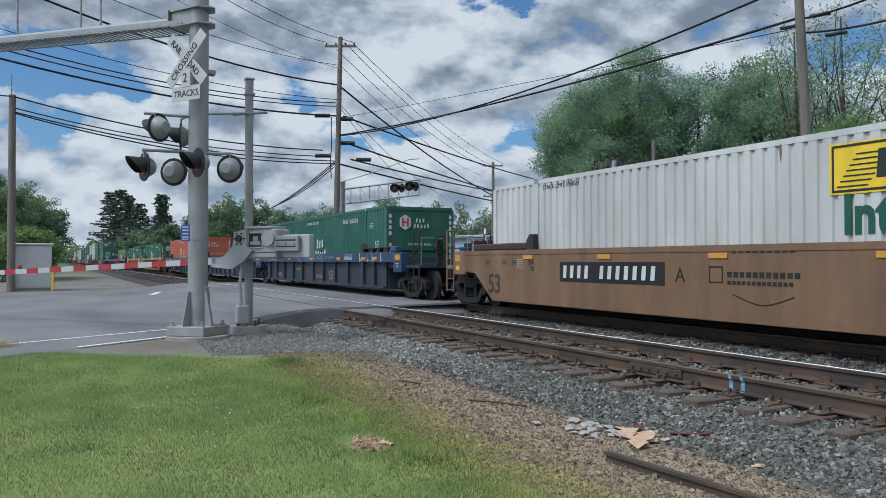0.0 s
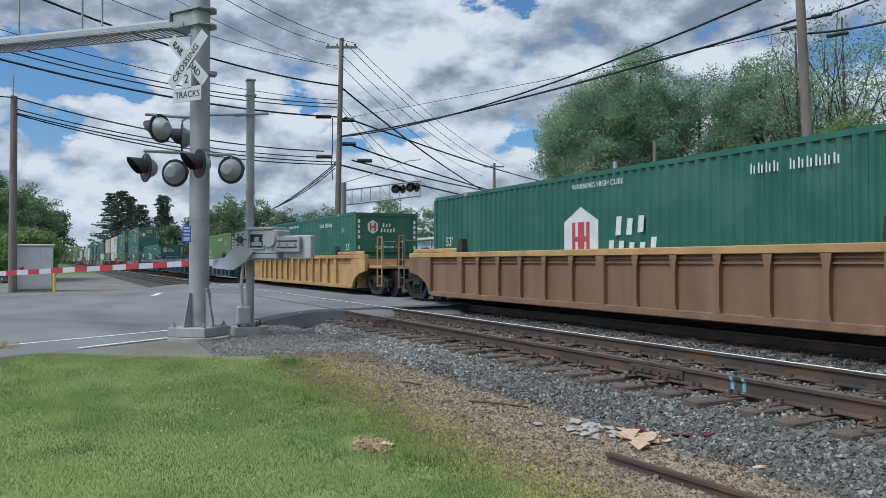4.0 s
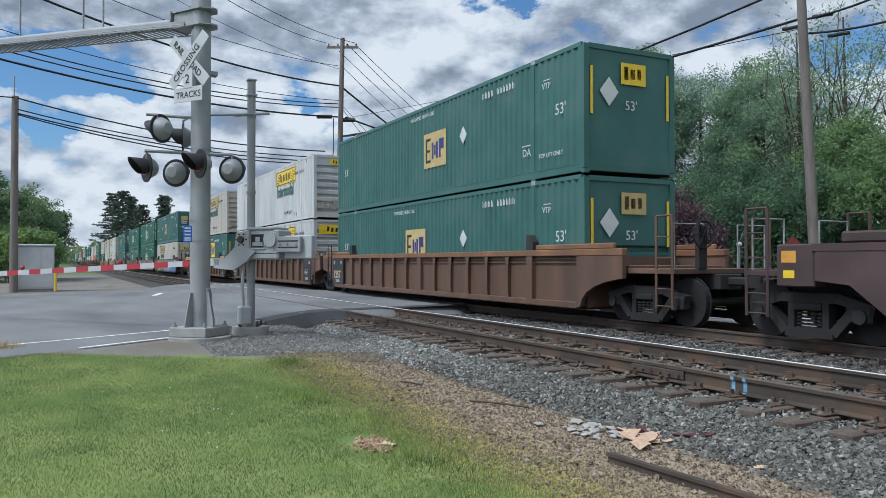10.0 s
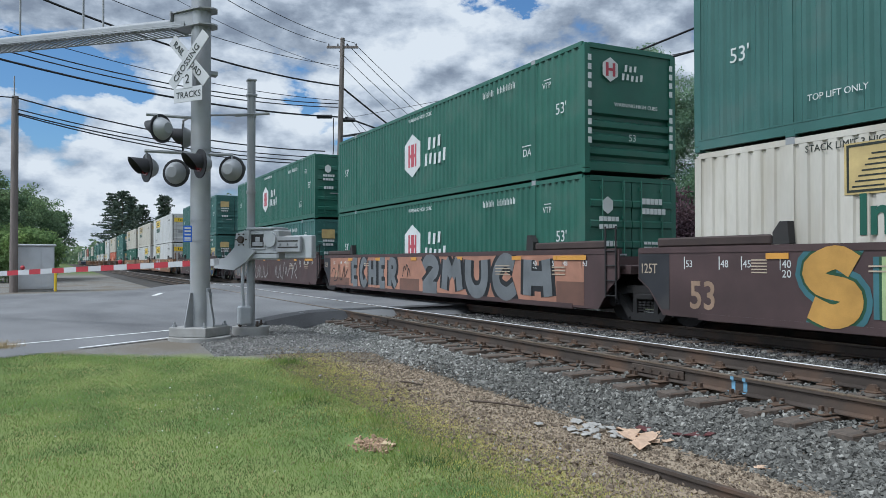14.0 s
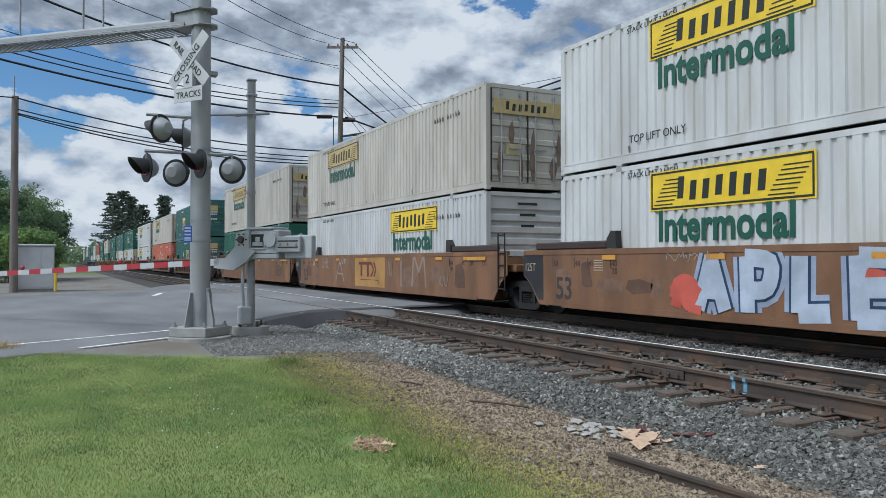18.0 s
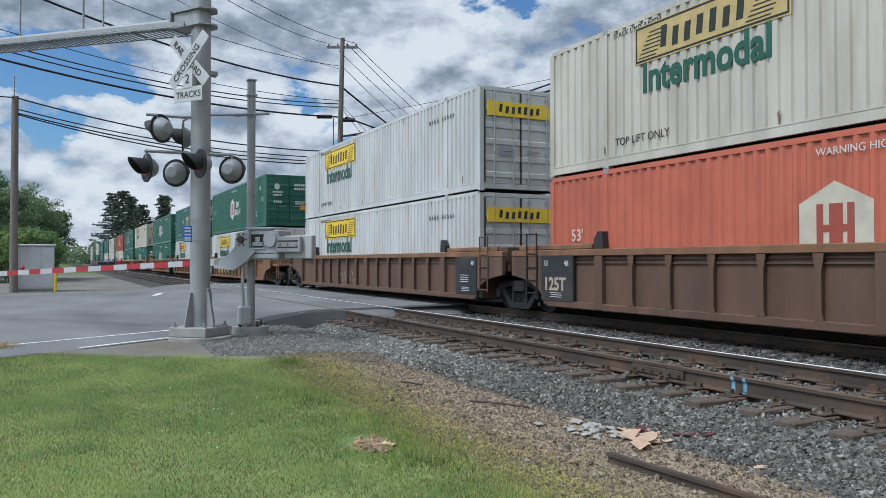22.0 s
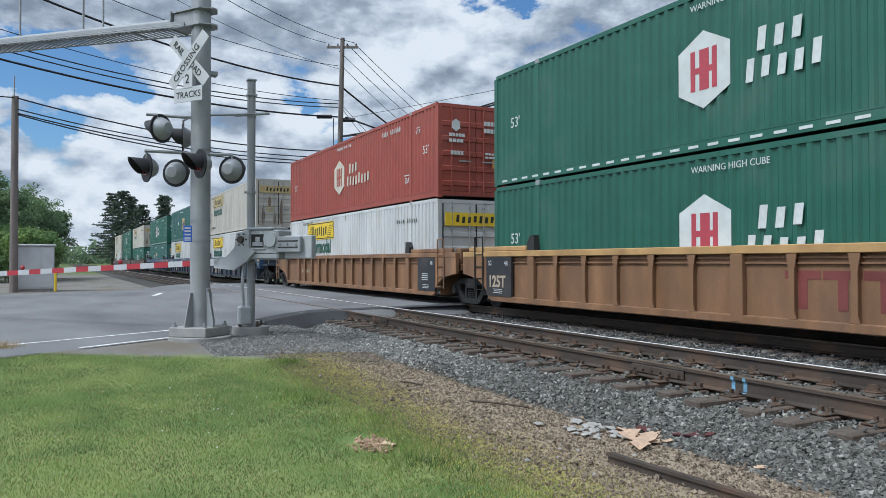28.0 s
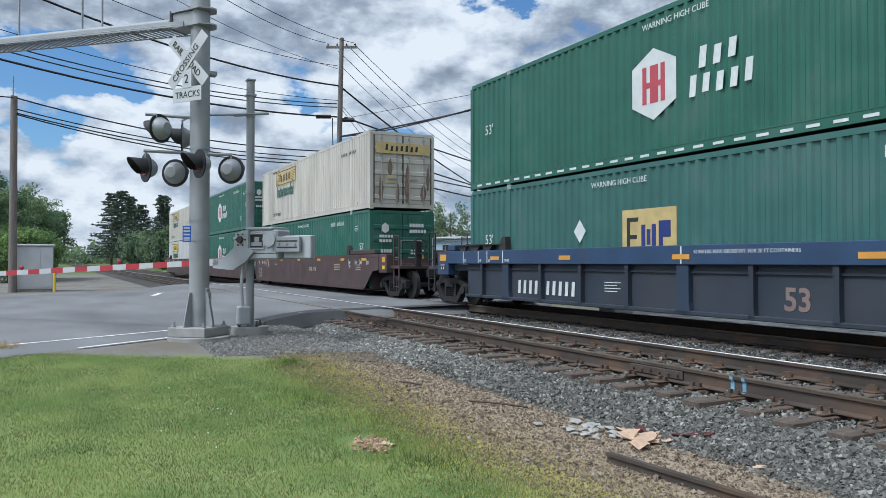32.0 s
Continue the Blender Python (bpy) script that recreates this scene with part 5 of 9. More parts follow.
        if sx < 0:
            bm = bmesh.new()
            for k in range(14):
                a, b = k * math.pi / 7, (k + 1) * math.pi / 7
                tube(bm, [(-10.8, 0.6 + 0.26 * math.cos(a), 1.75 + 0.26 * math.sin(a)), (-10.8, 0.6 + 0.26 * math.cos(b), 1.75 + 0.26 * math.sin(b))], 0.018, sides=5)
            for k in range(3):
                a = k * math.pi / 3
                tube(bm, [(-10.8, 0.6 - 0.25 * math.cos(a), 1.75 - 0.25 * math.sin(a)), (-10.8, 0.6 + 0.25 * math.cos(a), 1.75 + 0.25 * math.sin(a))], 0.012, sides=5)
            part("brake_wheel", bm, M_TRUCK, car, "hand brake wheel")
            part("brake_stand", boxes((-10.78, -10.68, 0.5, 0.7, 1.1, 1.9)), M_TRUCK, car)
    return car


# unit: distance, style, body, chord, ends, lower load, upper load; a load is (kind, front end, badge distance)
P, RB, SM = "panel", "rib", "smooth"
TRAIN = [
    (0.90, SM, M_TAN, M_TAN, "s", ("J", "n"), None),
    (24.20, P, M_SLATE, M_BLUE, "f", ("H", "n"), None),
    (43.52, P, M_SLATE, M_BLUE, "m", None, None),
    (62.83, P, M_SLATE, M_BLUE, "r", ("O", "n"), None),
    (86.26, RB, M_TAN, M_GOLD, "s", ("H", "n"), None),
    (109.15, RB, M_GOLD, M_GOLD, "s", ("H", "n"), None),
    (132.38, P, M_DUSTBLUE, M_BLUE, "f", ("L", "n"), None),
    (151.85, P, M_DUSTBLUE, M_BLUE, "m", None, None),
    (171.32, P, M_DUSTBLUE, M_BLUE, "r", ("H", "n"), None),
    (194.55, SM, M_MAROON, M_MAROON, "s", ("E", "n", 7.9), ("E", "f", 10.2)),
    (217.65, RB, M_BROWN, M_ORBROWN, "f", ("E", "n", 6.7), ("E", "f", 8.1)),
    (237.10, RB, M_BROWN, M_BROWN, "m", ("J", "n"), ("J", "n")),
    (256.52, RB, M_BROWN, M_GOLD, "r", ("E", "n", 10.4), ("C", "n")),
    (279.88, SM, M_MAROON, M_MAROON, "f", ("C", "d"), ("E", "d")),
    (299.21, SM, M_MAROON, M_MAROON, "m", ("H", "d"), ("H", "n")),
    (318.50, SM, M_MAROON, M_MAROON, "r", ("E", "d"), ("H", "d")),
    (341.93, SM, M_MAROON, M_MAROON, "s", ("E", "d", 14.2), ("E", "d")),
    (365.42, SM, M_ORBROWN, M_ORBROWN, "f", ("J", "d"), ("J", "d")),
    (384.94, SM, M_ORBROWN, M_ORBROWN, "m", ("J", "n"), ("C", "d")),
    (404.19, SM, M_ORBROWN, M_ORBROWN, "r", ("H", "d"), ("C", "d")),
    (427.75, RB, M_BROWN, M_ORBROWN, "f", ("E", "d", 6.3), ("E", "d", 4.2)),
    (447.24, RB, M_BROWN, M_ORBROWN, "m", ("O", "n"), ("C", "d")),
    (466.69, RB, M_BROWN, M_ORBROWN, "r", ("J", "d"), ("J", "d")),
    (490.19, RB, M_ORBROWN, M_ORBROWN, "f", ("J", "d"), ("H", "d")),
    (509.55, RB, M_RUSTTAN, M_RUSTTAN, "m", ("J", "d"), ("E", "d")),
    (529.01, RB, M_RUSTTAN, M_RUSTTAN, "r", ("H", "d"), ("H", "d")),
    (552.28, RB, M_ORBROWN, M_TAN, "f", ("H", "d"), ("C", "d")),
    (571.70, RB, M_RUSTTAN, M_GOLD, "m", ("H", "d"), ("H", "d")),
    (591.14, RB, M_RUSTTAN, M_RUSTTAN, "r", ("J", "d"), ("R", "d")),
    (614.54, P, M_SLATE, M_BLUE, "f", ("J", "d"), ("C", "d")),
    (634.40, P, M_SLATE, M_BLUE, "m", ("J", "d"), ("E", "d", 7.1)),
    (654.12, P, M_SLATE, M_BLUE, "r", ("E", "d", 6.3), ("H", "d")),
    (677.80, SM, M_MAROON, M_MAROON, "f", ("H", "d"), ("C", "d")),
    (697.25, SM, M_MAROON, M_MAROON, "m", ("H", "d"), ("H", "d")),
    (716.65, SM, M_MAROON, M_MAROON, "r", ("J", "d"), ("C", "d")),
]
ROLLING = []     # (object, distance from the train's zero to its middle, height)
UNITS = []
for n, (dist, style, body, chord, ends, low, high) in enumerate(TRAIN):
    mid = dist + HALF
    car = well_car(style, body, chord, ends, pose(mid, FAR_TRACK, 0))
    ROLLING.append((car, mid, 0.0))
    UNITS.append(car)
    for level, load in enumerate((low, high)):
        if not load:
            continue
        z = FLOOR + level * BOX_H
        c = container_shell(load[0], load[1], pose(mid, FAR_TRACK, z))
        ROLLING.append((c, mid, z, load, n + level))


def motions():
    """The train rolls towards -x; wheels turn while their truck is near the crossing."""
    for ob, mid, z, *_ in ROLLING:
        walk(ob, [(t, pose(mid - run(t), FAR_TRACK, z)) for t in range(0, 33, 2)])
    for car, mid, *_ in [r for r in ROLLING if len(r) == 3]:
        for w in [o for o in car.children if "turns" in o]:
            x0 = w.matrix_basis.translation.x
            ts = [k * 0.0333333 for k in range(0, 961) if -9 < mid + x0 - run(k * 0.0333333) < 34]
            if not ts:
                continue
            spin = lambda t: Matrix.Translation((x0, 0, 0.46)) @ Matrix.Rotation(-((run(t) / 0.46) % (2 * math.pi)), 4, "Y")
            rows = [(t, spin(t)) for t in ts]
            rows = ([(0.0, spin(ts[0]))] if ts[0] > 0.05 else []) + rows + ([(32.0, spin(ts[-1]))] if ts[-1] < 31.95 else [])
            walk(w, rows)


for c, mid, z, load, seed in [r for r in ROLLING if len(r) > 3]:
    decorate(c, load[0], load[1], load[2] if len(load) > 2 else None, seed)


# ---- sprayed lettering, numbers and chalk on the cars: plain strokes that spell nothing ----
PAINTS = {}


def spray(name, colour):
    if name not in PAINTS:
        PAINTS[name] = mat("spray_" + name, colour, 0.55, vary=0.22, scale=2.5, bump=0.03)
    return PAINTS[name]


SPRAY = {"teal": (0.05, 0.14, 0.16), "sand": (0.30, 0.24, 0.16), "silver": (0.27, 0.28, 0.31), "clay": (0.14, 0.075, 0.055), "rustpale": (0.205, 0.125, 0.085), "grey": (0.135, 0.145, 0.15), "ink": (0.018, 0.02, 0.022), "peach": (0.33, 0.165, 0.11), "cyan": (0.10, 0.33, 0.46), "navy": (0.02, 0.05, 0.10), "lemon": (0.55, 0.52, 0.05), "ice": (0.39, 0.44, 0.52), "cobalt": (0.02, 0.115, 0.34),
         "deepblue": (0.02, 0.05, 0.25), "coral": (0.5, 0.10, 0.07), "sage": (0.32, 0.40, 0.20), "amber": (0.45, 0.25, 0.06), "chalk": (0.36, 0.36, 0.35), "forest": (0.02, 0.07, 0.035), "cream": (0.55, 0.45, 0.2), "violet": (0.22, 0.16, 0.32), "olive": (0.30, 0.30, 0.05), "taupe": (0.25, 0.2, 0.16), "lilac": (0.30, 0.34, 0.44)}
SHAPES = (((0.2, 1.0), (0.72, 0.66), (0.28, 0.42), (0.85, 0.0)), ((0.22, 0.0), (0.62, 1.0)), ((0.05, 0.35), (0.32, 0.95), (0.52, 0.2), (0.95, 0.78)),
          ((0.1, 0.08), (0.35, 0.9), (0.62, 0.55), (0.7, 0.1), (1.0, 0.02)), ((0.0, 0.9), (0.4, 0.62), (0.5, 0.1)), ((0.15, 0.1), (0.75, 0.3), (0.85, 1.0)), ((0.0, 0.55), (0.4, 0.95), (0.85, 0.6), (0.5, 0.02)))
RING = ((0.5, 1.0), (0.14, 0.72), (0.14, 0.28), (0.5, 0.0), (0.86, 0.28), (0.86, 0.72), (0.52, 1.0))
BIG = {"2": [((0.1, 0.76), (0.3, 0.97), (0.7, 0.97), (0.9, 0.74), (0.74, 0.5)), ((0.78, 0.56), (0.14, 0.04)), ((0.06, 0.04), (0.95, 0.04))], "M": [((0.04, 0.0), (0.16, 1.0)), ((0.16, 1.0), (0.5, 0.45)), ((0.5, 0.45), (0.84, 1.0)), ((0.84, 1.0), (0.97, 0.0))],
       "U": [((0.1, 1.0), (0.1, 0.4), (0.32, 0.03), (0.7, 0.05), (0.9, 0.4), (0.9, 1.0))], "C": [((0.92, 0.85), (0.5, 1.0), (0.1, 0.62), (0.2, 0.18), (0.6, 0.0), (0.95, 0.2))], "H": [((0.1, 0.0), (0.14, 1.0)), ((0.9, 0.0), (0.86, 1.0)), ((0.12, 0.48), (0.88, 0.48))],
       "E": [((0.16, 0.0), (0.14, 1.0)), ((0.16, 0.98), (0.85, 0.96)), ((0.16, 0.5), (0.75, 0.52)), ((0.16, 0.02), (0.9, 0.04))], "O": [RING], "D": [((0.14, 0.0), (0.14, 1.0)), ((0.14, 1.0), (0.8, 0.8), (0.86, 0.3), (0.16, 0.0))],
       "R": [((0.14, 0.0), (0.14, 1.0)), ((0.14, 0.98), (0.8, 0.9), (0.75, 0.55), (0.18, 0.5)), ((0.4, 0.5), (0.92, 0.0))], "S": [((0.88, 0.84), (0.55, 1.0), (0.14, 0.8), (0.3, 0.54), (0.78, 0.42), (0.82, 0.14), (0.45, 0.0), (0.08, 0.14))],
       "A": [((0.04, 0.0), (0.48, 1.0)), ((0.48, 1.0), (0.95, 0.0)), ((0.25, 0.36), (0.78, 0.36))], "N": [((0.12, 0.0), (0.14, 0.6), (0.4, 0.98), (0.75, 0.9), (0.88, 0.5), (0.86, 0.0))], "P": [((0.14, 0.0), (0.14, 1.0)), ((0.14, 0.98), (0.85, 0.9), (0.78, 0.45), (0.18, 0.4))],
       "L": [((0.2, 1.0), (0.16, 0.05)), ((0.16, 0.04), (0.95, 0.08))], "I": [((0.5, 0.0), (0.5, 1.0))], "1": [((0.25, 0.75), (0.55, 1.0), (0.5, 0.0))], "Z": [((0.1, 1.0), (0.9, 1.0), (0.1, 0.0), (0.95, 0.0))], "Y": [((0.1, 1.0), (0.5, 0.5), (0.42, 0.0)), ((0.9, 1.0), (0.5, 0.5))], "8": [((0.5, 0.52), (0.2, 0.78), (0.5, 1.0), (0.8, 0.78), (0.5, 0.52), (0.15, 0.24), (0.5, 0.0), (0.85, 0.24), (0.5, 0.54))], "J": [((0.75, 1.0), (0.72, 0.3), (0.4, 0.0), (0.08, 0.25))]}


def sprayed(n, x_left, x_right, z0, z1, count, fill, line, ground=None, seed=1, fat=0.3, y=None, words="", halo="", accent=""):
    """A row of fat outlined strokes on the near side of car n; fill may name several colours in turn."""
    car, r = UNITS[n], random.Random(seed)
    y = SIDE_Y if y is None else y
    w, h = (x_left - x_right) / count, z1 - z0
    fills = fill.split()
    if ground:
        m = 14
        top = [(x_left - (x_left - x_right) * k / m + r.uniform(-0.06, 0.06), z1 + r.uniform(-0.06, 0.02)) for k in range(m + 1)]
        low = [(x_left - (x_left - x_right) * k / m + r.uniform(-0.06, 0.06), z0 + r.uniform(-0.02, 0.1)) for k in range(m + 1)]
        bm = bmesh.new()
        a, b = [bm.verts.new((u, y, v)) for u, v in top], [bm.verts.new((u, y, v)) for u, v in low]
        for k in range(m):
            bm.faces.new((a[k], a[k + 1], b[k + 1], b[k]))
        part("sprayed_ground", bm, spray(ground, SPRAY[ground]), car, "sprayed background colour")
    for k in range(count):
        x = x_left - w * k
        f = min(fat, w * 0.30, h * 0.30) if words else min(fat, w * 0.42) * 0.6
        strokes = BIG[words[k]] if words else [SHAPES[(seed + k * (1 + seed % 3) + 3 * j) % len(SHAPES)] for j in range(3)]
        around, outer, inner, streak = bmesh.new(), bmesh.new(), bmesh.new(), bmesh.new()
        for j, gl in enumerate(strokes):
            inset = f * 0.5 / w if words else 0.02
            pts = [(x - w * (inset + (1 - 2 * inset if words else 1.12) * u) + r.uniform(-0.03, 0.03), z0 + f * 0.45 + (h - f * 0.9) * v) for u, v in gl]
            step = 0.0007 * j + 0.001 * (k % 3)
            ribbon(pts, f + 0.26, y + 0.002, around)
            ribbon(pts, f + 0.09, y + 0.004 + step, outer)
            ribbon(pts, f, y + 0.012 + step, inner)
            if len(pts) > 2:
                ribbon([(u + f * 0.2, v + f * 0.2) for u, v in pts[:3]], f * 0.22, y + 0.017 + step, streak)
        for bm in (around, outer, inner, streak):
            for v in bm.verts:
                v.co.z = max(0.25, min(1.47, v.co.z))
        o = part("sprayed_outline", outer, spray(line, SPRAY[line]), car)
        part("sprayed_stroke", inner, spray(fills[k % len(fills)], SPRAY[fills[k % len(fills)]]), o)
        for bm, tone in ((around, halo), (streak, accent)):
            if tone:
                part("sprayed_edge", bm, spray(tone, SPRAY[tone]), o)
            else:
                bm.free()


def chalk(n, x_left, x_right, z0, z1, colour="chalk", seed=1, y=None, count=5, fat=0.035):
    """A quick chalked tag: thin loose strokes, no letters."""
    car, r = UNITS[n], random.Random(seed)
    y = SIDE_Y if y is None else y
    count = max(count, math.ceil((x_left - x_right) / (0.85 * (z1 - z0))))
    w = (x_left - x_right) / count
    line = []
    for k in range(count):
        gl = SHAPES[r.randrange(len(SHAPES))]
        tilt, size = r.uniform(-0.2, 0.2), r.uniform(0.6, 1.0)
        line += [(x_left - w * (k + (u + tilt * v) * 0.9) + r.uniform(-0.02, 0.02), z0 + (z1 - z0) * v * size + r.uniform(-0.02, 0.02)) for u, v in gl]
    bm = ribbon(line, fat * 0.5, y + 0.006)
    part("chalk_scribble", bm, spray(colour, SPRAY[colour]), car, "chalked scribble")


def tag(n, words, x_left, x_right, z0, z1, colour="chalk", y=None, fat=0.03, seed=1):
    """Hand-written letters in thin sprayed lines."""
    car, r = UNITS[n], random.Random(seed)
    y = SIDE_Y if y is None else y
    w, bm = (x_left - x_right) / len(words), bmesh.new()
    for k, letter in enumerate(words):
        dz = r.uniform(-0.04, 0.04)
        for j, gl in enumerate(BIG[letter]):
            ribbon([(x_left - w * (k + 0.08 + 0.8 * u) + r.uniform(-0.015, 0.015), z0 + dz + (z1 - z0) * v) for u, v in gl], fat, y + 0.0006 * j, bm)
    part("sprayed_tag", bm, spray(colour, SPRAY[colour]), car, "hand-written sprayed tag")


def number_blocks(n, x_left, z, height, count, material=None, back=False, y=None, gap=4, pitch=0.72):
    """Reporting marks as plain blocks."""
    car = UNITS[n]
    y = SIDE_Y if y is None else y
    height *= 1.0 if back else 0.72
    step = height * pitch
    if back:
        part("number_ground", boxes((x_left - step * count - 0.12, x_left + 0.12, y, y + 0.004, z - 0.08, z + height + 0.08)), M_BLACK, car, "black number ground")
    strokes(car, material or M_BUFF, [(step * k, 0, step * 0.56, height) for k in range(count) if k != gap], Matrix.Translation((x_left, y + 0.005, z)) @ SIDE_MARK, "number_mark")


SIDE_Y = BOX_W / 2 + 0.165 + 0.003
PANEL_Y = BOX_W / 2 + 0.165 - 0.126
RIB_Y = BOX_W / 2 + 0.165 - 0.097
CHORD_Y = BOX_W / 2 + 0.165 + 0.011
number_blocks(0, 4.8, 0.86, 0.27, 12, M_DECAL, True, pitch=0.93)
bars(UNITS[0], M_INK, SIDE_Y, [(0.6, 0.3, 0.86, 0.02), (0.6, 0.02, 0.86, 0.28), (0.32, 0.02, 0.86, 0.28), (0.6, 0.3, 1.12, 0.02)] + [(0.2 - 0.13 * k, 0.09, 0.96, 0.09) for k in range(11)] + [(0.2 - 0.1 * k, 0.07, 0.84, 0.06) for k in range(13)] + [(0.1 - 0.14 * k, 0.09, 1.36, 0.08) for k in range(9)], "marking", "unreadable dark markings")
lettering("A", 0.36, side_at(1.4, SIDE_Y, 0.86), M_INK, UNITS[0])
part("oval_mark", ribbon([(0.1, 0.68), (-0.5, 0.52), (-1.1, 0.68)], 0.02, SIDE_Y), M_INK, UNITS[0], "dark arc mark")
for n, x, z, h, c, yy in ((1, 6.2, 0.5, 0.26, 7, PANEL_Y), (2, 6.9, 0.5, 0.26, 4, PANEL_Y), (3, 6.4, 0.5, 0.26, 8, PANEL_Y), (5, 4.9, 0.5, 0.24, 11, RIB_Y), (7, 6.0, 0.6, 0.2, 9, PANEL_Y), (9, 4.15, 0.82, 0.24, 9, SIDE_Y), 
                       (32, -1.2, 0.85, 0.22, 9, SIDE_Y), (33, 1.4, 0.85, 0.22, 9, SIDE_Y), (28, 5.8, 0.75, 0.22, 11, RIB_Y)):
    number_blocks(n, x, z, h, c, y=yy)
number_blocks(19, 5.2, 0.84, 0.42, 11, M_DECAL, y=SIDE_Y + 0.008, pitch=0.9)
number_blocks(16, 5.35, 1.08, 0.3, 9, M_BUFF, gap=2, pitch=1.05)
number_blocks(6, 5.24, 0.47, 0.46, 4, y=PANEL_Y, gap=9, pitch=0.475)
number_blocks(6, 4.03, 0.47, 0.46, 6, y=PANEL_Y, gap=9, pitch=0.45)
for n in (6, 8):
    lettering("52,900 LBS. MAX GROSS WT.", 0.15, side_at(-0.3, PANEL_Y, 0.8), M_BUFF, UNITS[n], 0.8)
    lettering("FOR 20 FT CONTAINERS", 0.15, side_at(-0.4, PANEL_Y, 0.62), M_BUFF, UNITS[n], 0.8)
    lettering("A", 0.24, side_at(6.06, PANEL_Y + 0.11, 0.8), M_DECAL, UNITS[n])
number_blocks(8, 4.93, 0.5, 0.5, 4, y=PANEL_Y, pitch=0.465)
number_blocks(8, 3.83, 0.5, 0.5, 6, y=PANEL_Y, gap=9, pitch=0.41)
for n, x, m in ((29, 5.37, M_BUFF), (30, 5.37, M_BUFF), (31, 5.6, M_DECAL)):
    number_blocks(n, x, 0.47, 0.44, 11, m, y=PANEL_Y, pitch=0.76)
    bars(UNITS[n], M_DECAL, PANEL_Y, [(2.3, 0.5 - 0.1 * (k % 2), 0.8 - 0.06 * k, 0.016) for k in range(4)], "notice", "small unreadable white lines")
sprayed(9, 6.7, -2.9, 0.3, 1.4, 7, "teal", "teal", None, 6, 0.5)
sprayed(9, 6.6, -2.7, 0.32, 1.38, 8, "sand taupe", "ink", None, 3, 0.3)
sprayed(9, -1.2, -2.5, 0.95, 1.4, 1, "cyan", "cyan", None, 4, 0.2)
chalk(9, -6.8, -8.2, 0.7, 1.2, seed=5)
sprayed(10 + 2, 2.9, 0.0, 0.45, 1.1, 4, "lemon", "sage", None, 2, 0.2, RIB_Y)
chalk(12, -0.2, -2.2, 0.5, 1.05, "sage", 6, RIB_Y, 3, 0.06)
sprayed(13, 5.85, 0.95, 0.28, 1.46, 4, "amber sage amber sage", "forest", None, 5, 0.6, words="SEAR", halo="teal")
sprayed(13, 0.72, -4.8, 0.30, 1.42, 5, "silver", "ice", "cobalt", 3, 0.46, words="JESED", halo="cobalt", accent="coral")
sprayed(13, -4.9, -8.4, 0.28, 1.42, 5, "cobalt", "ice", "cobalt", 7, 0.5)
part("sprayed_ground", boxes((-8.25, 8.6, SIDE_Y - 0.002, SIDE_Y + 0.001, 0.3, 1.4)), spray("peach", SPRAY["peach"]), UNITS[14], "sprayed peach background fading to brown")
sprayed(14, 6.1, 1.65, 0.3, 1.4, 5, "grey", "ink", None, 2, 0.36, words="ECHER", halo="ink")
sprayed(14, -0.05, -7.2, 0.28, 1.44, 5, "grey", "ink", None, 4, 0.62, words="2MUCH", halo="ink")
for x0, x1, z0, z1 in ((8.6, 6.3, 0.3, 0.62), (1.5, 0.0, 0.3, 0.7), (-7.25, -8.25, 0.3, 0.8)):
    part("sprayed_ground", boxes((x1, x0, SIDE_Y + 0.001, SIDE_Y + 0.003, z0, z1)), spray("clay", SPRAY["clay"]), UNITS[14], "brown lower edge of the sprayed background")
chalk(14, 1.3, 0.5, 0.75, 1.25, "ink", 3, None, 3, 0.08)
chalk(14, 8.4, 6.5, 0.5, 1.3, "ink", 6, None, 3, 0.08)
sprayed(15, 7.9, 4.5, 0.35, 1.3, 4, "grey", "ink", "taupe", 3, 0.2)
chalk(15, 4.0, -0.6, 0.4, 1.3, "chalk", 4, None, 6, 0.09)
chalk(15, -1.8, -6.1, 0.45, 1.35, "chalk", 9, None, 6, 0.09)
sprayed(16, 2.34, -0.45, 0.3, 1.45, 3, "cyan", "navy", None, 4, 0.5, words="SNM", halo="olive")
sprayed(16, -3.7, -8.2, 0.28, 1.45, 3, "navy", "lemon", None, 2, 0.5, words="DIC")
for k, (a, b, z0, z1) in enumerate(((-0.8, -2.6, 0.85, 1.25), (-1.0, -3.4, 0.45, 0.85), (4.6, 2.8, 0.35, 0.6))):
    chalk(16, a, b, z0, z1, "chalk", 11 + k)
sprayed(17, 4.45, 3.8, 0.3, 1.0, 1, "coral", "coral", None, 3, 0.3)
sprayed(17, 0.7, -0.5, 0.3, 1.2, 1, "coral", "coral", None, 5, 0.3)
sprayed(17, 3.95, 0.1, 0.28, 1.45, 4, "ice", "navy", None, 5, 0.6, words="APLE", halo="lilac")
sprayed(17, -5.87, -7.88, 0.38, 1.38, 4, "sand", "ink", None, 3, 0.5)
number_blocks(17, -1.92, 0.86, 0.36, 11, M_DECAL)
chalk(17, 4.6, 3.4, 1.25, 1.42, seed=21, count=5, fat=0.02)
part("sprayed_ground", boxes((-1.47, 1.44, SIDE_Y, SIDE_Y + 0.003, 0.34, 1.385)), spray("ochre", (0.36, 0.195, 0.06)), UNITS[18], "yellow repainted field")
bars(UNITS[18], spray("wine", (0.13, 0.035, 0.035)), SIDE_Y + 0.004, [(1.03, 1.24, 1.13, 0.1), (0.84, 0.16, 0.7, 0.43), (0.2, 0.16, 0.7, 0.43)], "brand_bar")
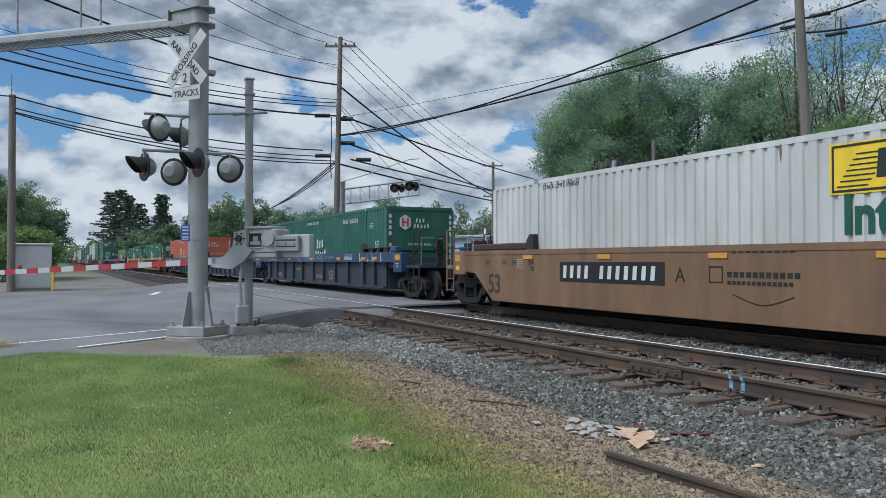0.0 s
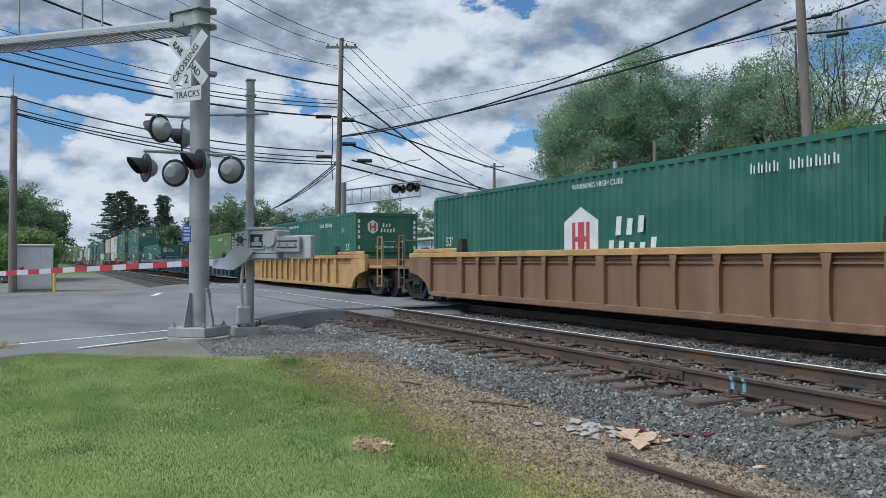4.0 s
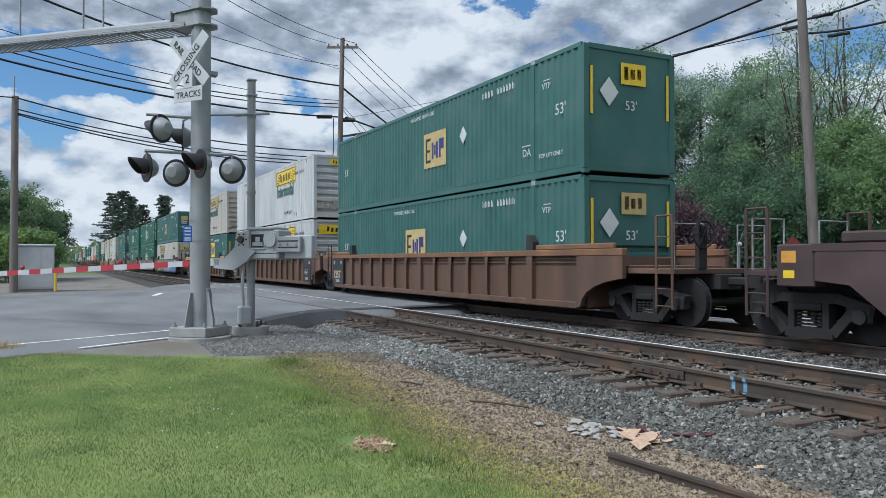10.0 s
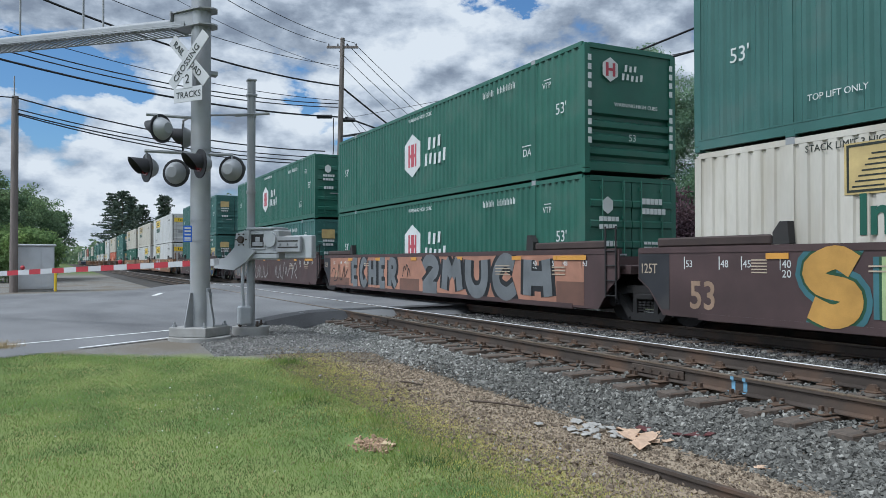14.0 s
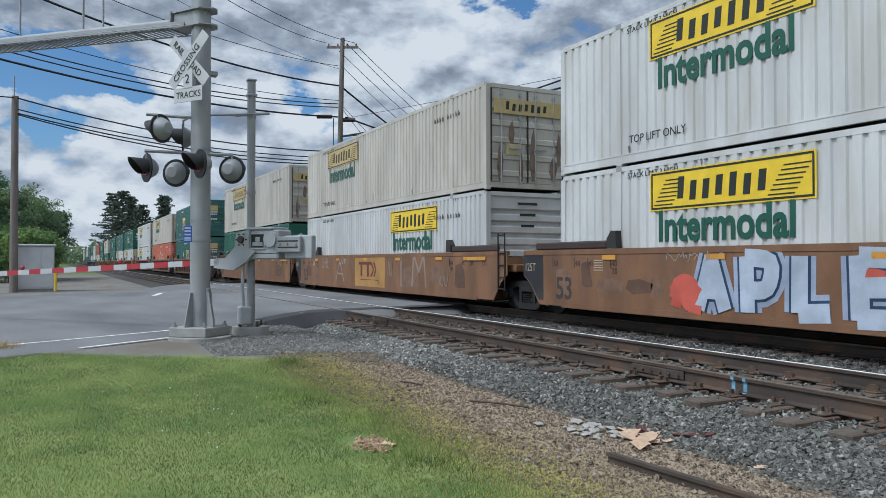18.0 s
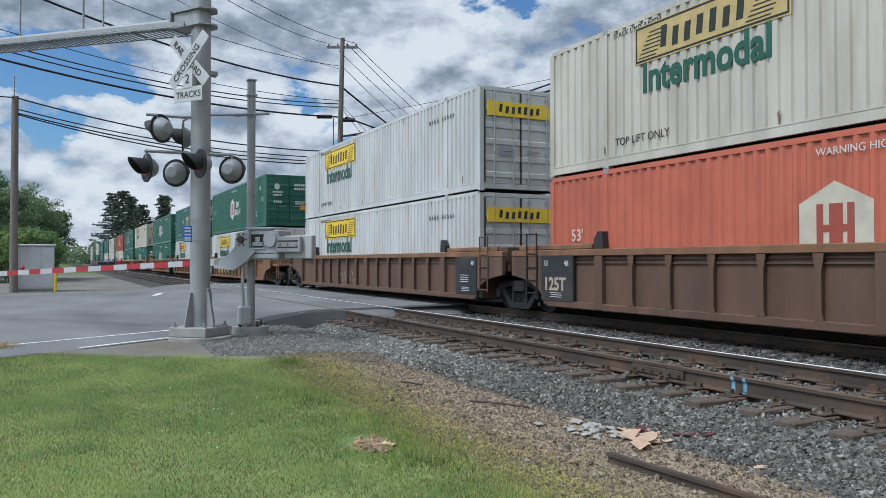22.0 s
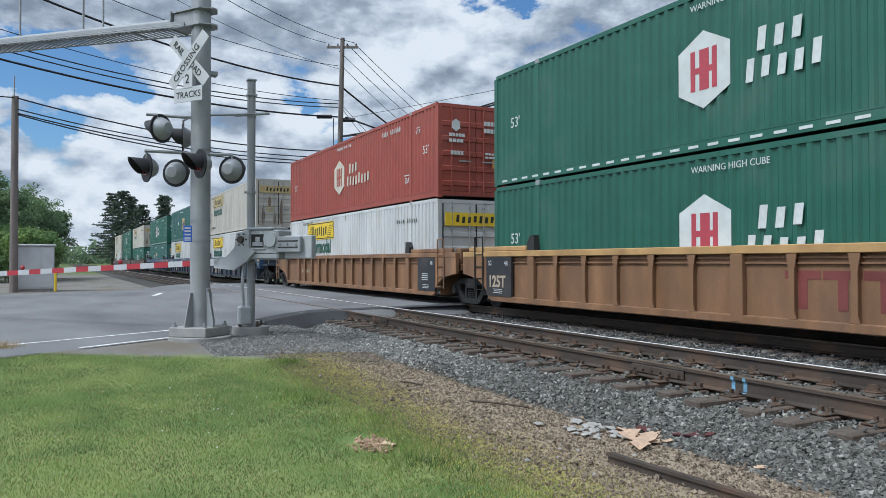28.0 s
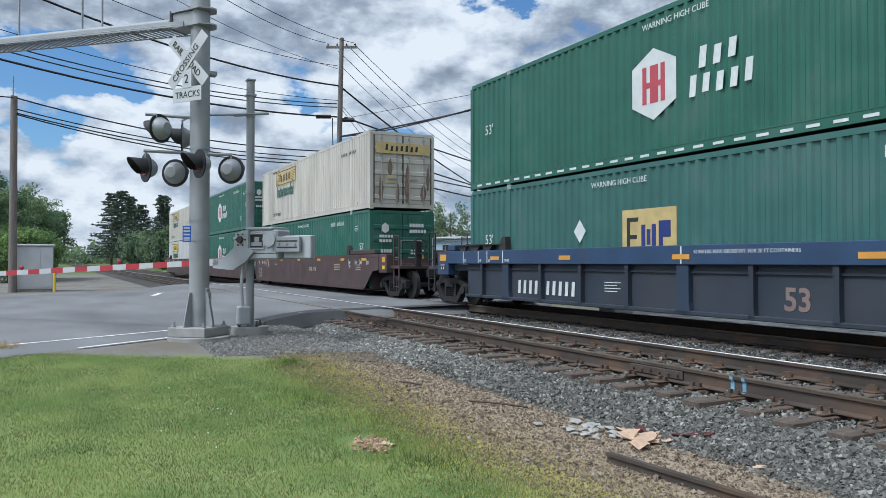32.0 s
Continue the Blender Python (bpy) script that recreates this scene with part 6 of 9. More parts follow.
for dx in (0.0, 0.3):
    part("brand_bar", ribbon([(-0.14 - dx, 1.22), (-0.42 - dx * 0.7, 0.95), (-0.16 - dx, 0.7)], 0.11, SIDE_Y + 0.005), spray("wine", (0.13, 0.035, 0.035)), UNITS[18], "dark red chevron")
part("weld_frame", ribbon([(0.85, 0.58), (-0.85, 0.58), (-0.85, 0.44)], 0.02, SIDE_Y + 0.005), M_SOOT, UNITS[18], "faint dark outline on the yellow field")
tag(18, "SHE", 5.4, 4.5, 0.95, 1.42, fat=0.03, seed=2)
tag(18, "CUH", 3.28, 2.4, 1.15, 1.46, fat=0.03, seed=3)
tag(18, "A", 3.8, 2.5, 0.5, 1.3, "taupe", fat=0.07, seed=4)
tag(18, "IM", -2.2, -4.9, 0.42, 1.42, "taupe", fat=0.1, seed=5)
chalk(18, -1.7, -2.2, 0.8, 1.3, "taupe", 8, None, 3, 0.1)
chalk(18, -5.6, -6.3, 0.55, 0.95, "taupe", 9, None, 3, 0.06)
chalk(19, 6.4, 2.6, 0.4, 1.35, "rustpale", seed=4, count=9, fat=0.06)
chalk(19, 2.2, -2.4, 0.4, 1.3, "rustpale", seed=15, count=8, fat=0.07)
chalk(19, -3.0, -7.5, 0.4, 1.3, "rustpale", seed=14, count=11, fat=0.05)
chalk(20, -1.0, -3.2, 0.45, 1.0, seed=5, count=3, y=RIB_Y)
for k, x in enumerate((5.6, 4.55, 3.55, 2.5)):
    sprayed(23, x, x - 0.72, 0.5, 1.12, 1, "cream", "cream", "cream", 3 + k, 0.3, RIB_Y)
sprayed(23, 1.75, -0.6, 0.3, 1.15, 3, "forest", "olive", "forest", 3, 0.26, RIB_Y)
sprayed(24, -4.95, -7.0, 0.45, 1.12, 4, "violet", "chalk", "violet", 3, 0.16, RIB_Y, words="SUSD")
sprayed(24, -1.1, -2.9, 0.34, 1.15, 2, "chalk", "ink", None, 5, 0.3, RIB_Y, words="SN")
part("sprayed_mark", ribbon([(1.9, 1.05), (1.4, 0.62), (0.85, 1.05)], 0.07, RIB_Y), M_SOOT, UNITS[24], "dark painted chevron")
low_box = [r[0] for r in ROLLING if len(r) > 3 and abs(r[1] - TRAIN[24][0] - HALF) < 0.01 and r[2] < 1][0]
part("repair_patch", boxes((HALF - 3.78, HALF - 2.88, YS + 0.011, YS + 0.014, 2.0, 2.68)), spray("oxide_red", (0.2, 0.05, 0.04)), low_box, "dark red patch over the banner's corner")
chalk(22, 3.0, 1.2, 0.5, 1.0, "chalk", 6, RIB_Y, 3, 0.04)
for x, wide in ((-0.84, 0.62), (-1.5, 0.62), (-2.14, 0.62)):
    part("sprayed_mark", boxes((x - wide, x, RIB_Y, RIB_Y + 0.003, 0.97, 1.1), (x - 0.4, x - 0.24, RIB_Y, RIB_Y + 0.003, 0.52, 0.97)), spray("deep_oxide", (0.17, 0.045, 0.04)), UNITS[27], "faded red painted mark")
for n, spots in ((2, ((3.19, 2.3), (2.15, 1.1), (0.85, 0.08), (-0.45, -1.25))), (1, ((2.18, 1.44), (0.85, 0.3), (-0.1, -0.5), (-0.77, -1.72)))):
    for k, (x0, x1) in enumerate(spots):
        tag(n, "RPC", x0, x1, 1.23, 1.46, y=CHORD_Y, fat=0.024, seed=20 + k)
    chalk(n, spots[3][1] - 0.08, spots[3][1] - 1.5, 1.33, 1.43, seed=7, y=CHORD_Y, count=7, fat=0.022)
    side_word(UNITS[n], spray("oxide", (0.16, 0.05, 0.045)), -0.38, PANEL_Y, 0.76, 5, 0.15, 0.11, 3, "faded_brand_mark")
    bars(UNITS[n], spray("oxide", (0.16, 0.05, 0.045)), PANEL_Y, [(1.14 - 0.04 * (k % 3), 0.5 - 0.03 * k, 0.86 - 0.06 * k, 0.018) for k in range(6)], "faded_stripe", "faded red striped emblem")
    bars(UNITS[n], M_BUFF, PANEL_Y, [(2.75, 0.75, 0.86, 0.02), (2.65, 0.6, 0.8, 0.02)], "notice", "small faded unreadable lines")
chalk(2, 5.7, 4.6, 0.4, 1.05, seed=8, y=PANEL_Y, count=3, fat=0.08)
tag(3, "DOES", 3.2, 1.95, 1.24, 1.44, "taupe", CHORD_Y, 0.024, 9)
tag(3, "DROS", 1.8, 0.5, 1.24, 1.44, "taupe", CHORD_Y, 0.024, 10)
tag(3, "OSC", -1.0, -1.75, 1.22, 1.48, y=CHORD_Y, fat=0.04, seed=11)
chalk(3, -2.0, -3.4, 1.22, 1.48, seed=10, y=CHORD_Y, count=6, fat=0.06)
tag(7, "OHYUP18", 1.4, 0.25, 1.22, 1.48, y=CHORD_Y, fat=0.028, seed=6)
tag(7, "DUZER", 4.7, 3.75, 1.22, 1.47, y=CHORD_Y, fat=0.04, seed=7)
tag(6, "OHYUP18", 1.36, 0.22, 1.22, 1.48, y=CHORD_Y, fat=0.028)
chalk(6, 4.43, 3.4, 1.22, 1.5, seed=17, y=CHORD_Y, count=6, fat=0.03)
chalk(6, -0.9, -2.6, 0.4, 1.0, seed=14, y=PANEL_Y, count=3, fat=0.05)
for n in (1, 2, 3):
    side_word(UNITS[n], spray("dustgrey", (0.2, 0.19, 0.175)), -0.36, PANEL_Y, 0.5, 10, 0.17, 0.112, 2, "lettering_mark")
for n in (30, 31, 29):
    lettering("52,900 LBS. MAX. GROSS WT. FOR 20 FT CONTAINERS", 0.09, side_at(-0.3, CHORD_Y, 1.38), M_DECAL, UNITS[n])

# faded dashed stripe, washed patches, notices and white edge dashes
M_FADED = mat("faded_orange_stripe", (0.17, 0.068, 0.042), 0.7, vary=0.3, scale=4, bump=0.02)
bars(UNITS[16], M_FADED, SIDE_Y - 0.002, [(8.0 - 0.42 * k, 0.22, 1.03, 0.09) for k in range(38)], "dashed_stripe", "faded orange dashed stripe")
M_WASHED = mat("washed_tan_patch", (0.185, 0.108, 0.07), 0.75, vary=0.3, scale=4, bump=0.02)
M_BARE = mat("dark_worn_patch", (0.115, 0.064, 0.043), 0.75, vary=0.3, scale=4, bump=0.02)
for n, spots in ((17, ((8.0, 0.5, 0.5, 0.6, 1), (7.1, 0.35, 0.7, 0.55, 0), (6.6, 0.8, 0.55, 0.35, 1), (5.7, 0.7, 0.6, 0.3, 0), (5.0, 0.35, 0.55, 0.45, 1), (-2.0, 0.9, 0.95, 0.22, 1), (-2.2, 1.2, 0.65, 0.2, 1), (-4.0, 0.8, 0.5, 0.5, 1))),
                 (18, ((7.6, 0.6, 0.6, 0.5, 0), (6.4, 0.5, 0.5, 0.7, 1), (-3.0, 1.2, 0.4, 0.7, 1), (-5.0, 1.0, 0.6, 0.5, 1), (-6.6, 0.6, 0.5, 0.7, 0))),
                 (19, ((7.0, 0.8, 0.4, 0.8, 1), (-3.5, 1.4, 0.5, 0.5, 1), (-6.2, 1.0, 0.5, 0.6, 0)))):
    for x, w, z, h, kind in spots:
        rr = random.Random(int(x * 10) + n)
        pts = [(x, z + rr.uniform(0, 0.12)), (x - w * 0.3, z), (x - w, z + rr.uniform(0, 0.1)), (x - w + rr.uniform(-0.1, 0.1), z + h * 0.7), (x - w * 0.6, z + h), (x + rr.uniform(-0.1, 0.1), z + h * 0.9)]
        shape(bmesh.new(), M_WASHED if kind else M_BARE, UNITS[n], "worn_patch", pts, SIDE_Y - 0.003, 0.003, "washed-out paint patch")
for n in (9, 13, 14, 15, 16, 32, 33, 34):
    rows = [(-4.6 - 0.02 * (k % 2), 0.7, 1.12 - 0.07 * k, 0.022) for k in range(4)] + [(-7.1, 0.5, 1.1 - 0.08 * k, 0.024) for k in range(3)] + [(4.7, 0.5, 1.16 - 0.07 * k, 0.022) for k in range(2)]
    bars(UNITS[n], M_BUFF, SIDE_Y + 0.014, rows, "notice", "small faded unreadable notice lines")
for n in (9, 13, 14, 15, 16, 17, 18, 19):
    part("caution_strip", boxes((-8.35, -7.15, SIDE_Y + 0.02, SIDE_Y + 0.024, 1.27, 1.37)), M_REFLECT, UNITS[n], "long amber reflective strip")
for n in (25, 27, 31):
    c = [r[0] for r in ROLLING if len(r) > 3 and abs(r[1] - TRAIN[n][0] - HALF) < 0.01 and r[2] > 1][0]
    bars(c, M_DECAL, YS + 0.001, [(HALF - 0.4 - 0.46 * k, 0.24, 0.09, 0.05) for k in range(33)], "edge_dashes", "white reflective dashes along the bottom rail")

M_SMEAR = mat("pale_brown_stain", (0.38, 0.325, 0.255), 0.8, vary=0.4, scale=6, bump=0.05)
rr = random.Random(12)
for n in (11, 12):
    c = [r[0] for r in ROLLING if len(r) > 3 and abs(r[1] - TRAIN[n][0] - HALF) < 0.01 and r[2] > 1][0]
    for k in range(9):
        y, w = -1.05 + 0.25 * k, rr.uniform(0.12, 0.24)
        shape_pts = [(y, 0.36 + rr.uniform(0, 0.2)), (y + w, 0.38 + rr.uniform(0, 0.2)), (y + w * 0.8, 0.62 + rr.uniform(0, 0.22)), (y + w * 0.2, 0.66 + rr.uniform(0, 0.22))]
        part("stain", prism(bmesh.new(), shape_pts, "x", -HALF + 0.006, -HALF + 0.03), M_SMEAR, c, "brown stain on the closed end")


# ---- crossing signals ----
ROAD_DIR, ARM_DIR = Vector((0.568, -0.823, 0)), Vector((0.806, 0.592, 0))


def basis(at, forward):
    """A pose at a place whose local -y looks along forward, level."""
    f = Vector(forward).normalized()
    return Matrix.Translation(at) @ Matrix.Rotation(math.atan2(f.x, -f.y), 4, "Z")


def flasher(parent, at, forward):
    """One crossing lamp: background disc, hood, red lens, domed housing."""
    m = basis(at, forward)
    bm = bmesh.new()
    tube(bm, [(0, 0.012, 0), (0, -0.012, 0)], 0.265, sides=28)
    disc = part("background_disc", bm, M_BLACK, parent, "round black background disc")
    disc.matrix_basis = m
    bm = bmesh.new()
    tube(bm, [(0, 0.01, 0), (0, 0.09, 0), (0, 0.15, 0), (0, 0.185, 0)], 0.215, 0.10, sides=24)
    part("lamp_housing", bm, M_GALV, disc, "grey domed lamp housing")
    bm = bmesh.new()
    tube(bm, [(0, -0.012, 0), (0, -0.035, 0)], 0.155, 0.14, sides=24)
    part("lens", bm, M_LENS, disc, "unlit red lens")
    bm = bmesh.new()
    v = []
    for i in range(15):
        a = math.radians(-35 + 250 * i / 14)
        reach = 0.10 + 0.22 * math.sin(math.pi * i / 14)
        for r in (0.175, 0.168):
            v.append([bm.verts.new((r * math.cos(a), -0.01, r * math.sin(a))), bm.verts.new((r * math.cos(a), -0.01 - reach, r * math.sin(a)))])
    for i in range(14):
        o, n = v[2 * i], v[2 * i + 2]
        p, q = v[2 * i + 1], v[2 * i + 3]
        bm.faces.new((o[0], n[0], n[1], o[1]))
        bm.faces.new((p[1], q[1], q[0], p[0]))
        bm.faces.new((o[1], n[1], q[1], p[1]))
    part("hood", bm, M_BLACK, disc, "black sun hood")
    for o in disc.children:
        smooth(o)
    return disc


def crossbuck(parent, at, forward, size=1.22, words=True):
    """Two crossed white blades with black lettering."""
    m = basis(at, forward)
    for k, (word, a) in enumerate((("RAIL   ROAD", -45), ("CROSSING", 45))):
        bm = boxes((-size / 2, size / 2, -0.006, 0.006, -0.115, 0.115), bevel=0.004)
        blade = part("blade", bm, M_SIGNWHITE, parent, "white crossbuck blade")
        blade.matrix_basis = m @ Matrix.Translation((0, -0.016 * k, 0)) @ Matrix.Rotation(radians(-a), 4, "Y")
        if words:
            w = lettering(word, 0.17, Matrix.Translation((-0.52 if k == 0 else -0.5, -0.012, -0.06)) @ Matrix.Rotation(radians(90), 4, "X"), M_INK, blade, 1.06 if k else 0.98)


def build_cantilever():
    s = thing("crossing_signal", "grey cantilever crossing signal mast with flashers on a concrete base", "crossing signal", pose(0, 0, 0))
    bx, by = 14.95, -2.42
    bm = bmesh.new()
    tube(bm, [(bx, by, -0.45), (bx, by, -0.17), (bx, by, -0.16)], 0.58, 0.56, sides=28)
    smooth(part("foundation", bm, M_CONC, s, "round chipped concrete footing"))
    plinth = part("plinth", boxes((-0.4, 0.4, -0.4, 0.4, -0.16, 0.02), bevel=0.015), M_CONC, s, "square grey plinth")
    plinth.matrix_basis = pose(bx, by, 0, 0, 0, 46)
    grab = part("grab_handle", tubes(([(bx - 0.13, by - 0.13, 0.52), (bx - 0.21, by - 0.17, 0.54), (bx - 0.22, by - 0.175, 0.40), (bx - 0.21, by - 0.17, 0.26), (bx - 0.13, by - 0.13, 0.28)], 0.018), sides=8), M_GALV, s, "bent steel grab handle")
    bm = bmesh.new()
    tube(bm, [(bx, by, 0.02), (bx, by, 3.2), (bx, by, 7.4)], 0.185, 0.18, sides=28)
    smooth(part("mast", bm, M_GALV, s, "tall round galvanised mast"))
    for a in range(4):
        bm = bmesh.new()
        prism(bm, ((0.17, 0.02), (0.36, 0.02), (0.36, 0.1), (0.24, 0.66), (0.17, 0.66)), "y", -0.012, 0.012)
        g = part("gusset", bm, M_GALV, s, "welded base gusset")
        g.matrix_basis = pose(bx, by, 0, 0, 0, 33 + 90 * a)
        bm = bmesh.new()
        cyl(bm, (0.46, 0.0, 0.17), (0, 0, 1), 0.022, 0.1, 8)
        cyl(bm, (0.46, 0.0, 0.145), (0, 0, 1), 0.045, 0.04, 6)
        b = part("anchor_bolt", bm, M_GALV, s, "weathered anchor bolt")
        b.matrix_basis = pose(bx, by, -0.11, 0, 0, 91 + 90 * a)
    hand = part("access_cover", boxes((-0.06, 0.06, -0.21, -0.16, 0.42, 0.75), bevel=0.02), M_GALV, s, "oval access cover")
    hand.matrix_basis = pose(bx, by, 0, 0, 0, -45)
    for z in (1.62, 2.0, 3.35):
        bm = bmesh.new()
        tube(bm, [(bx, by, z), (bx, by, z + 0.03)], 0.192, sides=28)
        part("band", bm, M_GALV, s, "steel band clamp")
    part("conduit", tubes(([(bx - 0.12, by - 0.18, 0.02), (bx - 0.12, by - 0.18, 0.66)], 0.025)), M_GALV, s, "short conduit")
    # arm over the road
    start = Vector((bx, by, 5.72)) + ARM_DIR * 0.1
    tip = start + ARM_DIR * 9.0 + Vector((0, 0, 0.60))
    head = part("arm_bracket", boxes((-0.02, 0.55, -0.17, 0.17, 5.70, 5.98), bevel=0.015), M_GALV, s, "boxed arm bracket")
    head.matrix_basis = Matrix.Translation((bx, by, 0)) @ Matrix.Rotation(math.atan2(ARM_DIR.y, ARM_DIR.x), 4, "Z")
    for z in (5.69, 5.99):
        bm = bmesh.new()
        prism(bm, ((-0.36, -0.05), (-0.36, 0.05), (-0.18, 0.24), (0.58, 0.2), (0.58, -0.2), (-0.18, -0.24)), "z", z - 0.012, z + 0.012)
        fl = part("flange", bm, M_GALV, s, "pointed flange plate")
        fl.matrix_basis = Matrix.Translation((bx, by, 0)) @ Matrix.Rotation(math.atan2(ARM_DIR.y, ARM_DIR.x), 4, "Z")
    end_plate = part("end_plate", boxes((0.56, 0.585, -0.23, 0.23, 5.66, 6.02)), M_GALV, s, "bolted end plate of the arm")
    end_plate.matrix_basis = head.matrix_basis.copy()
    bm = bmesh.new()
    tube(bm, [start + Vector((0, 0, 0.1)), tip + Vector((0, 0, 0.1))], 0.085, 0.075, sides=16)
    smooth(part("upper_pipe", bm, M_GALV, s, "upper arm pipe"))
    side = Vector((-ARM_DIR.y, ARM_DIR.x, 0)) * 0.32
    bm = bmesh.new()
    tube(bm, [start + side * 0.3 - Vector((0, 0, 0.01)), tip + side * 0.3 - Vector((0, 0, 0.01))], 0.05, 0.045, sides=12)
    smooth(part("lower_pipe", bm, M_GALV, s, "lower arm pipe"))
    for k in range(60):
        q = start + (tip - start) * (0.06 + 0.94 * k / 60)
        bm = bmesh.new()
        tube(bm, [q - side + Vector((0, 0, -0.05)), q + side + Vector((0, 0, -0.05))], 0.016, sides=4)
        part("grating_bar", bm, M_GALV, s)
    part("walkway_edge", tubes(([start - side - Vector((0, 0, 0.05)), tip - side - Vector((0, 0, 0.05))], 0.02), ([start + side - Vector((0, 0, 0.05)), tip + side - Vector((0, 0, 0.05))], 0.02)), M_GALV, s, "walkway edge bars")
    for k in range(14):
        a, b = (start + (tip - start) * (0.06 + 0.067 * (k + e)) for e in (0, 1))
        up_a, up_b = (Vector((0, 0, 0.06)) if (k + e) % 2 else side * 0.9 - Vector((0, 0, 0.04)) for e in (0, 1))
        part("truss_brace", tubes(([a + up_a, b + up_b], 0.028), sides=6), M_GALV, s, "diagonal truss brace")
    toe = bmesh.new()
    c0, c1 = start + side * 1.05 - Vector((0, 0, 0.085)), tip + side * 1.05 - Vector((0, 0, 0.085))
    vs = [toe.verts.new(q) for q in (c0, c1, c1 + Vector((0, 0, 0.1)), c0 + Vector((0, 0, 0.1)), c0 - side * 0.05, c1 - side * 0.05, c1 - side * 0.05 + Vector((0, 0, 0.1)), c0 - side * 0.05 + Vector((0, 0, 0.1)))]
    for f in ((0, 1, 2, 3), (7, 6, 5, 4), (0, 4, 5, 1), (3, 2, 6, 7)):
        toe.faces.new([vs[i] for i in f])
    part("toe_board", toe, M_GALV, s, "flat toe board under the walkway")
    for d in (3.0, 3.62, 5.75, 7.6):
        q = start + (tip - start) * (d / 9.0)
        part("rail_post", tubes(([q - side, q - side + Vector((0, 0, 1.4))], 0.024)), M_GALV, s, "upright railing post")
    part("handrail", tubes(([start + ARM_DIR * 2.6 - side + Vector((0, 0, 1.55)), tip - side + Vector((0, 0, 1.4))], 0.022)), M_GALV, s, "walkway handrail")
    # signs
    facing = -ROAD_DIR
    crossbuck(s, (14.68, -2.16, 4.97), facing, 1.25)
    sign = part("tracks_sign", boxes((-0.36, 0.36, -0.006, 0.006, -0.15, 0.12), bevel=0.003), M_SIGNWHITE, s, "white track sign")
    number = part("number_sign", boxes((-0.115, 0.115, -0.012, -0.002, 0.1, 0.42), bevel=0.003), M_SIGNWHITE, sign, "small white number sign")
    sign.matrix_basis = basis((14.64, -2.14, 4.34), facing)
    up = Matrix.Rotation(radians(90), 4, "X")
    lettering("2", 0.24, Matrix.Translation((-0.07, -0.016, 0.19)) @ up, M_INK, number)
    lettering("TRACKS", 0.17, Matrix.Translation((-0.3, -0.01, -0.075)) @ up, M_INK, sign)
    blue = part("notice", boxes((-0.075, 0.075, -0.005, 0.005, -0.15, 0.15), bevel=0.004), M_SIGNBLUE, s, "small blue emergency notice")
    blue.matrix_basis = basis((14.60, -2.14, 1.75), (-0.9, 0.3, 0))
    bm = boxes(*[(-0.055, 0.055, -0.009, -0.005, z, z + h) for z, h in ((0.09, 0.03), (0.03, 0.035), (-0.03, 0.03), (-0.09, 0.025), (-0.125, 0.02))])
    part("notice_bar", bm, M_SIGNWHITE, blue, "unreadable white lines")
    # lamps on two cross arms
    for (at, f) in (((14.86, -1.70, 3.69), (0.8, 0.6, 0)), ((15.32, -2.15, 3.62), (0.2, 0.98, 0)), ((14.92, -1.46, 2.96), (-0.25, 0.95, 0)),
                    ((15.28, -2.02, 2.93), (0.80, -0.55, 0)), ((14.27, -2.30, 3.01), (-0.25, 0.95, 0)), ((14.72, -2.96, 2.98), (0.80, -0.62, 0))):
        flasher(s, at, f)
    part("cross_arm", tubes(([(14.95, -1.45, 3.95), (14.95, -2.42, 3.95)], 0.03), ([(14.8, -1.62, 3.95), (14.8, -1.62, 3.75)], 0.022), ([(15.3, -2.15, 3.95), (15.3, -2.15, 3.75)], 0.022), ([(14.95, -2.2, 3.95), (15.3, -2.15, 3.95)], 0.022)), M_GALV, s, "lamp cross arm")
    part("cross_arm", tubes(([(14.92, -1.42, 3.27), (14.88, -2.42, 3.27), (14.72, -2.98, 3.27)], 0.032), ([(14.92, -1.46, 3.27), (14.92, -1.46, 3.1)], 0.022), ([(14.72, -2.96, 3.27), (14.72, -2.96, 3.1)], 0.022), ([(14.3, -2.3, 3.27), (14.88, -2.42, 3.27)], 0.022)), M_GALV, s, "lamp cross arm")
    part("brace", tubes(([(14.95, -2.42, 4.01), (15.3, -3.5, 4.19)], 0.022)), M_GALV, s, "thin brace to the gate post")
    part("bracket", boxes((14.85, 15.05, -2.72, -2.56, 4.78, 4.86), bevel=0.01), M_GALV, s, "sign brackets")


build_cantilever()


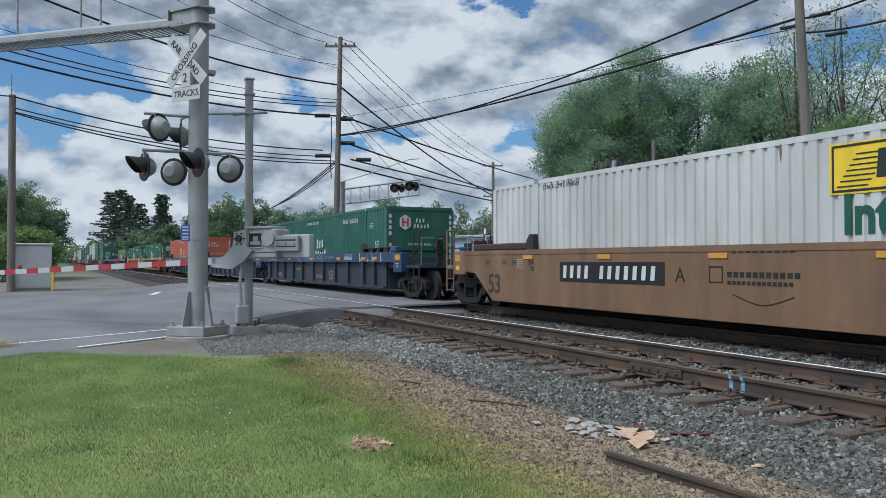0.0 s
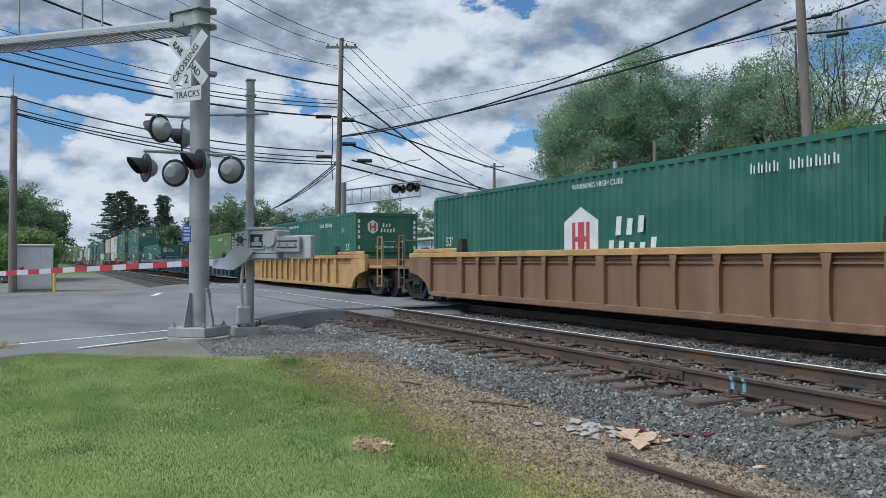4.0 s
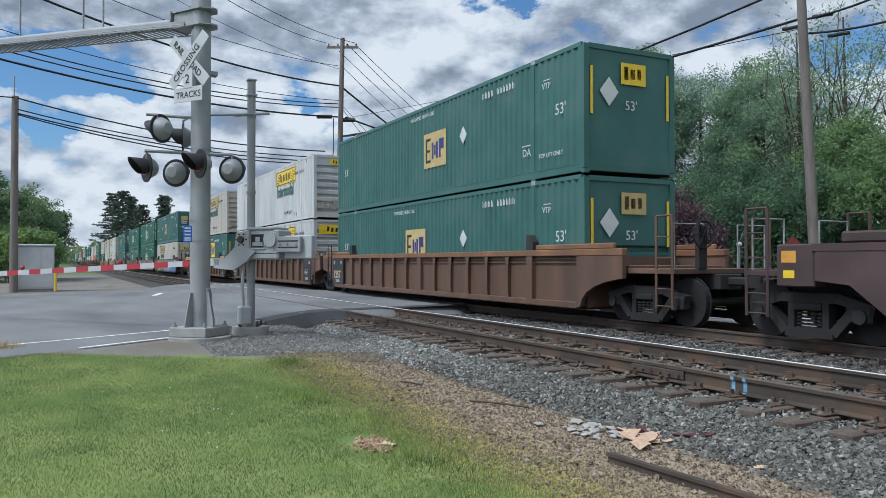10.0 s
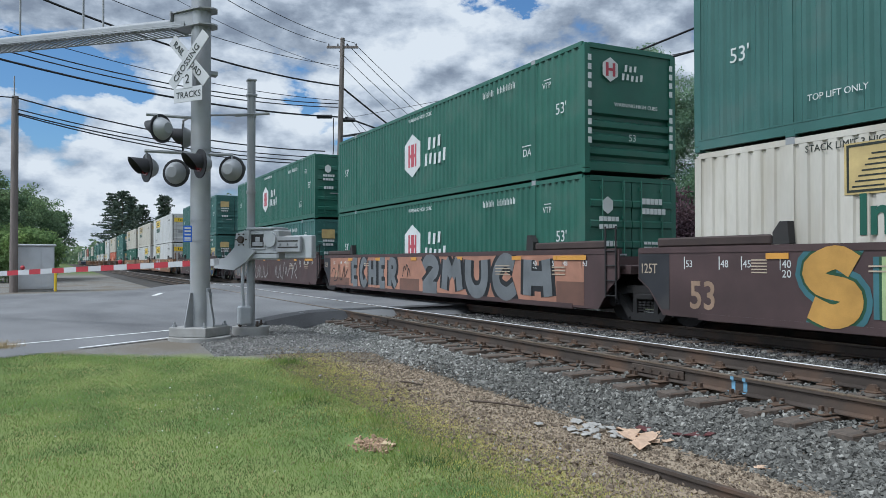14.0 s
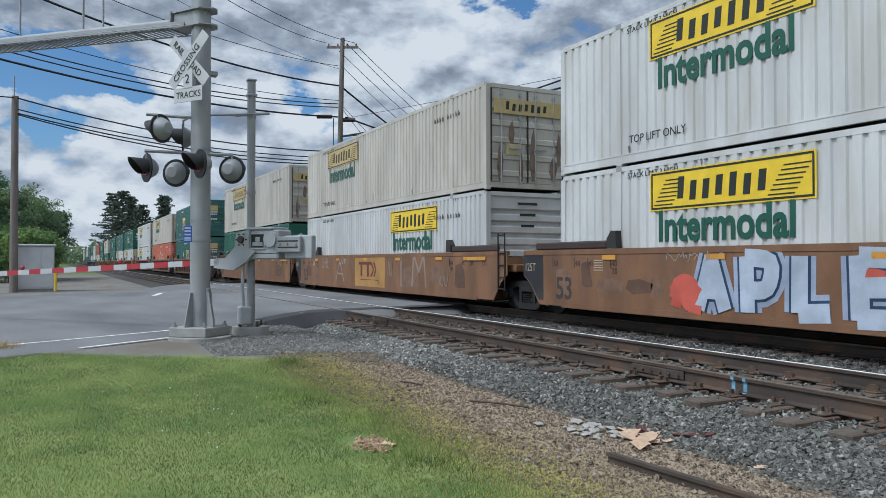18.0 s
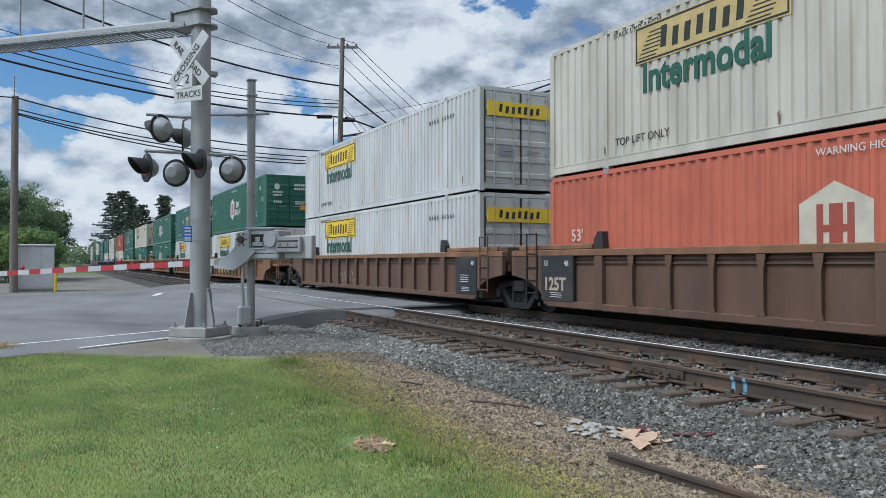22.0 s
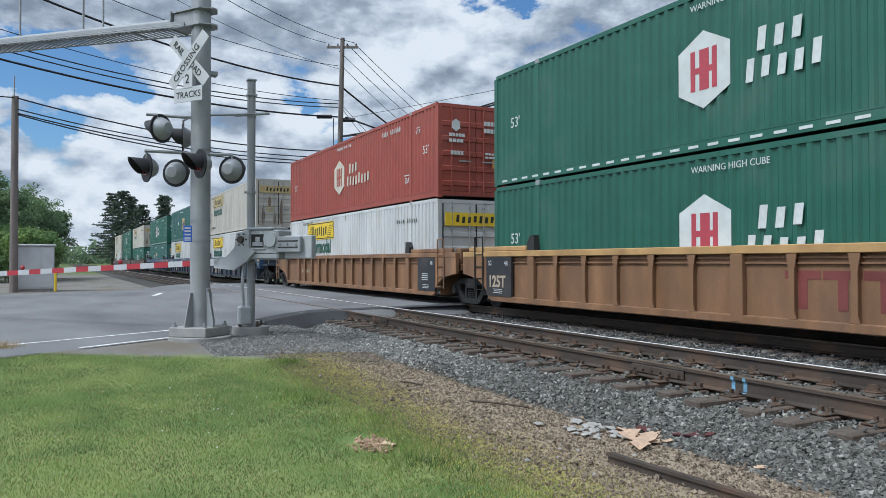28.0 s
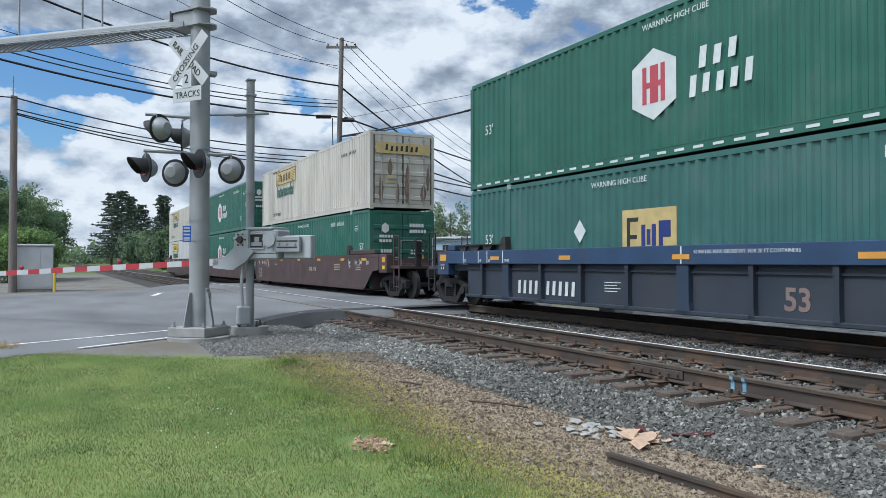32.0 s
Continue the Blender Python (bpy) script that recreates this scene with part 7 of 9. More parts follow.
def build_gate():
    s = thing("crossing_gate", "lowered red and white crossing gate with grey mechanism", "crossing gate", pose(0, 0, 0))
    gx, gy = 15.38, -3.47
    bm = bmesh.new()
    tube(bm, [(gx, gy, -0.45), (gx, gy, -0.05)], 0.36, sides=24)
    smooth(part("foundation", bm, M_CONC, s, "round concrete footing"))
    bm = bmesh.new()
    tube(bm, [(gx, gy, -0.05), (gx, gy, 4.85)], 0.082, sides=18)
    smooth(part("post", bm, M_GALV, s, "galvanised gate post"))
    part("post_cap", boxes((gx - 0.1, gx + 0.1, gy - 0.1, gy + 0.1, 4.55, 4.6), (gx - 0.09, gx + 0.09, gy - 0.09, gy + 0.09, 4.86, 4.9), bevel=0.01), M_GALV, s)
    for z in (4.14, 2.6):
        bm = bmesh.new()
        tube(bm, [(gx, gy, z), (gx, gy, z + 0.06)], 0.095, sides=16)
        part("band", bm, M_GALV, s, "steel band clamp")
    part("cross_bar", tubes(([(gx + 0.02, gy + 0.32, 4.15), (gx - 0.1, gy - 0.34, 4.23)], 0.03)), M_GALV, s, "short cross bar")
    part("base_box", boxes((gx - 0.2, gx + 0.06, gy + 0.02, gy + 0.26, -0.01, 0.36), bevel=0.03), M_GREYPAINT, s, "grey junction box")
    for a in range(4):
        bm = bmesh.new()
        cyl(bm, (0.24, 0, 0.0), (0, 0, 1), 0.022, 0.12, 8)
        cyl(bm, (0.24, 0, -0.02), (0, 0, 1), 0.045, 0.03, 6)
        b = part("anchor_bolt", bm, M_RAIL, s, "rusty anchor bolt")
        b.matrix_basis = pose(gx, gy, 0, 0, 0, 20 + 90 * a)
    part("cable_conduit", tubes(([(gx - 0.1, gy + 0.16, 0.34), (gx - 0.14, gy + 0.2, 0.8), (gx - 0.1, gy + 0.16, 1.2)], 0.035)), M_GREYPAINT, s, "bent cable conduit")
    turn = Matrix.Translation((gx, gy, 0)) @ Matrix.Rotation(math.atan2(ARM_DIR.y, ARM_DIR.x), 4, "Z") @ Matrix.Translation((-0.45, 0, 0))
    # local x runs along the arm, local y faces the camera
    def local(name, bm, material, label=""):
        ob = part(name, bm, material, s, label)
        ob.matrix_basis = turn
        return ob
    local("mechanism_case", boxes((-0.42, 0.32, -0.2, 0.24, 1.28, 1.86), bevel=0.03), M_GREYPAINT, "grey gate mechanism case")
    local("case_lid", boxes((-0.32, 0.36, -0.22, 0.26, 1.86, 1.91), bevel=0.015), M_GREYPAINT)
    local("case_window", boxes((-0.1, 0.24, 0.24, 0.246, 1.5, 1.78)), M_DARK, "dark recessed window of the case")
    for dims in ((-0.12, 0.26, 0.24, 0.262, 1.77, 1.80), (-0.12, 0.26, 0.24, 0.262, 1.48, 1.51), (-0.12, -0.09, 0.24, 0.262, 1.51, 1.77), (0.23, 0.26, 0.24, 0.262, 1.51, 1.77)):
        local("window_frame", boxes(dims, bevel=0.004), M_GREYPAINT)
    local("cam_shaft", boxes((-0.06, 0.2, 0.246, 0.26, 1.54, 1.62), (0.0, 0.12, 0.246, 0.265, 1.62, 1.72), bevel=0.01), M_GALV, "cams inside the case window")
    local("case_seam", boxes((-0.42, 0.32, 0.24, 0.244, 1.395, 1.405)), M_DARK)
    bm = bmesh.new()
    prism(bm, ((0.24, 1.86), (0.56, 1.80), (0.60, 1.52), (0.85, 1.31), (1.14, 1.29), (1.14, 1.11), (0.62, 1.07), (0.30, 1.24), (0.1, 1.44), (0.24, 1.5)), "y", 0.25, 0.31)
    local("arm_bracket", bm, M_GREYPAINT, "curved arm bracket")
    bm = bmesh.new()
    cyl(bm, (0.42, 0.33, 1.67), (0, 1, 0), 0.07, 0.06, 16)
    local("pivot_hub", bm, M_RAIL, "round pivot hub")
    for k in range(6):
        a = k * math.pi / 3
        bm = bmesh.new()
        cyl(bm, (0.42 + 0.12 * math.cos(a), 0.32, 1.67 + 0.12 * math.sin(a)), (0, 1, 0), 0.016, 0.03, 6)
        local("hub_bolt", bm, M_RAIL)
    bm = bmesh.new()
    cyl(bm, (-0.24, 0.25, 1.67), (0, 1, 0), 0.15, 0.04, 20)
    local("pivot_disc", bm, M_GREYPAINT, "round pivot cover")
    local("counterweight_arm", boxes((-0.95, -0.3, 0.16, 0.24, 1.42, 1.72), bevel=0.01), M_GALV, "counterweight arm")
    for z in (1.50, 1.62):
        local("slot", boxes((-0.9, -0.42, 0.24, 0.246, z, z + 0.025)), M_DARK, "slot in the counterweight arm")
    for x in (-0.85, -0.65, -0.47):
        bm = bmesh.new()
        cyl(bm, (x, 0.25, 1.575), (0, 1, 0), 0.022, 0.03, 6)
        local("bolt", bm, M_GALV)
    local("counterweight", boxes((-1.15, -0.5, 0.0, 0.14, 1.3, 1.74), bevel=0.015), M_GREYPAINT, "flat counterweight plates")
    # the arm: striped boards
    axis = Matrix.Translation((gx, gy, 0)) @ Matrix.Rotation(math.atan2(ARM_DIR.y, ARM_DIR.x), 4, "Z") @ Matrix.Translation((1.0, 0.28, 1.215)) @ Matrix.Rotation(radians(2.3), 4, "Y")
    cream = part("arm_root", boxes((-0.45, 0.137, -0.03, 0.03, -0.07, 0.07)), M_SIGNWHITE, s, "pale arm root")
    cream.matrix_basis = axis
    for k in range(-2, 20):
        st = part("arm_stripe", boxes((0.95 + 0.4065 * k, 0.95 + 0.4065 * (k + 1), -0.028, 0.028, -0.058, 0.058)), M_SIGNRED if k % 2 == 0 else M_SIGNWHITE, s, "red arm stripe" if k % 2 == 0 else "white arm stripe")
        st.matrix_basis = axis
    for x in (2.40, 5.70, 7.9):
        lamp = part("arm_lamp", boxes((x - 0.05, x + 0.05, -0.05, 0.05, 0.06, 0.165), bevel=0.035), M_SIGNRED, s, "small red arm lamp")
        lamp.matrix_basis = axis
    rest = part("arm_rest", boxes((6.85, 6.9, -0.03, 0.03, -1.2, -0.07)), M_SIGNWHITE, s, "hanging arm support rod")
    rest.matrix_basis = axis


build_gate()


def build_far_cantilever():
    s = thing("crossing_signal", "far cantilever crossing signal with a truss arm", "crossing signal", pose(0, 0, 0))
    bx, by = 44.66, -15.77
    part("foundation", boxes((bx - 0.5, bx + 0.5, by - 0.5, by + 0.5, -0.4, 0.1), bevel=0.02), M_CONC, s)
    bm = bmesh.new()
    tube(bm, [(bx, by, 0.1), (bx, by, 6.1)], 0.2, sides=16)
    smooth(part("mast", bm, M_GALV, s, "round galvanised mast"))
    d = Vector((38.86 - bx, -18.31 - by, 0)).normalized()
    a, L = Vector((bx, by, 0)), 6.3
    top0, top1 = a + Vector((0, 0, 5.62)), a + d * L + Vector((0, 0, 5.80))
    low0, low1 = a + Vector((0, 0, 4.72)), a + d * L + Vector((0, 0, 4.95))
    part("upper_chord", tubes(([top0, top1], 0.055)), M_GALV, s)
    part("lower_chord", tubes(([low0, low1], 0.055)), M_GALV, s)
    n = 8
    for k in range(n + 1):
        f = k / n
        part("web_post", tubes(([top0.lerp(top1, f), low0.lerp(low1, f)], 0.025)), M_GALV, s)
        if k < n and k % 2 == 0:
            part("web_diagonal", tubes(([top0.lerp(top1, f), low0.lerp(low1, (k + 1) / n)], 0.022)), M_GALV, s)
    for k, f in enumerate((0.70, 0.79, 0.88, 0.96)):
        flasher(s, top0.lerp(top1, f) + Vector((0, 0, -0.35 if k % 2 else -0.3)), (-0.2, 0.95, 0) if k % 2 else (-0.8, 0.5, 0))


def build_far_mast():
    s = thing("crossing_signal", "slim crossing mast with crossbuck seen from the side", "crossing signal", pose(0, 0, 0))
    bx, by = 17.35, -14.38
    part("foundation", boxes((bx - 0.35, bx + 0.35, by - 0.35, by + 0.35, -0.4, 0.0), bevel=0.02), M_CONC, s)
    bm = bmesh.new()
    tube(bm, [(bx, by, 0), (bx, by, 4.12)], 0.068, sides=16)
    smooth(part("mast", bm, M_GALV, s, "galvanised mast"))
    f = Vector((-0.50, 0.86, 0))
    crossbuck(s, (17.18, -14.66, 3.38), (-0.93, -0.38, 0), 1.22, words=False)
    sg = part("tracks_sign", boxes((-0.25, 0.25, -0.006, 0.006, -0.12, 0.12), (-0.12, 0.12, -0.006, 0.006, 0.12, 0.35)), M_SIGNWHITE, s, "white sign seen at a slant")
    sg.matrix_basis = basis((17.18, -14.66, 2.78), (-0.93, -0.38, 0))
    part("cross_arm", tubes(([(17.55, -13.95, 2.5), (17.15, -14.8, 2.5)], 0.03)), M_GALV, s)
    flasher(s, (17.15, -14.78, 2.28), (-0.75, -0.65, 0))
    flasher(s, (17.55, -13.97, 2.28), (-0.85, -0.5, 0))


build_far_cantilever()
build_far_mast()

# ---- signal cabin ----
def build_cabin():
    s = thing("signal_cabin", "silver metal relay cabin beside the road", "cabin", Matrix.Translation((43.2, 1.05, -0.2)) @ Matrix.Rotation(radians(7), 4, "Z"))
    M_CABIN = mat("dull_silver_sheet", (0.52, 0.53, 0.545), 0.5, vary=0.08, scale=2, bump=0.03, dirt=(0.42, 0.42, 0.41), dirt_amount=0.3)
    part("body", boxes((-0.85, 0.85, -0.85, 0.85, 0.1, 2.2), bevel=0.02), M_CABIN, s)
    part("roof", boxes((-0.93, 0.93, -0.93, 0.93, 2.2, 2.3), bevel=0.03), M_CABIN, s)
    part("plinth", boxes((-0.8, 0.8, -0.8, 0.8, -0.1, 0.1)), M_CONC, s)
    for x0, x1 in ((-0.8, -0.28), (-0.26, 0.26), (0.28, 0.8)):
        part("panel", boxes((-0.865, -0.85, x0, x1, 0.2, 2.12)), M_CABIN, s, "flat metal panel")
    part("door", boxes((-0.5, 0.4, 0.85, 0.87, 0.2, 2.1)), M_CABIN, s)
    mk = thing("marker_post", "yellow plastic cable marker post", "post", pose(41.6, 0.05, -0.2), bm=tubes(([(0, 0, 0), (0, 0, 1.0)], 0.06), sides=8), material=M_YELLOW)


build_cabin()

# ---- poles and wires ----
def pole(at, top, r0, r1, label, lean=(0, 0)):
    p = thing("utility_pole", label, "utility pole", pose(*at), "utility poles")
    bm = bmesh.new()
    tube(bm, [(lean[0] * k, lean[1] * k, (top - at[2]) * k) for k in (0, 0.25, 0.5, 0.75, 1)], r0, r1, sides=14)
    smooth(part("shaft", bm, M_POLE, p, "weathered wooden shaft"))
    return p


def crossarm(p, z, width, direction, pins=4):
    d = Vector(direction).normalized()
    arm = part("crossarm", boxes((-width / 2, width / 2, -0.06, 0.06, z - 0.07, z + 0.07), bevel=0.01), M_POLE, p, "wooden crossarm")
    arm.matrix_basis = Matrix.Rotation(math.atan2(d.y, d.x), 4, "Z")
    for k in range(pins):
        x = -width / 2 + 0.12 + (width - 0.24) * k / (pins - 1)
        bm = bmesh.new()
        tube(bm, [(x, 0, z + 0.07), (x, 0, z + 0.16), (x, 0, z + 0.22)], 0.05, 0.03, sides=8)
        part("insulator", bm, M_BLACK, arm)
    return arm


pm = pole((43.85, -15.04, -0.4), 14.75, 0.20, 0.13, "tall weathered wooden utility pole with crossarm and cable boxes", (-0.14, -0.28))
crossarm(pm, 14.6, 1.9, (-0.45, -0.89, 0)).matrix_basis.translation = (-0.14, -0.28, 0.0)
for (dx, dy, z) in ((0.15, 0.75, 10.35), (-0.2, -0.6, 10.2), (-0.2, -0.7, 8.75), (0.2, 0.7, 7.95), (-0.6, -1.6, 7.75)):
    bm = bmesh.new()
    tube(bm, [(dx - 0.2, dy - 0.4, z), (dx - 0.12, dy - 0.26, z), (dx + 0.12, dy + 0.26, z), (dx + 0.2, dy + 0.4, z)], 0.12, sides=8)
    part("splice_case", bm, M_BLACK, pm, "black cable splice case")
part("down_cable", tubes(([(0.1, 0.2, 10.3), (0.2, 0.18, 9.6), (0.05, 0.2, 8.7), (0.22, 0.22, 7.6), (0.1, 0.2, 6.6)], 0.03)), M_CABLE, pm, "looping down cable")
part("lamp_bracket", tubes(([(-0.1, -0.1, 6.3), (-0.9, -1.9, 6.9), (-1.9, -4.0, 7.75), (-2.2, -4.6, 7.8)], 0.03)), M_GALV, pm, "curved street lamp bracket")
pl = pole((41.91, 1.84, -0.3), 9.2, 0.19, 0.15, "plain wooden utility pole beside the relay cabin")
part("top_rod", tubes(([(0.2, 0.05, 9.0), (0.2, 0.05, 10.5)], 0.03)), M_GALV, pl, "thin steel rod above the pole")
pr = pole((14.75, -19.55, -0.4), 9.4, 0.16, 0.125, "leaning brown wooden utility pole behind the tracks", (0.06, 0.55))
for (dx, dy, z) in ((-0.5, 0.35, 8.55), (0.45, 0.42, 8.45), (-0.95, 0.3, 7.9)):
    bm = bmesh.new()
    tube(bm, [(dx - 0.3, dy, z - 0.03), (dx - 0.18, dy, z), (dx + 0.18, dy, z + 0.03), (dx + 0.3, dy, z + 0.06)], 0.055, sides=8)
    part("splice_case", bm, M_BLACK, pr, "black cable splice case")
p2 = pole((73.1, -43.5, -0.5), 12.2, 0.22, 0.15, "distant wooden utility pole with two crossarms")
crossarm(p2, 12.3, 2.2, (-0.45, -0.89, 0))
crossarm(p2, 8.9, 2.2, (-0.45, -0.89, 0))
pole((22.99, -21.03, -0.5), 6.0, 0.09, 0.075, "short wooden pole among the trees")
CABLES = [
    ((40.16, 4.34, 9.06), (41.81, 1.84, 9.12), 0.1, 0.018), ((41.81, 1.84, 9.12), (43.97, -14.31, 7.86), 0.5, 0.022),
    ((41.82, 1.83, 8.58), (43.94, -14.83, 7.51), 0.5, 0.018), ((41.82, 1.83, 8.39), (43.85, -15.01, 7.24), 0.5, 0.02),
    ((41.82, 1.83, 8.33), (43.86, -15.01, 7.1), 0.6, 0.02), ((35.12, 3.25, 9.56), (43.78, -15.05, 9.96), 0.5, 0.03),
    ((36.6, 1.77, 10.02), (43.77, -15.05, 10.54), 0.5, 0.018), ((36.28, 1.14, 10.07), (43.77, -15.05, 10.75), 0.45, 0.018),
    ((34.7, 2.46, 10.52), (43.74, -15.1, 10.95), 0.5, 0.015), ((33.88, 0.88, 11.7), (43.73, -15.1, 11.84), 0.5, 0.03),
    ((34.86, -1.59, 12.4), (43.71, -15.09, 13.03), 0.4, 0.014), ((35.67, -4.39, 13.09), (43.71, -15.09, 12.86), 0.3, 0.01),
    ((34.65, -6.41, 13.1), (44.03, -14.41, 14.42), 0.25, 0.014), ((34.19, -7.31, 13.1), (43.26, -15.93, 14.42), 0.25, 0.014),
    ((43.26, -15.93, 14.36), (72.54, -44.53, 12.02), 0.8, 0.016), ((43.46, -15.53, 14.36), (73.31, -43.02, 12.02), 0.8, 0.016),
    ((43.69, -15.08, 13.95), (73.54, -42.57, 11.77), 0.8, 0.016), ((43.63, -15.24, 13.03), (73.7, -42.3, 10.76), 0.9, 0.014),
    ((43.69, -15.16, 11.84), (73.02, -43.72, 8.37), 0.5, 0.035), ((43.68, -15.23, 10.71), (71.13, -36.39, 7.95), 0.6, 0.014),
    ((43.68, -15.23, 10.54), (67.81, -31.88, 8.08), 0.6, 0.014), ((43.57, -15.48, 9.93), (81.54, -60.01, 10.89), 0.4, 0.035),
    ((43.47, -15.73, 8.29), (81.58, -60.04, 8.01), 0.4, 0.035), ((43.41, -15.89, 7.34), (81.57, -60.03, 9.19), 0.5, 0.03),
    ((43.75, -15.23, 7.07), (81.59, -60.04, 7.27), 0.3, 0.035), ((43.7, -15.25, 8.75), (13.08, -18.17, 8.96), 0.79, 0.022),
    ((43.7, -15.25, 8.79), (14.97, -19.11, 8.24), 0.34, 0.026), ((43.5, -15.6, 9.9), (14.9, -19.15, 7.96), 0.05, 0.01),
    ((14.82, -19.18, 8.2), (11.54, -19.02, 8.25), 0.1, 0.02), ((14.77, -19.3, 7.81), (11.43, -19.28, 7.48), 0.1, 0.02),
    ((43.85, -15.01, 7.2), (59.58, -15.01, 5.29), 0.2, 0.02), ((43.86, -15.01, 7.07), (59.42, -15.33, 5.46), 0.2, 0.02),
    ((43.89, -14.96, 6.86), (59.17, -15.8, 5.73), 0.2, 0.02)]
for a, b, sag, r in CABLES:
    r *= 1.65 if r > 0.017 else 1.25
    a, b = Vector(a), Vector(b)
    bm = bmesh.new()
    tube(bm, [a.lerp(b, k / 14) - Vector((0, 0, 4 * sag * (k / 14) * (1 - k / 14))) for k in range(15)], r, sides=5)
    thing("overhead_cable", "black overhead cable strung between wooden poles", "cable", group="overhead cables", bm=bm, material=M_CABLE)


# ---- trees ----
def leaves(centres, spread, per, size, seed, squash=0.8):
    """Leaf blades scattered round clump centres: arrays for one mesh."""
    g = np.random.default_rng(seed)
    n = len(centres) * per
    c = np.repeat(centres, per, axis=0)
    d = g.normal(size=(n, 3))
    d /= np.linalg.norm(d, axis=1, keepdims=True)
    rad = spread * g.random((n, 1)) ** 0.5
    c = c + d * rad * np.array([1, 1, squash])
    u = g.normal(size=(n, 3))
    u /= np.linalg.norm(u, axis=1, keepdims=True)
    w = np.cross(u, g.normal(size=(n, 3)))
    w /= np.linalg.norm(w, axis=1, keepdims=True)
    s = size * g.uniform(0.6, 1.3, (n, 1))
    v = np.stack([c - u * s, c + w * s * 0.42, c + u * s, c - w * s * 0.42], 1).reshape(-1, 3)
    return v, np.arange(n * 4).reshape(-1, 4)


def crown_points(n, rx, ry, rz, base, g, hollow=0.5):
    """Clump centres through an uneven crown above the given base height."""
    d = g.normal(size=(n, 3))
    d /= np.linalg.norm(d, axis=1, keepdims=True)
    r = hollow + (1 - hollow) * g.random(n) ** 0.6
    lump = np.array([1 + 0.28 * noise.noise(Vector(q * 1.7) + Vector((base, rx, n * 0.1))) for q in d])
    return d * (r * lump)[:, None] * np.array([rx, ry, rz]) + np.array([0, 0, base])


def tree(at, height, rx, material, label, seed, clumps=170, per=60, size=0.15, low=0.2, limbs=7, spread=0.75, category="tree", hollow=0.45, trunk=0.2, bark=M_BARK, name="tree"):
    g = np.random.default_rng(seed)
    t = thing(name, label, category, pose(at[0], at[1], at[2] if len(at) > 2 else -0.4))
    rz = height * (1 - low) / 2
    base = height * low + rz
    pts = crown_points(clumps, rx, rx, rz * 0.95, base, g, hollow)
    bm = bmesh.new()
    tube(bm, [(0, 0, -0.1), (0.08, -0.05, height * 0.3), (-0.06, 0.1, height * 0.6), (0.1, 0, height * 0.88)], trunk, trunk * 0.25, sides=9)
    smooth(part("trunk", bm, bark, t, "tapered trunk"))
    for k in range(limbs):
        q = pts[g.integers(len(pts))]
        z0 = height * g.uniform(0.18, 0.55)
        if q[2] < z0:
            q = np.array([q[0], q[1], z0 + abs(q[2] - z0) * 0.6])
        bend = g.normal(0, 0.09 * height ** 0.5, (3, 3))
        way = [np.array([0, 0, z0])] + [np.array([q[0] * u, q[1] * u, z0 + (q[2] - z0) * v]) + bend[i] * e for i, (u, v, e) in enumerate(((0.22, 0.3, 0.7), (0.5, 0.58, 1.0), (0.8, 0.82, 0.8)))] + [np.array(q)]
        bm = bmesh.new()
        tube(bm, [tuple(p) for p in way], trunk * 0.36, trunk * 0.06, sides=6)
        for i in (2, 3):
            off = g.normal(0, 0.5, 3) + np.array([0, 0, 0.5])
            tube(bm, [tuple(way[i]), tuple(way[i] + off * 0.5 + g.normal(0, 0.1, 3)), tuple(way[i] + off)], trunk * 0.14, trunk * 0.04, sides=5)
        part("limb", bm, bark, t)
    v, f = leaves(pts, spread, per, size, seed + 1)
    part("crown", raw_mesh("crown", v, f, material), None, t, "crown of many small leaves")
    return t


L_DARK = leaf_mat("deep_green_leaves", (0.172, 0.268, 0.185), 0.48, 0.9, 1.12, (0.8, 0.62, 1.4))
L_MID = leaf_mat("mid_green_leaves", (0.215, 0.315, 0.20), 0.48, 0.9, 1.12, (0.8, 0.62, 1.4))
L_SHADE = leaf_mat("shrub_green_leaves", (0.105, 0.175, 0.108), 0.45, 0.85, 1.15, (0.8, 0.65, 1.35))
L_BRIGHT = leaf_mat("spring_green_leaves", (0.165, 0.25, 0.115), 0.48, 0.7, 1.35)
L_PLUM = leaf_mat("plum_red_leaves", (0.115, 0.076, 0.088), 0.3)
L_PINE = leaf_mat("pine_needles", (0.075, 0.10, 0.078), 0.15)
L_FAR = leaf_mat("far_green_leaves", (0.165, 0.225, 0.135), 0.42, 0.7, 1.35, (0.1, 0.75, 1.25))
BIG = "broad green tree with an uneven crown behind the tracks"
BARE = "tall thin-leaved tree with bare upper branches"
tree((30.4, -24.1), 11.0, 3.0, L_MID, BIG, 11, 420, 210, 0.066, 0.26, 12, 0.7)
tree((29.4, -26.1), 12.4, 2.3, L_MID, BIG, 12, 250, 190, 0.066, 0.38, 9, 0.6)
tree((27.3, -27.9), 10.8, 3.1, L_DARK, BIG, 13, 380, 190, 0.066, 0.12, 10, 0.7)
tree((24.6, -29.0), 11.2, 2.7, L_MID, BIG, 14, 320, 170, 0.066, 0.25, 14, 0.62, hollow=0.25)
for k, (x, y, h, r, leafy) in enumerate(((20.2, -28.6, 13.2, 3.3, 13), (18.0, -31.6, 13.0, 3.0, 13), (23.0, -31.5, 12.4, 2.6, 16), (21.3, -27.2, 12.6, 2.2, 14), (16.9, -27.6, 12.0, 2.4, 12))):
    tree((x, y), h, r, L_MID, BARE, (15, 16, 27, 28, 29)[k], 300, leafy + 1, 0.07, 0.22, 26, 0.5, hollow=0.15, trunk=0.125)
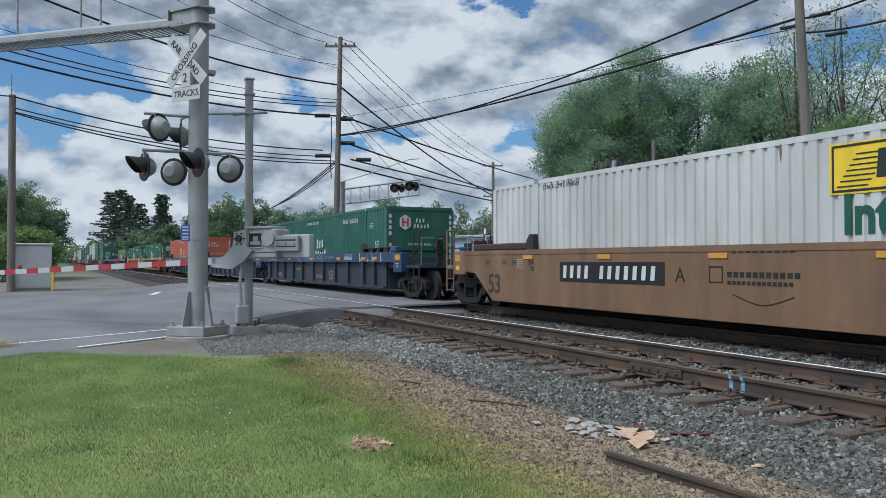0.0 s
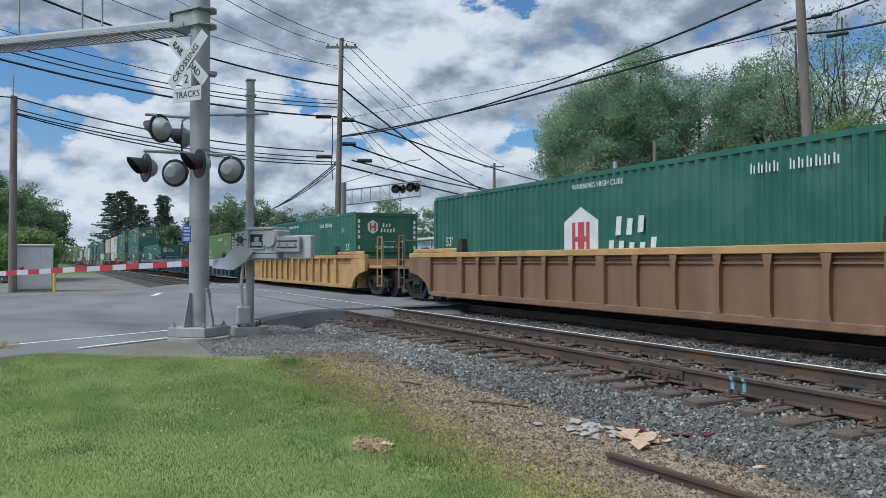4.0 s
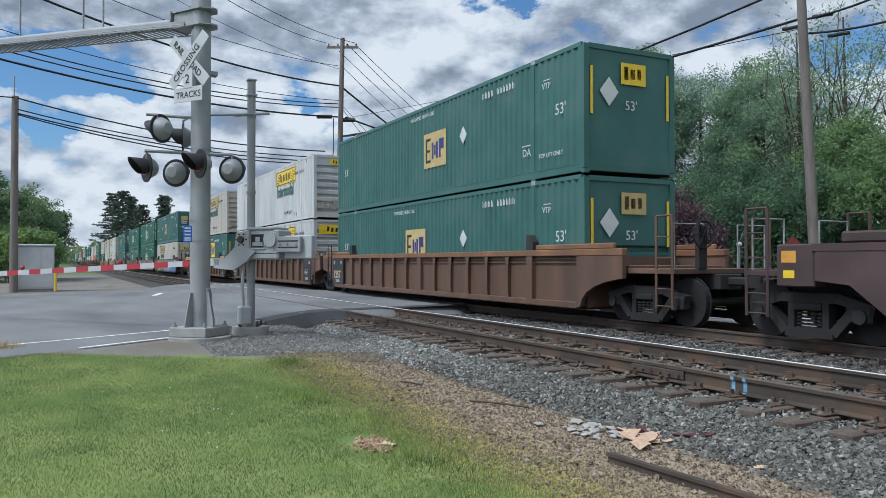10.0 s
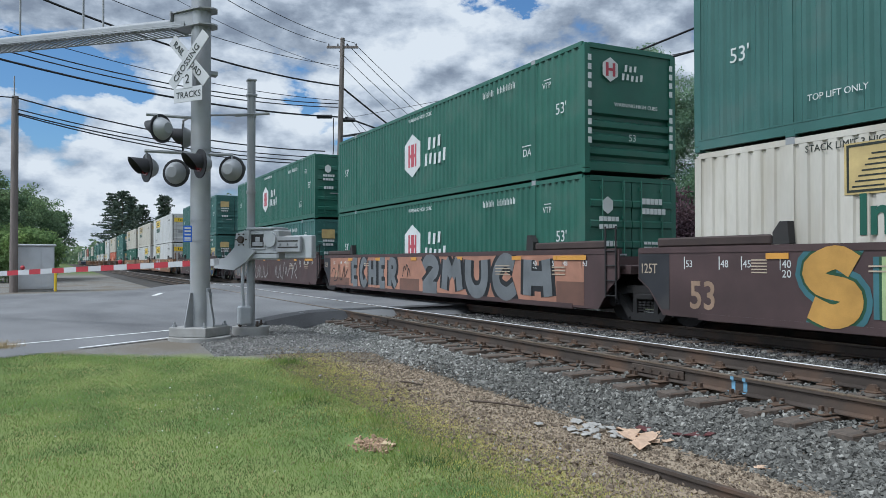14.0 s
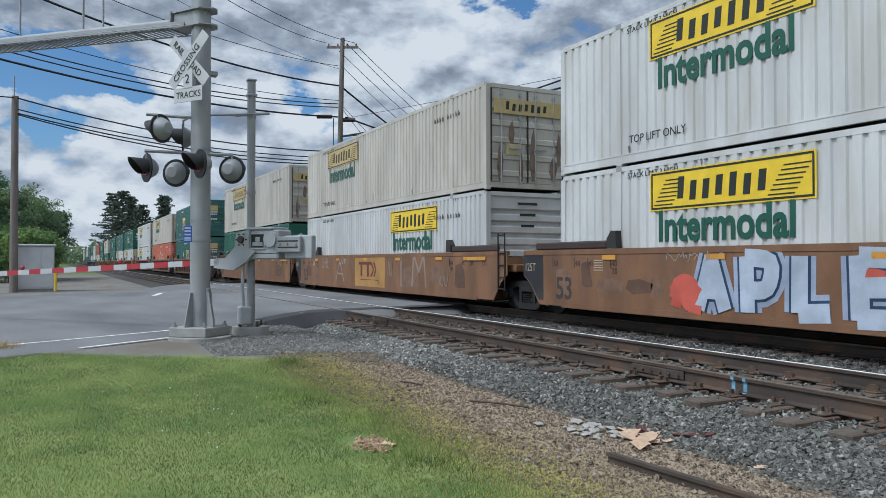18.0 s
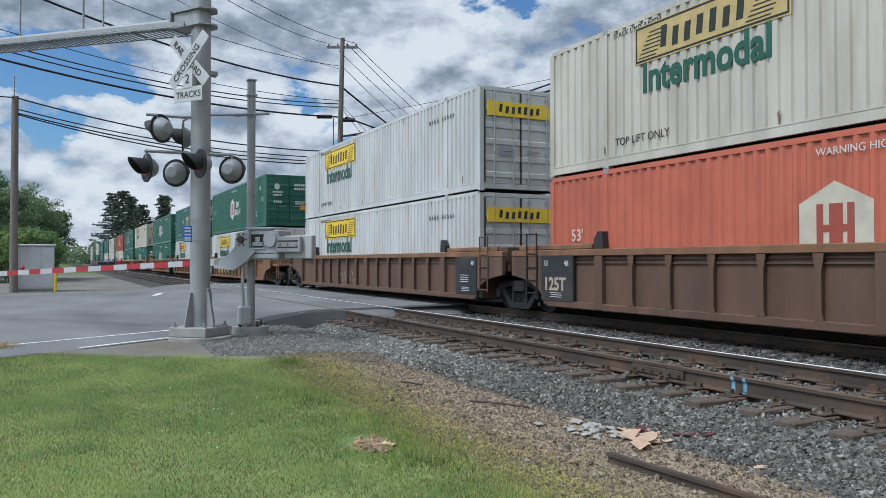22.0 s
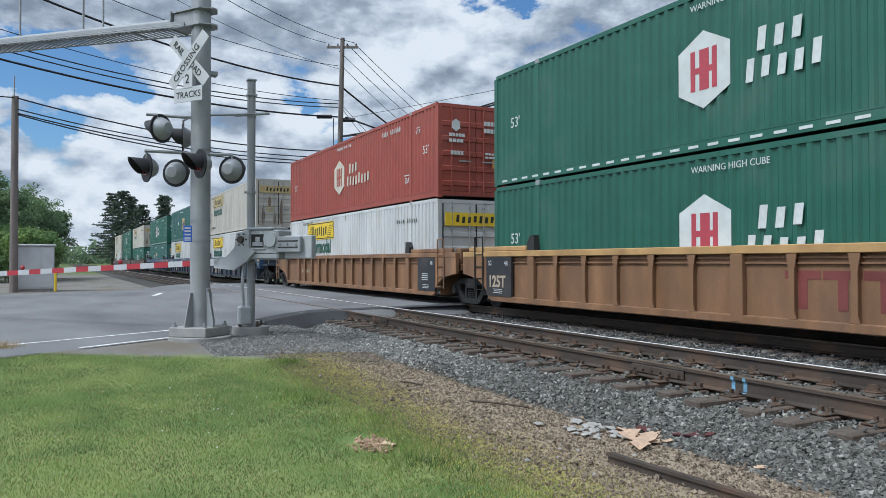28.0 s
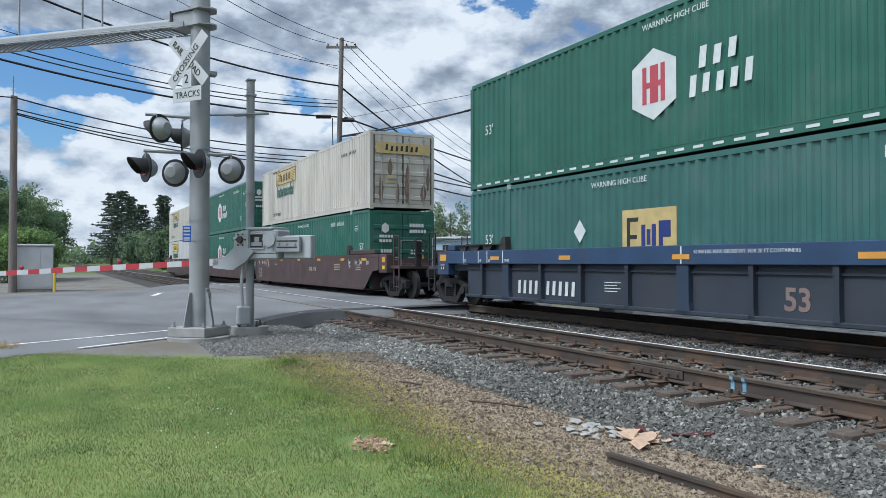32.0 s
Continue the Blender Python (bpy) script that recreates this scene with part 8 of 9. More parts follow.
for k, (x, y, h, r, mtl) in enumerate(((20.9, -23.6, 5.6, 2.2, L_SHADE), (23.8, -24.6, 6.0, 2.3, L_SHADE), (18.6, -23.6, 5.2, 2.0, L_SHADE), (16.4, -25.2, 6.2, 2.2, L_BRIGHT), (13.6, -25.5, 5.8, 2.4, L_BRIGHT), (18.6, -26.4, 7.6, 2.0, L_BRIGHT), (26.6, -23.2, 5.0, 2.0, L_SHADE), (12.0, -28, 7.5, 2.6, L_MID), (15.2, -28.5, 7.5, 2.4, L_MID))):
    tree((x, y), h, r, mtl, "dense leafy shrub behind the tracks", 40 + k, 190, 150, 0.07, 0.02, 4, 0.55, "shrub", 0.4, 0.1, name="shrub")
PLUM = "purple-leaved plum tree behind the crossing mast"
tree((21.83, -18.22), 5.15, 1.9, L_PLUM, PLUM, 61, 260, 120, 0.07, 0.1, 6, 0.5, hollow=0.35, trunk=0.13)
tree((19.89, -19.17), 3.9, 1.4, L_PLUM, PLUM, 62, 170, 110, 0.07, 0.08, 5, 0.5, hollow=0.35, trunk=0.12)
tree((19.05, -19.27), 2.9, 0.95, L_PLUM, "low purple-leaved plum bush", 63, 110, 90, 0.07, 0.05, 4, 0.42, hollow=0.3, trunk=0.08)
FARS = ((96.6, -41.6, 10.5, 5), (88.7, -46.2, 9.2, 4.4), (81.1, -50.2, 9.6, 4.4), (86, -55, 10.0, 4.5), (76, -52, 9.5, 4), (70, -48, 8.5, 4), (64, -50, 8.5, 4)) + tuple(
    (d * 0.8923 + d * b * -0.4515, d * -0.4515 - d * b * 0.8923, h, r) for d, b, h, r in ((112, -0.314, 10.4, 2.6), (105, -0.286, 10.9, 2.6), (118, -0.266, 11.4, 2.8), (120, -0.233, 11.5, 3.2), (125, -0.207, 10.5, 3.4), (128, -0.177, 10.7, 3.6), (124, -0.144, 10.9, 3.2), (118, -0.107, 9.2, 3.6), (136, -0.30, 10.5, 4.4)))
for k, (x, y, h, r) in enumerate(FARS):
    tree((x, y), h, r, L_FAR if k % 3 else L_DARK, "rounded green tree in the distance", 80 + k, 120, 62, 0.2, 0.05, 3, 0.9, hollow=0.4)
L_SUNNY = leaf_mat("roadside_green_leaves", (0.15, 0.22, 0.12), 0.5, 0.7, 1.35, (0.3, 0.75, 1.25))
L_LIME = leaf_mat("lime_green_leaves", (0.24, 0.34, 0.13), 0.48, 0.7, 1.35, (0.4, 0.75, 1.25))
for k, (x, y, h, r, mtl) in enumerate(((70.7, 3.0, 7.8, 3.3, L_SUNNY), (76.0, 1.2, 7.4, 2.4, L_SUNNY), (64.5, 5.2, 8.2, 3.4, L_SUNNY), (62.0, 2.9, 4.4, 2.0, L_LIME), (67.0, 1.5, 4.2, 1.8, L_LIME))):
    tree((x, y), h, r, mtl, "leafy tree beyond the relay cabin", 110 + k, 150, 110, 0.13, 0.06 if h < 6 else 0.16, 7, 0.7, hollow=0.4)
for k, (x, y, h, r) in enumerate(((40.2, -27.2, 2.9, 1.5), (47.9, -20.6, 2.6, 1.3), (36.5, -22.8, 2.2, 1.1), (150, -19, 8, 4), (175, -20, 9, 5), (200, -19, 10, 5), (235, -22, 11, 6), (270, -24, 12, 6))):
    tree((x, y), h, r, L_BRIGHT if k < 3 else L_FAR, "rounded green bush by the road", 130 + k, 90, 50, 0.14 if k < 3 else 0.4, 0.02, 3, 0.45 if k < 3 else 1.3, "bush", 0.35, 0.1, name="bush")


def pine(at, height, r, seed):
    """A pine with whorls of drooping boughs and a ragged outline."""
    g = np.random.default_rng(seed)
    t = thing("pine_tree", "tall dark pine with ragged boughs", "tree", pose(at[0], at[1], -0.4))
    bm = bmesh.new()
    tube(bm, [(0, 0, -0.1), (0, 0, height * 0.97)], height * 0.016, 0.04, sides=8)
    part("trunk", bm, M_BARK, t, "straight dark trunk")
    pts = []
    for k in range(25):
        z = height * (0.12 + 0.86 * k / 25)
        reach = r * (1.05 - 0.85 * (k / 25) ** 1.5) * g.uniform(0.5, 1.2)
        for j in range(8):
            a = g.uniform(0, 6.283)
            for q in np.linspace(0.25, 1, 6):
                pts.append((reach * q * math.cos(a), reach * q * math.sin(a), z + 0.35 * q * g.uniform(-0.5, 1.0)))
    v, f = leaves(np.array(pts), height * 0.025, 12, height * 0.013, seed + 1, 0.45)
    part("bough_mass", raw_mesh("bough_mass", v, f, L_PINE), None, t, "dark needle boughs")


for k, (x, y, h, r) in enumerate(((318, -19.0, 29, 8), (290, -20.5, 27.5, 7), (228, -18.6, 20.5, 4.2), (205, -19.2, 16.5, 4.0), (152, -18.0, 14.6, 3.6), (164, -19.5, 12.5, 3.4))):
    pine((x, y), h, r, 150 + k)
g = np.random.default_rng(9)
fp = np.stack([g.uniform(540, 700, 700), g.uniform(-220, 240, 700), g.uniform(-1, 13, 700)], 1)
v, f = leaves(fp, 5.0, 16, 2.2, 10)
tagged(new("far_woods", raw_mesh("far_woods", v, f, L_FAR)), "low green woods along the horizon", "woods", kind="stuff")


# ---- buildings and truck beyond the tracks ----
M_SHED = mat("pale_blue_siding", (0.30, 0.40, 0.52), 0.6, vary=0.1, scale=0.8, bump=0.05)
M_ROOF = mat("pale_metal_roof", (0.5, 0.52, 0.53), 0.5, vary=0.1, scale=1, bump=0.05)
M_TANWALL = mat("tan_shingle", (0.34, 0.26, 0.18), 0.85, vary=0.2, scale=2, bump=0.3)
M_GLASS = mat("dark_window_glass", (0.03, 0.04, 0.05), 0.08, vary=0.05, bump=0, spec=0.7)
M_TRUCKRED = mat("dark_red_cab_paint", (0.22, 0.02, 0.025), 0.3, vary=0.1, bump=0)


def build_shed():
    a, b = Vector((63.8, -29.0, 0)), Vector((53.6, -31.7, 0))
    L = (b - a).length
    ang = math.atan2(b.y - a.y, b.x - a.x)
    s = thing("metal_shed", "long pale blue metal shed with a low roof", "building", Matrix.Translation((a.x, a.y, -0.5)) @ Matrix.Rotation(ang, 4, "Z"))
    part("wall", boxes((0, L, 0, 2.4, 0, 3.7)), M_SHED, s, "ribbed pale blue wall")
    part("roof", boxes((-0.3, L + 0.3, -0.4, 2.7, 3.7, 3.88)), M_ROOF, s, "flat pale roof edge")
    for k in range(3):
        x = 1.6 + k * 2.9
        w = part("window", boxes((x, x + 1.0, -0.04, 0.02, 2.2, 3.2) if k % 3 else (x, x + 1.1, -0.04, 0.02, 0.3, 3.0)), M_GLASS, s)
        part("window_frame", boxes((x - 0.06, x + 1.16, -0.06, -0.04, 3.2, 3.28)), M_SIGNWHITE, w)
    for k in range(2):
        part("downpipe", tubes(([(3.0 + 5.5 * k, -0.08, 0), (3.0 + 5.5 * k, -0.08, 3.7)], 0.06)), M_ROOF, s)


def build_house():
    s = thing("house", "small tan house with a shingled gable roof", "house", Matrix.Translation((57.78, -41.74, -0.4)) @ Matrix.Rotation(radians(-36), 4, "Z") @ Matrix.Diagonal((1.15, 1.22, 1.22, 1)))
    part("wall", boxes((-2.4, 2.4, -1.6, 1.6, 0, 2.3)), M_TANWALL, s)
    bm = bmesh.new()
    prism(bm, ((-1.85, 2.2), (0, 3.35), (1.85, 2.2), (1.85, 2.3), (0, 3.47), (-1.85, 2.3)), "x", -2.6, 2.6)
    part("roof", bm, M_TANWALL, s, "brown shingle roof")
    bm = bmesh.new()
    prism(bm, ((-1.6, 2.3), (0, 3.3), (1.6, 2.3)), "x", -2.38, 2.38)
    part("gable", bm, M_TANWALL, s)
    w = part("window", boxes((-2.44, -2.4, -0.4, 0.4, 1.0, 1.9)), M_GLASS, s)


def build_trackside_signs():
    """A small brown-red diamond sign and a white-capped marker beyond the far track."""
    m = Matrix.Translation((13.71, -17.21, -0.3)) @ Matrix.Rotation(radians(-27), 4, "Z")
    s = thing("diamond_sign", "small dark red diamond sign on a thin post", "sign", m)
    part("post", boxes((-0.02, 0.02, -0.02, 0.02, 0, 1.9)), M_GALV, s)
    part("sign_plate", prism(bmesh.new(), ((0, 1.77), (0.22, 1.99), (0, 2.21), (-0.22, 1.99)), "x", -0.03, -0.022), mat("brown_red_sign", (0.14, 0.03, 0.025), 0.6, vary=0.2, bump=0), s, "dark red plate")
    s = thing("track_marker", "thin marker post with a white round cap", "marker", Matrix.Translation((14.34, -15.96, -0.3)))
    part("post", tubes(([(0, 0, 0), (0, 0, 1.95)], 0.025), sides=8), M_GALV, s)
    bm = bmesh.new()
    bmesh.ops.create_icosphere(bm, subdivisions=2, radius=0.075, matrix=Matrix.Translation((0, 0, 1.99)) @ Matrix.Diagonal((1, 1, 0.8, 1)))
    part("cap", bm, M_DECAL, s, "white round cap")
    part("whip", tubes(([(0, 0, 2.04), (-0.09, -0.19, 2.55)], 0.006), sides=5), M_GALV, s, "thin slanting whip")


def build_truck():
    s = thing("tractor_truck", "dark red highway tractor waiting beyond the crossing", "truck", Matrix.Translation((42.0, -25.2, -0.25)) @ Matrix.Rotation(radians(125), 4, "Z"))
    part("cab", boxes((-0.8, 1.2, -1.15, 1.15, 1.0, 2.75), bevel=0.12), M_TRUCKRED, s)
    part("bonnet", boxes((1.15, 2.9, -0.9, 0.9, 1.0, 1.9), bevel=0.15), M_TRUCKRED, s)
    part("windscreen", boxes((1.19, 1.225, -0.95, 0.95, 1.95, 2.55), bevel=0.01), M_GLASS, s)
    part("sun_visor", boxes((1.2, 1.45, -1.1, 1.1, 2.62, 2.72)), M_BLACK, s)
    for k in range(5):
        part("roof_lamp", boxes((1.0, 1.15, -0.9 + 0.42 * k, -0.78 + 0.42 * k, 2.75, 2.84), bevel=0.02), M_SIGNRED, s)
    for y in (-1.2, 1.2):
        part("exhaust_stack", tubes(([(-0.95, y, 0.9), (-0.95, y, 3.6)], 0.075), sides=10), M_WHITE_SHEEN, s, "chrome exhaust stack")
        part("mirror", boxes((1.25, 1.32, y * 1.25 - 0.12, y * 1.25 + 0.12, 1.9, 2.4)), M_BLACK, s)
    part("chassis", boxes((-4.5, 2.8, -0.45, 0.45, 0.75, 1.0)), M_BLACK, s)
    for x in (2.1, -2.6, -3.9):
        for y in (-1.0, 1.0):
            bm = bmesh.new()
            cyl(bm, (x, y, 0.52), (0, 1, 0), 0.52, 0.32, 20)
            w = part("wheel", bm, M_BLACK, s, "black truck tyre")
            bm = bmesh.new()
            cyl(bm, (x, y * 1.17, 0.52), (0, 1, 0), 0.28, 0.03, 16)
            part("rim", bm, M_GALV, w)


build_shed()
build_house()
build_trackside_signs()
build_truck()


# ---- lawn, stones and litter ----
def blades(x, y, z, height, width, seed, material, name, label, category):
    g = np.random.default_rng(seed)
    n = len(x)
    a = g.uniform(0, 6.283, n)
    dx, dy = np.cos(a) * width, np.sin(a) * width
    h = height * g.uniform(0.45, 1.2, n)
    lx, ly = g.normal(0, 0.5, n) * h, g.normal(0, 0.5, n) * h
    v = np.stack([np.stack([x - dx, y - dy, z - 0.008], 1), np.stack([x + dx, y + dy, z - 0.008], 1), np.stack([x + lx, y + ly, z + h], 1)], 1).reshape(-1, 3)
    ob = new(name, raw_mesh(name, v, np.arange(n * 3).reshape(-1, 3), material))
    return tagged(ob, label, category, kind="stuff")


GRASS = leaf_mat("lawn_grass", (0.14, 0.207, 0.062), 0.4, 0.8, 1.25, (1.6, 0.62, 1.36))
STRAW = leaf_mat("dry_grass", (0.36, 0.285, 0.165), 0.35, 0.65, 1.35, (2.0, 0.7, 1.3))
MOSS = leaf_mat("yellow_green_fringe", (0.44, 0.42, 0.135), 0.4, 0.7, 1.3, (2.2, 0.65, 1.25))
g = np.random.default_rng(21)
N = 680000
gx = 1.2 + 13.6 * g.random(N) ** 1.2
gy = g.uniform(-4.0, 7.5, N)
wob = np.array([noise.noise(Vector((a * 0.9, b * 0.9, 3.0))) for a, b in zip(gx[::20], gy[::20])]).repeat(20)[:N]
keep = (gy + 0.1 * np.maximum(0, gx - 7.0) + 0.75 * wob > -3.3 + g.normal(0, 0.2, N)) & (gx - 0.42 * gy + 0.5 * wob < 13.6) & (gy < 0.9 + gx * 0.42 + np.abs(g.normal(0, 0.6, N))) & (g.random(N) < ease(1.2, 3.4, gx))
keep &= ~(((gx - 6.5) / 0.42) ** 2 + ((gy + 2.52) / 0.22) ** 2 < 1 + g.normal(0, 0.3, N))
gx, gy = gx[keep], gy[keep]
blades(gx, gy, ground_z(gx, gy), 0.025, 0.003, 22, GRASS, "lawn_grass", "short mown green lawn beside the railway", "grass")
pick = g.random(len(gx)) < 0.1
edge = g.random(len(gx)) < 0.2 * ease(-1.9, -3.1, gy + 0.085 * (gx - 6.0))
blades(gx[edge] + 0.01, gy[edge], ground_z(gx[edge], gy[edge]) + 0.004, 0.024, 0.004, 27, MOSS, "lawn_fringe", "yellow-green blades of the lawn's worn edge", "grass")
blades(gx[pick] + 0.01, gy[pick], ground_z(gx[pick], gy[pick]), 0.026, 0.0045, 25, STRAW, "lawn_thatch", "pale dry blades in the lawn", "grass")
N = 60000
sx = g.uniform(0.5, 13.5, N)
sy = g.normal(-3.3, 0.34, N) - 0.1 * np.maximum(0, sx - 7.0)
blades(sx, sy, ground_z(sx, sy), 0.016, 0.0045, 28, MOSS, "lawn_fringe", "thin yellow-green fringe of the lawn", "grass")
N = 30000
sx, sy = g.uniform(2.5, 13.5, N), g.normal(-3.55, 0.42, N)
ok = sy > -4.7
blades(sx[ok], sy[ok], ground_z(sx[ok], sy[ok]), 0.02, 0.004, 23, STRAW, "dry_grass", "sparse dry grass on the bare earth strip", "grass")
# the same lawn goes on beside and behind the camera
N = 110000
bx, by = g.uniform(-9, 4.5, N), g.uniform(-3.3, 9.5, N)
ok = (bx < 2.6 + g.normal(0, 0.5, N)) | (by > 0.9 + bx * 0.42 + np.abs(g.normal(0, 0.4, N)))
blades(bx[ok], by[ok], ground_z(bx[ok], by[ok]), 0.05, 0.007, 29, GRASS, "lawn_grass", "short mown green lawn beside the railway", "grass")
# taller tufts
tx, ty = [], []
for (x, y, k, r) in ((12.0, -3.3, 260, 0.16), (7.4, -3.0, 120, 0.2), (9.0, -2.6, 200, 0.2), (5.9, -2.75, 300, 0.3)):
    tx.append(g.normal(x, r, k)), ty.append(g.normal(y, r, k))
tx, ty = np.concatenate(tx), np.concatenate(ty)
blades(tx, ty, ground_z(tx, ty), 0.10, 0.006, 24, GRASS, "grass_tufts", "tufts of longer grass at the lawn's edge", "grass")


def stones(x, y, z, size, seed, material, name, label, category="ballast"):
    """Angular crushed stones: jittered blocks."""
    g = np.random.default_rng(seed)
    n = len(x)
    cube = np.array([(i, j, k) for i in (-1, 1) for j in (-1, 1) for k in (-1, 1)], float)
    faces = np.array([(0, 1, 3, 2), (4, 6, 7, 5), (0, 4, 5, 1), (2, 3, 7, 6), (0, 2, 6, 4), (1, 5, 7, 3)])
    v = cube[None] * g.uniform(0.42, 1.15, (n, 1, 3)) + g.normal(0, 0.26, (n, 8, 3))
    q = g.normal(size=(n, 4))
    q /= np.linalg.norm(q, axis=1, keepdims=True)
    w, a, b, c = q.T
    R = np.stack([1 - 2 * (b * b + c * c), 2 * (a * b - c * w), 2 * (a * c + b * w), 2 * (a * b + c * w), 1 - 2 * (a * a + c * c), 2 * (b * c - a * w), 2 * (a * c - b * w), 2 * (b * c + a * w), 1 - 2 * (a * a + b * b)], 1).reshape(n, 3, 3)
    v = np.einsum("nij,nkj->nki", R, v) * (size * np.clip(g.lognormal(0, 0.26, n), 0.5, 1.6))[:, None, None]
    v[:, :, 2] *= 0.95
    v = v + np.stack([x, y, z + g.normal(0, size * 0.75, n)], 1)[:, None]
    f = (faces[None] + (np.arange(n) * 8)[:, None, None]).reshape(-1, 4)
    ob = new(name, raw_mesh(name, v.reshape(-1, 3), f, material))
    return tagged(ob, label, category, kind="stuff")


def on_bed(n, x0, x1, y0, y1, seed):
    g = np.random.default_rng(seed)
    x = x0 + (x1 - x0) * g.random(n) ** 1.25
    y = g.uniform(y0, y1, n)
    return x, y


x, y = on_bed(112000, 1.5, 18.6, -6.05, -4.55, 31)
edge = np.interp(x, (3, 5, 7, 9, 11, 13, 14.5, 18), (-4.9, -5.05, -5.1, -5.15, -5.4, -5.2, -4.75, -4.6)) + 0.07 * np.sin(x * 2.3) + 0.05 * np.sin(x * 5.1)
ok = y < edge + np.random.default_rng(1).gamma(1.1, 0.13, len(x))
ok &= ~((abs((x + 6.0 + 0.27) % 0.54 - 0.27) < 0.145) & (y < NEAR_TRACK + 1.44)) | (np.random.default_rng(3).random(len(x)) < 0.04)
x, y = x[ok], y[ok]
M_DUSTY = mat("dusty_ballast_stone", (0.255, 0.25, 0.23), 0.92, vary=0.3, scale=12, bump=0.3, island=0.9)
dusty = np.random.default_rng(6).random(len(x)) < ease(7.5, 13.5, x)
stones(x[~dusty], y[~dusty], bed_z(y[~dusty]) + 0.006, 0.0155, 32, M_STONE, "ballast_stones", "loose angular grey ballast on the track shoulder")
stones(x[dusty], y[dusty], bed_z(y[dusty]) + 0.006, 0.0155, 41, M_DUSTY, "ballast_stones", "dusty pale ballast near the crossing")
x, y = on_bed(120000, 1.5, 18.4, -13.6, -6.0, 33)
near_rail = np.minimum.reduce([abs(y - (c + s * RAIL_GAUGE)) for c in (NEAR_TRACK, FAR_TRACK) for s in (1, -1)])
ok = near_rail > 0.1
x, y = x[ok], y[ok]
tie_x = abs((x + 6.0 + 0.27) % 0.54 - 0.27)
on_tie = (tie_x < 0.13) & (np.minimum(abs(y - NEAR_TRACK), abs(y - FAR_TRACK)) < 1.4)
ok = ~on_tie | (np.random.default_rng(2).random(len(x)) < 0.07)
x, y, on_tie = x[ok], y[ok], on_tie[ok]
# far-track stones: oil stain plus the train's shade, both put into the colour
M_OILY_SHADED = mat("oil_stained_ballast_stone", (0.075, 0.072, 0.07), 0.85, vary=0.35, scale=12, bump=0.3, island=0.9)
oily_shaded = np.random.default_rng(8).random(len(x)) < ease(-9.3, -10.2, y)
for kind, mtl, words, sd in ((~oily_shaded, M_STONE, "grey ballast between the ties", 34), (oily_shaded, M_OILY_SHADED, "oil-stained ballast under the far track, darkened for the train's shade", 53)):
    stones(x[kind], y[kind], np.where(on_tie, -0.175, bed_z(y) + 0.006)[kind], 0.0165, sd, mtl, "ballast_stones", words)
M_GRIT = mat("pale_gravel", (0.25, 0.243, 0.228), 0.92, vary=0.3, scale=12, bump=0.3, island=0.8)
g2 = np.random.default_rng(51)
x, y = g2.uniform(-12, 1.7, 26000), g2.uniform(-13.4, -4.6, 26000)
ok = np.minimum.reduce([abs(y - (c + s * RAIL_GAUGE)) for c in (NEAR_TRACK, FAR_TRACK) for s in (1, -1)]) > 0.1
stones(x[ok], y[ok], bed_z(y[ok]) + 0.008, 0.027, 52, M_STONE, "ballast_stones", "loose angular grey ballast along the tracks")
x, y = on_bed(30000, 12.8, 18.2, -5.2, -2.3, 35)
ok = (x < np.interp(y, *zip(*sorted(ROAD_RIGHT))) + 0.1) & (x - 0.42 * y > 13.5)
stones(x[ok], y[ok], ground_z(x[ok], y[ok]) + 0.003, 0.0105, 36, M_GRIT, "gravel", "small gravel round the signal footings")
M_CRUMB = mat("earth_crumbs", (0.215, 0.168, 0.122), 0.95, vary=0.2, scale=12, bump=0.2, island=0.6)
x, y = on_bed(30000, 2.5, 13.5, -5.55, -3.1, 39)
stones(x, y, np.maximum(ground_z(x, y), np.where(y < -4.5, bed_z(y), -9)) + 0.003, 0.0065, 40, M_CRUMB, "earth_crumbs", "crumbs of earth and chips on the bare strip", "earth")
M_CLOVER = mat("white_clover", (0.66, 0.67, 0.60), 0.8, vary=0.1, bump=0)
x, y = g.normal(8.6, 1.3, 60), g.normal(-1.5, 0.7, 60)
ok = (y > -2.9) & (x > 4) & (x - 0.42 * y < 13.2)
stones(x[ok], y[ok], ground_z(x[ok], y[ok]) + 0.03, 0.0045, 42, M_CLOVER, "clover_flowers", "tiny white clover flowers in the lawn", "flower")
x, y = g.normal(6.42, 0.12, 420), g.normal(-2.56, 0.07, 420)
stones(x, y, ground_z(x, y) + 0.012, 0.011, 43, mat("reddish_earth", (0.42, 0.285, 0.185), 0.95, vary=0.3, scale=9, bump=0.3, island=0.5), "dug_earth", "small heap of reddish dug earth", "earth")
x, y = on_bed(1500, 3.0, 13.0, -5.2, -3.4, 37)
stones(x, y, np.maximum(ground_z(x, y), np.where(y < -4.5, bed_z(y), -9)) + 0.004, 0.014, 38, M_CRUMB, "gravel", "scattered pebbles on the bare earth")

# a spare rail lying in the grass, litter and odds and ends
spare = thing("spare_rail", "rusty length of spare rail lying on the ground", "rail", Matrix.Translation((5.02, -4.07, -0.33)) @ Matrix.Rotation(math.atan2(-0.12, -1.4), 4, "Z") @ Matrix.Diagonal((1, 0.72, 0.72, 1)))
part("rail_body", rail_mesh(7.5, M_RAIL), None, spare)
M_CARD = mat("wet_cardboard", (0.52, 0.36, 0.25), 0.9, vary=0.25, scale=6, bump=0.3)
M_PAPER = mat("dirty_paper_scrap", (0.34, 0.325, 0.30), 0.85, vary=0.25, scale=6, bump=0.2)
M_MAROONBIT = mat("dark_red_scrap", (0.10, 0.03, 0.03), 0.6, vary=0.25, scale=6, bump=0.2)
